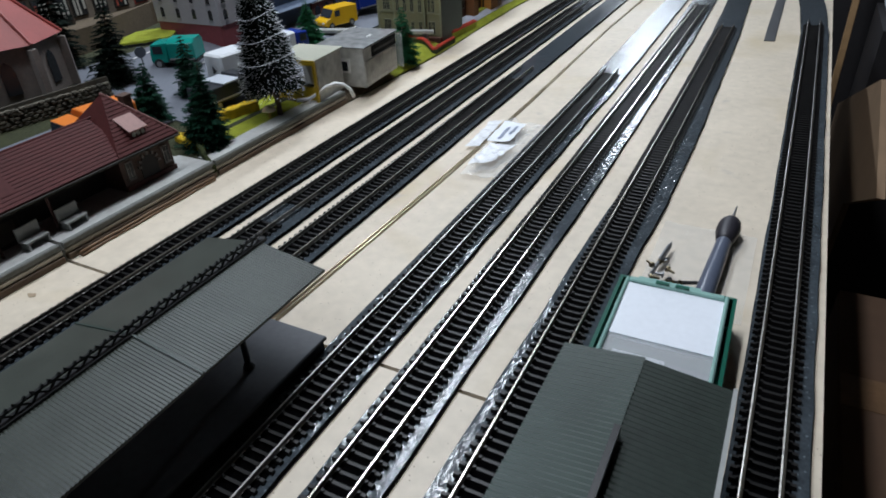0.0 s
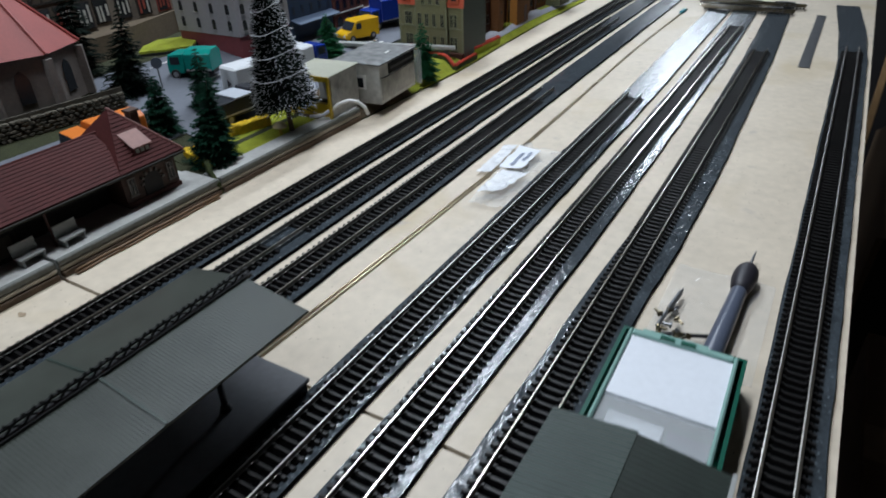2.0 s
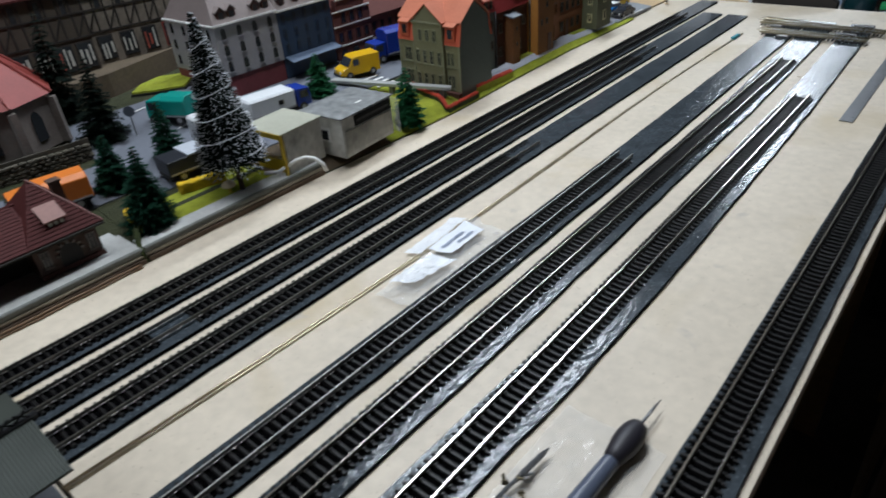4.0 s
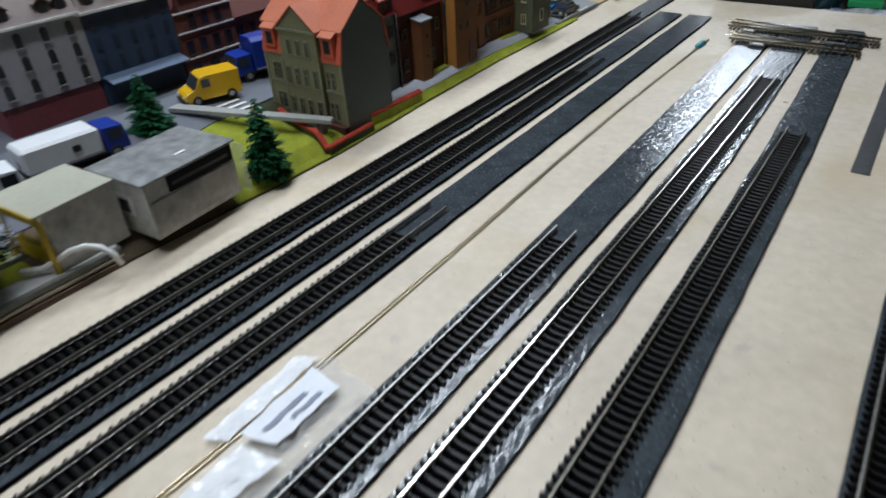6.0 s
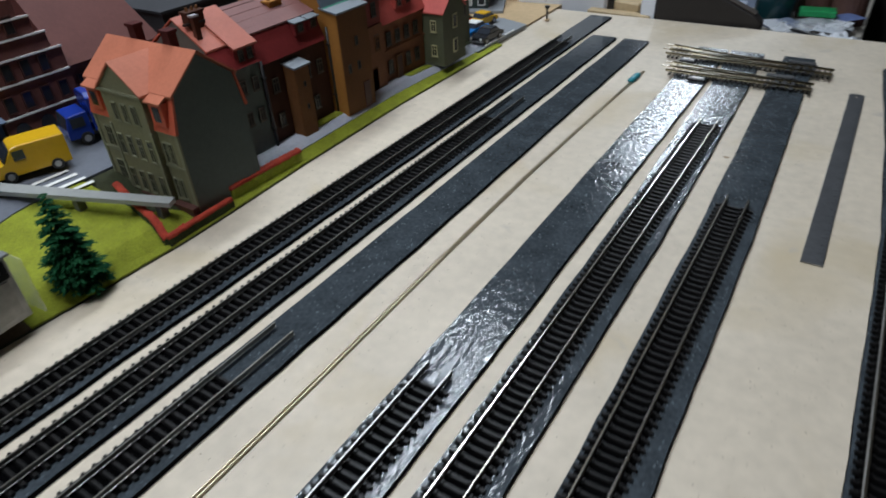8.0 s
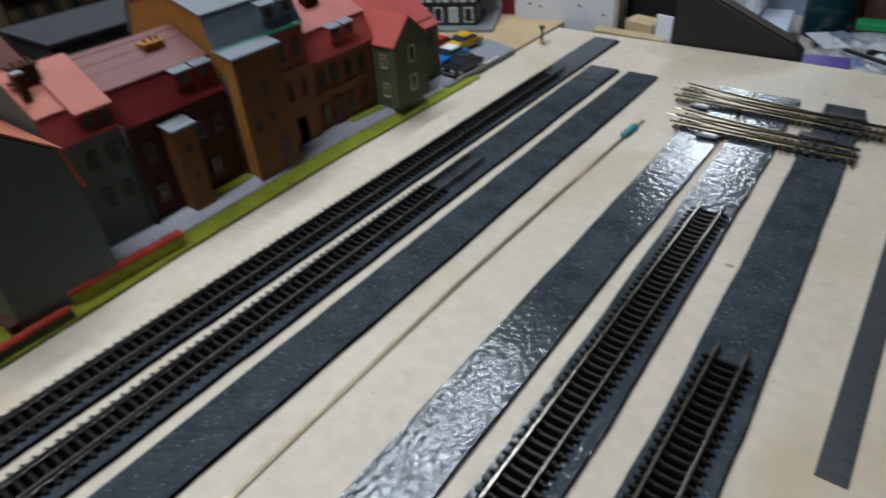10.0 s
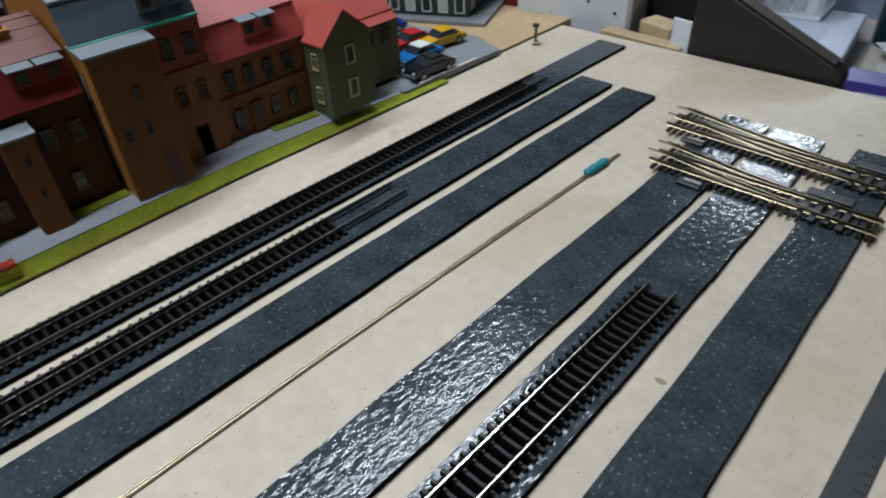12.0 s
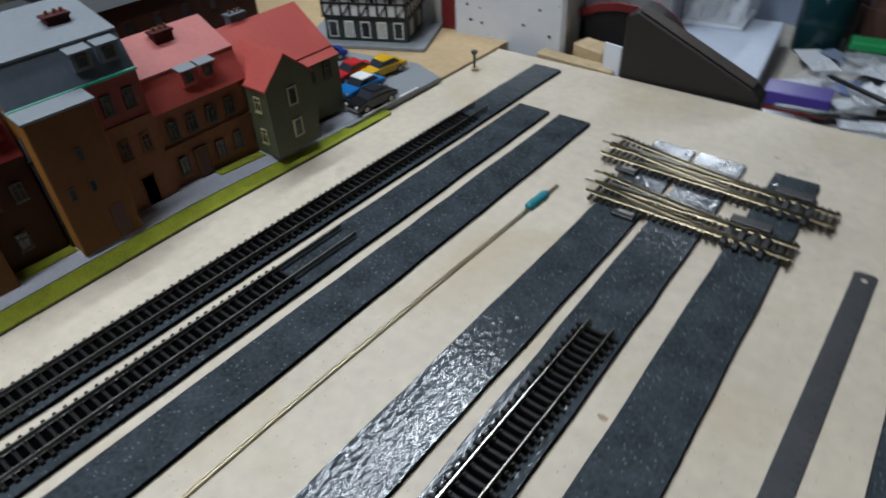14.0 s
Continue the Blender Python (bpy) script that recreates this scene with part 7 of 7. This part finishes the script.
def church():
    cx, cy, z0, R = -0.612, 0.326, 0.044, 0.0625
    ob = thing("church", "stone model church with arched windows and a red faceted roof", "model church", (cx, cy, z0), group="town houses")
    ang = [math.atan2(0.004, 0.063) + math.radians(45 * k) for k in range(8)]
    P = [(R * math.cos(a), R * math.sin(a)) for a in ang]
    e, apex = 0.050, 0.118
    bm = bmesh.new()
    prism(bm, P, "z", 0, e)
    part("apse_wall", bm, M["church_stone"], ob)
    bm = bmesh.new()
    top = bm.verts.new((0, 0, apex))
    Q = [bm.verts.new((x * 1.07, y * 1.07, e)) for x, y in P]
    for k in range(8):
        bm.faces.new((Q[k], Q[(k + 1) % 8], top))
    bm.faces.new(Q[::-1])
    part("apse_roof", bm, M["roof_church"], ob)
    for k in range(8):
        a = Vector((*P[k], 0))
        u = a.normalized()
        bm = bmesh.new()
        bx(bm, -0.003, 0.006, -0.0032, 0.0032, 0, e * .92, Matrix.Translation(a) @ Matrix.Rotation(math.atan2(u.y, u.x), 4, "Z"))
        part("buttress", bm, M["church_stone"], ob)
        tube_bm = bmesh.new()
        tube(tube_bm, [(P[k][0] * 1.08, P[k][1] * 1.08, e + .0008), (0, 0, apex + .001)], 0.0013, 6)
        part("ridge_tile", tube_bm, M["roof_church"], ob, "raised ridge tiles")
        b = Vector((*P[(k + 1) % 8], 0))
        c = (a + b) / 2
        n = c.normalized()
        m = Matrix.Translation(c + n * .0004) @ Matrix.Rotation(math.atan2(n.y, n.x), 4, "Z")
        bm = bmesh.new()
        prism(bm, [(-.0062, .010), (.0062, .010), (.0062, .030), (.0042, .036), (0, .0395), (-.0042, .036), (-.0062, .030)], "x", 0, .0008)
        bmesh.ops.transform(bm, matrix=m, verts=bm.verts[:])
        part("arched_window", bm, M["window"], ob, "dark arched window")
    bm = bmesh.new()
    bx(bm, -0.26, -0.03, -0.052, 0.052, 0, e)
    part("nave_wall", bm, M["church_stone"], ob)
    bm = bmesh.new()
    prism(bm, [(-0.057, e - .001), (0, apex), (0.057, e - .001)], "x", -0.262, -0.001)
    part("nave_roof", bm, M["roof_church"], ob)


church()
hip_station()


def rubble_wall():
    """Low wall of rough stones below the church lawn."""
    ob = thing("rubble_wall", "low wall of dark rubble stones below the church", "stone wall", (0, 0, 0))
    rng = random.Random(12)
    shapes = []
    for k in range(6):
        bm = bmesh.new()
        g = bmesh.ops.create_icosphere(bm, subdivisions=1, radius=1)
        for v in g["verts"]:
            v.co = Vector((max(-.75, min(.75, v.co.x)), max(-.8, min(.8, v.co.y)), max(-.7, min(.7, v.co.z)))) * rng.uniform(.85, 1.15)
        shapes.append(finish(bm, "stone", M["rubble"]))
    a, b = Vector((-0.545, 0.16)), Vector((-0.522, 0.378))
    for row in range(5):
        for i in range(36):
            t = (i + (row % 2) * .5 + rng.uniform(-.2, .2)) / 36
            p = a + (b - a) * t
            st = new("stone", shapes[rng.randrange(6)])
            st.parent = ob
            z = gh(p.x, p.y) + 0.0016 + row * 0.0034
            st.matrix_basis = Matrix.Translation((p.x, p.y, z)) @ Matrix.Rotation(rng.uniform(-.3, .3) + 1.45, 4, "Z") @ Matrix.Diagonal((0.0042 * rng.uniform(.8, 1.15), 0.0030, 0.0024 * rng.uniform(.85, 1.2), 1))
    bm = bmesh.new()
    prism(bm, [(a.x - .004, a.y), (b.x - .004, b.y), (b.x - .002, b.y), (a.x - .002, a.y)], "z", 0.02, 0.054)
    part("core", bm, M["rubble"], ob)


rubble_wall()
# ---- far end: timbered corner house and the cluttered table ----
M["roof_bluegrey"] = mat("blue_grey_roof", (0.12, 0.19, 0.22), 0.5, var=0.12, scale=300)
M["dark_green"] = mat("dark_green_shopfront", (0.02, 0.035, 0.03), 0.5, var=0.2)
M["foam"] = flecks(mat("white_foam_board", (0.66, 0.68, 0.72), 0.6, var=0.06, scale=80), (0.12, 0.12, 0.13), 46, 0.10)
M["table"] = mat("pale_table_top", (0.50, 0.46, 0.40), 0.5, var=0.12, scale=60)
M["tub"] = mat("blue_grey_tub", (0.24, 0.29, 0.40), 0.3, var=0.08)
M["pine"] = mat("raw_wood_block", (0.50, 0.38, 0.22), 0.65, var=0.2, scale=150)
M["purple"] = mat("purple_box", (0.06, 0.03, 0.28), 0.35, var=0.1)
M["green_bright"] = mat("bright_green_lid", (0.02, 0.30, 0.09), 0.35, var=0.1)
M["rust"] = mat("brown_card_ring", (0.12, 0.06, 0.045), 0.7, var=0.3)
M["card"] = mat("brown_cardboard", (0.11, 0.062, 0.036), 0.8, var=0.2, scale=40)
M["cream"] = mat("brown_wood_panel", (0.20, 0.13, 0.075), 0.6, var=0.15, scale=30)
M["wood_lath"] = mat("wooden_lath", (0.30, 0.18, 0.08), 0.6, var=0.25, scale=60)


def end_house():
    ob = thing("end_timbered_house", "half-timbered house with blue-grey roof on its own paved plate", "model house", (-0.5250, 1.2960, 0.0021), 24.6, group="town houses")
    W, D, g, e = 0.094, 0.062, 0.030, 0.058
    box_part("plate", (-0.030, W + 0.022, -0.014, D + 0.02, 0, 0.0042), M["paving_dark"], ob, "paved base plate", 0.0005)
    box_part("shop_wall", (0, W, 0, D, 0.0042, g), M["dark_green"], ob, "dark green shop storey")
    box_part("upper_wall", (-.0015, W + .0015, -.0015, D + .0015, g, e), M["white"], ob, "white plaster storey")
    bm = bmesh.new()
    n = 9
    for k in range(n + 1):
        x = W * k / n
        bx(bm, x - .0011, x + .0011, -.0028, -.0016, g, e)
    for k in range(7):
        y = D * k / 6
        bx(bm, W + .0016, W + .0028, y - .0011, y + .0011, g, e)
    for z in (g, (g + e) / 2, e - .002):
        bx(bm, -.0015, W + .0015, -.0030, -.0016, z, z + .0020)
        bx(bm, W + .0016, W + .0030, -.0015, D + .0015, z, z + .0020)
    for k in range(0, n, 2):
        x0, x1 = W * k / n, W * (k + 1) / n
        bx(bm, 0, math.hypot(x1 - x0, .014), -.0027, -.0017, -.0007, .0007, Matrix.Translation((x0, 0, g)) @ Matrix.Rotation(-math.atan2(.014, x1 - x0), 4, "Y"))
    part("timber_frame", bm, M["timber"], ob)
    for k in (1, 3, 5, 7):
        window_small(ob, (W * (k + .5) / n, -.0016, (g + e) / 2 + .002), .0062, .0085, "-y", "white")
    for k in range(5):
        x = W * (k + .5) / 5
        w = box_part("shop_window", (x - .0055, x + .0055, -.0010, -.0001, .008, g - .004), M["white"], ob, "white-framed shop window")
        box_part("pane", (x - .0042, x + .0042, -.0014, -.0011, .0095, g - .0055), M["shop_light" if k % 2 else "window"], w)
    for k in range(2):
        y = D * (k + .5) / 2
        box_part("side_window", (W + .0001, W + .0008, y - .006, y + .006, .009, g - .005), M["shop_light"], ob)
    bm = bmesh.new()
    prism(bm, [(-.007, e - .002), (D / 2, e + .040), (D + .007, e - .002), (D + .007, e - .004), (D / 2, e + .0375), (-.007, e - .004)], "x", -.004, W + .005)
    part("roof", bm, M["roof_bluegrey"], ob)
    bm = bmesh.new()
    prism(bm, [(0, e), (D / 2, e + .037), (D, e)], "x", 0, W + .0012)
    part("gable_wall", bm, M["timber_plaster"], ob)
    for x in (W * .28, W * .72):
        bm = bmesh.new()
        prism(bm, [(x - .012, e - .001), (x + .012, e - .001), (x, e + .020)], "y", -.0026, D * .4)
        c = part("cross_gable", bm, M["timber_plaster"], ob)
        for s in (-1, 1):
            bm = bmesh.new()
            prism(bm, [(x + s * .0145, e - .002), (x, e + .0205), (x, e + .0222), (x + s * .0145, e - .0003)], "y", -.006, D * .44)
            part("cross_roof", bm, M["roof_bluegrey"], c)


end_house()


def slab_thing(name, label, category, dims, material, loc=(0, 0, 0), rz=0.0, bevel=0.001, pname="body", group=""):
    ob = thing(name, label, category, loc, rz, group=group)
    box_part(pname, dims, M[material], ob, bevel=bevel)
    return ob


def far_table():
    t = thing("work_table", "pale cluttered work table beyond the layout", "table", (-0.5, 1.90, -0.80))
    box_part("tabletop", (-0.9, 0.520, -0.505, 0.50, 0.645, 0.670), M["table"], t, bevel=0.002)
    for x in (-0.85, 0.47):
        for y in (-0.46, 0.45):
            box_part("leg", (x - .025, x + .025, y - .025, y + .025, 0, 0.645), M["wood_lath"], t)
    z = -0.1300
    # white foam boards
    o = thing("foam_block", "white foam block with scattered pin holes", "foam block", (-0.3590, 1.4060, z), 7.5)
    bm = bmesh.new()
    bx(bm, -0.066, 0.066, 0, 0.060, 0, 0.194)
    part("block", bm, M["foam"], o, bevel=0.004)
    for x, zz in ((-0.048, .166), (-0.030, .148), (-0.012, .176), (0.020, .152), (0.038, .170), (0.050, .144), (-0.044, .150), (0.0, .184), (0.046, .184)):
        bm = bmesh.new()
        cyl(bm, (x, -0.0008, zz), (x, 0.0006, zz), 0.0016, n=8)
        part("pin_hole", bm, M["black"], o)
    slab_thing("foam_block", "white foam block leaning behind the houses", "foam block", (-0.045, 0.035, 0, 0.035, 0, 0.200), "foam", (-0.480, 1.400, z), 7, 0.004)
    slab_thing("red_box", "red card box between foam blocks", "box", (-0.010, 0.010, 0, 0.03, 0, 0.185), "roof_red", (-0.4360, 1.404, z), 12)
    slab_thing("wood_offcut", "raw wood offcut at the end of the board", "wood block", (-0.020, 0.020, -0.012, 0.012, 0, 0.142), "pine", (-0.262, 1.424, z), -14, 0.002)
    slab_thing("wood_offcut", "thin raw wood strip at the board's end", "wood block", (-0.045, 0.045, -0.008, 0.008, 0, 0.131), "pine", (-0.270, 1.4025, z), -4, 0.001)
    slab_thing("white_card", "small white card standing beside the dark wedge", "card", (-0.010, 0.010, -0.001, 0.001, 0, 0.156), "paper", (-0.2300, 1.3985, z), -10, 0.0003)
    # dark wedge
    w = thing("dark_wedge", "dark brown wedge-shaped board standing at the end", "wedge", (-0.1490, 1.3920, z), 1.5)
    bm = bmesh.new()
    prism(bm, [(-0.068, 0), (0.060, 0), (0.062, 0.136), (0.054, 0.143), (-0.058, 0.193), (-0.068, 0.188)], "y", 0.0, 0.020)
    part("body", bm, M["wedge_brown"], w, bevel=0.0015)
    bm = bmesh.new()
    prism(bm, [(-0.057, 0.1938), (0.053, 0.1447), (0.053, 0.1457), (-0.057, 0.1948)], "y", 0.002, 0.018)
    part("edge_strip", bm, M["wedge_edge"], w, "lighter brown strip along the sloping top")
    # cable reel with a red rim
    o = thing("cable_reel", "black cable reel with a red rim beside the foam", "cable reel", (-0.262, 1.470, z), 14)
    bm = bmesh.new()
    cyl(bm, (0, 0, 0.086), (0, 0.030, 0.086), 0.086, n=28)
    part("drum", bm, M["black_card"], o)
    for y0 in (-0.004, 0.0302):
        bm = bmesh.new()
        rings = [[bm.verts.new((r * math.cos(k * math.tau / 28), y, 0.086 + r * math.sin(k * math.tau / 28))) for k in range(28)] for r, y in ((0.086, y0), (0.086, y0 + .0038), (0.078, y0 + .0038), (0.078, y0))]
        for a, b in zip(rings, rings[1:] + rings[:1]):
            for k in range(28):
                bm.faces.new((a[k], a[(k + 1) % 28], b[(k + 1) % 28], b[k]))
        part("rim", bm, M["roof_red"], o, "red plastic rim")
    # tubs and clear boxes behind
    for (x, y, sx, sy, h, lab) in ((-0.350, 1.62, .050, .050, .130, "lavender-grey plastic storage tub on the table"), (-0.200, 2.08, .110, .070, .170, "pale plastic storage tub at the back of the table")):
        o = thing("plastic_tub", lab, "plastic tub", (x, y, z), group="tubs")
        bm = bmesh.new()
        q = [(-1, -1), (1, -1), (1, 1), (-1, 1)]
        loops = [[bm.verts.new((a * (sx - i), b * (sy - i), zz)) for a, b in q] for i, zz in ((.004, 0), (0, h), (.003, h), (.007, .003))]
        for r, w2 in zip(loops, loops[1:]):
            for k in range(4):
                bm.faces.new((r[k], r[(k + 1) % 4], w2[(k + 1) % 4], w2[k]))
        bm.faces.new(loops[0][::-1])
        bm.faces.new(loops[-1])
        part("body", bm, M["tub"], o)
        bm = bmesh.new()
        for d in ((-sx - .004, -sx, -sy - .004, sy + .004), (sx, sx + .004, -sy - .004, sy + .004), (-sx, sx, -sy - .004, -sy), (-sx, sx, sy, sy + .004)):
            bx(bm, *d, h - .008, h)
        part("rim", bm, M["tub"], o)
    o = thing("flat_carton", "flat pale blue-white carton lying behind the wedge", "carton", (-0.262, 1.775, z), 8)
    box_part("tray", (-0.092, 0.092, -0.110, 0.110, 0, 0.030), M["paper"], o, bevel=0.002)
    box_part("lid", (-0.094, 0.094, -0.112, 0.112, 0.0302, 0.040), M["paper_blue"], o, "pale blue lid", 0.0015)
    o = thing("display_case", "clear plastic display case on the flat carton", "display case", (-0.283, 1.865, z + 0.0402), 5)
    box_part("base", (-0.055, 0.055, -0.045, 0.045, 0, 0.006), M["paper"], o, "white base plate", 0.001)
    for x0, x1, y0, y1 in ((-0.055, 0.055, -0.0450, -0.0438), (-0.055, 0.055, 0.0438, 0.0450), (-0.0550, -0.0538, -0.0437, 0.0437), (0.0538, 0.0550, -0.0437, 0.0437)):
        box_part("side_pane", (x0, x1, y0, y1, 0.0061, 0.070), M["film"], o, "clear pane")
    box_part("top_pane", (-0.055, 0.055, -0.045, 0.045, 0.0701, 0.0713), M["film"], o, "clear pane")
    for k in range(5):
        box_part("contents", (-0.045 + 0.019 * k, -0.032 + 0.019 * k, -0.03, 0.03, 0.0061, 0.018 + 0.007 * (k % 3)), M[("wall_grey", "paper", "leaf_grey")[k % 3]], o, "pale small goods")
    # loose papers and leaflets
    rng = random.Random(21)
    tones = ("paper", "leaf_grey", "paper", "tub", "paper", "darkgrey", "leaf_blue", "paper")
    for k in range(26):
        x, y = rng.uniform(-0.125, -0.010), rng.uniform(1.54, 1.90)
        a, b = rng.uniform(.018, .045), rng.uniform(.012, .030)
        slab_thing("leaflet", "loose printed leaflet lying on the table", "leaflet", (-a, a, -b, b, 0, .0008), tones[k % 8], (x, y, z + 0.0002 + k * 0.0011), rng.uniform(0, 180), 0.0002, group="leaflets")
    for k, (x, y, a, h) in enumerate(((-0.055, 1.665, 0.040, 0.020), (-0.020, 1.720, 0.036, 0.026), (-0.085, 1.745, 0.045, 0.030), (-0.010, 1.600, 0.030, 0.014), (-0.060, 1.575, 0.034, 0.012), (-0.040, 1.800, 0.040, 0.030))):
        h *= 0.5
        o = thing("crumpled_bag", "crumpled milky plastic bag among the papers", "plastic bag", (x, y, z + 0.0300), k * 37, group="crumpled bags")
        part("film", crumpled([(-a, -a * .7), (a, -a * .6), (a * .9, a * .7), (-a * 1.1, a * .6)], 16, 14, 0.0, h, 70, 20 + k), M["milky" if k == 1 else "film"], o)
    for x, y, a, m in ((-0.030, 1.610, 24, "black"), (-0.070, 1.600, 8, "steel"), (-0.045, 1.690, -32, "black")):
        o = thing("pen", "slim dark pen lying on the papers", "pen", (x, y, z + 0.046), a, group="pens")
        bm = bmesh.new()
        lathe(bm, (-0.045, 0, 0), (0.045, 0, 0), [(0, 0.0010), (0.006, 0.0030), (0.080, 0.0032), (0.090, 0.0026)], 10)
        part("barrel", bm, M[m], o, smooth=True)
    o = thing("purple_box", "flat purple box with a red edge on the papers", "box", (-0.098, 1.640, z + 0.0290), 6)
    box_part("lid", (-0.036, 0.036, -0.020, 0.020, 0.006, 0.022), M["purple"], o, bevel=0.001)
    box_part("tray", (-0.037, 0.037, -0.021, 0.021, 0, 0.0058), M["roof_red"], o, "red lower tray")
    slab_thing("green_tray", "bright green plastic lid among papers", "lid", (-0.030, 0.030, -0.016, 0.016, 0, 0.012), "green_bright", (-0.060, 1.880, z + 0.029), 6, 0.002)
    for x, y, r, h in ((-0.075, 1.990, .034, .060), (-0.015, 1.960, .030, .050)):
        o = thing("card_ring", "brown round cardboard tub", "tub", (x, y, z), group="round tubs")
        bm = bmesh.new()
        lathe(bm, (0, 0, 0), (0, 0, h), [(0, r), (h, r), (h, r * .88), (h * .3, r * .86)], 20)
        part("ring", bm, M["rust"], o, smooth=False)
    o = thing("teal_jar", "dark teal jar with a yellow lid", "jar", (-0.135, 1.920, z), 0)
    bm = bmesh.new()
    lathe(bm, (0, 0, 0), (0, 0, 0.10), [(0, 0.036), (0.004, 0.038), (0.084, 0.038), (0.094, 0.030)], 20)
    part("glass", bm, M["jar_teal"], o, "dark teal glass", True)
    bm = bmesh.new()
    lathe(bm, (0, 0, 0.0942), (0, 0, 0.112), [(0, 0.033), (0.016, 0.033), (0.018, 0.030)], 20)
    part("lid", bm, M["yellow_paint"], o, "yellow lid")
    slab_thing("wooden_bar", "yellowish wooden bar lying across the back", "bar", (-0.13, 0.13, -0.006, 0.006, 0, 0.012), "wood_lath", (-0.170, 2.13, z + 0.1702), -3, 0.002)
    # dark furniture behind
    slab_thing("dark_cabinet", "dark cabinet at the back of the room", "cabinet", (-0.5, 0.5, 0, 0.4, 0, 1.0), "black_card", (-0.10, 2.45, -0.80), 0, 0.004)
    slab_thing("dark_cabinet", "black upright cabinet beside the table", "cabinet", (0, 0.5, 0, 0.5, 0, 1.05), "black_card", (0.075, 1.75, -0.80), 0, 0.004)
    slab_thing("pale_crate", "pale storage crate at the back of the table", "crate", (-0.12, 0.12, 0, 0.12, 0, 0.270), "wall_grey", (-0.43, 1.76, z), 5, 0.004)


M["paper_blue"] = mat("pale_blue_card", (0.56, 0.62, 0.74), 0.5, var=0.08, scale=60)
M["leaf_blue"] = mat("blue_printed_paper", (0.16, 0.22, 0.45), 0.4, var=0.5, scale=160, bump=0.1)
M["jar_teal"] = mat("dark_teal_glass", (0.006, 0.03, 0.035), 0.12, var=0.1, bump=0)
M["wedge_edge"] = mat("lighter_brown_edge", (0.050, 0.038, 0.031), 0.6, var=0.3, scale=120)
M["wedge_brown"] = mat("dark_brown_wedge_paint", (0.014, 0.011, 0.010), 0.55, var=0.25, scale=80)
M["black_card"] = mat("matt_black_card", (0.016, 0.014, 0.015), 0.6, var=0.25, scale=80)
far_table()


def carton(loc, rz, w, d, h):
    """Closed carton: body, two top flaps and a strip of tape."""
    o = thing("cardboard_box", "brown cardboard box standing on the floor", "box", loc, rz, group="cartons")
    box_part("body", (0, w, 0, d, 0, h), M["card"], o, bevel=0.002)
    for a, b in ((0.001, d / 2 - .001), (d / 2 + .001, d - .001)):
        box_part("flap", (0.001, w - .001, a, b, h + .0003, h + .0040), M["card"], o, bevel=0.0008)
    box_part("tape", (0.001, w - .001, d / 2 - .022, d / 2 + .022, h + .0043, h + .0047), M["cable"], o, "brown packing tape")


def right_side():
    """What stands on the floor beside the layout."""
    o = thing("leaning_panel", "brown wooden panel leaning beside the layout", "panel", (0.17, 0, -0.80))
    bm = bmesh.new()
    prism(bm, [(1.50, 0.0), (1.42, 0.56), (0.93, 0.755), (0.70, 0.70), (0.92, 0.585), (1.10, 0.0)], "x", 0, 0.008)
    part("panel", bm, M["cream"], o)
    o = thing("wooden_lath", "upright wooden lath beside the layout", "lath", (0.165, 1.47, -0.80), 0)
    bm = bmesh.new()
    bx(bm, -0.006, 0.006, -0.014, 0.014, 0, 0.90, Matrix.Rotation(-0.20, 4, "X"))
    part("lath", bm, M["wood_lath"], o, bevel=0.001)
    carton((0.165, 0.36, -0.80), 0, 0.35, 0.34, 0.58)
    carton((0.18, -0.05, -0.80), -4, 0.40, 0.36, 0.46)
    o = thing("white_cloth", "folded white cloth on a dark stool", "cloth", (0.30, 1.46, -0.80))
    box_part("stool", (-0.10, 0.12, -0.12, 0.12, 0, 0.72), M["black_card"], o)
    box_part("fold", (-0.09, 0.11, -0.10, 0.10, 0.7202, 0.750), M["paper"], o, bevel=0.006)
    f = thing("layout_frame", "dark wooden frame carrying the layout", "frame", (0, 0, -0.80))
    for x in (-1.2, 0.06):
        for y in (-0.5, 0.45, 1.30):
            box_part("leg", (x - .02, x + .02, y - .02, y + .02, 0, 0.74), M["wood_lath"], f)
    for x in (-1.2, -0.34, 0.06):
        box_part("beam", (x - .015, x + .015, -0.72, 1.36, 0.74, 0.7815), M["wood_lath"], f)


right_side()
all_tracks()
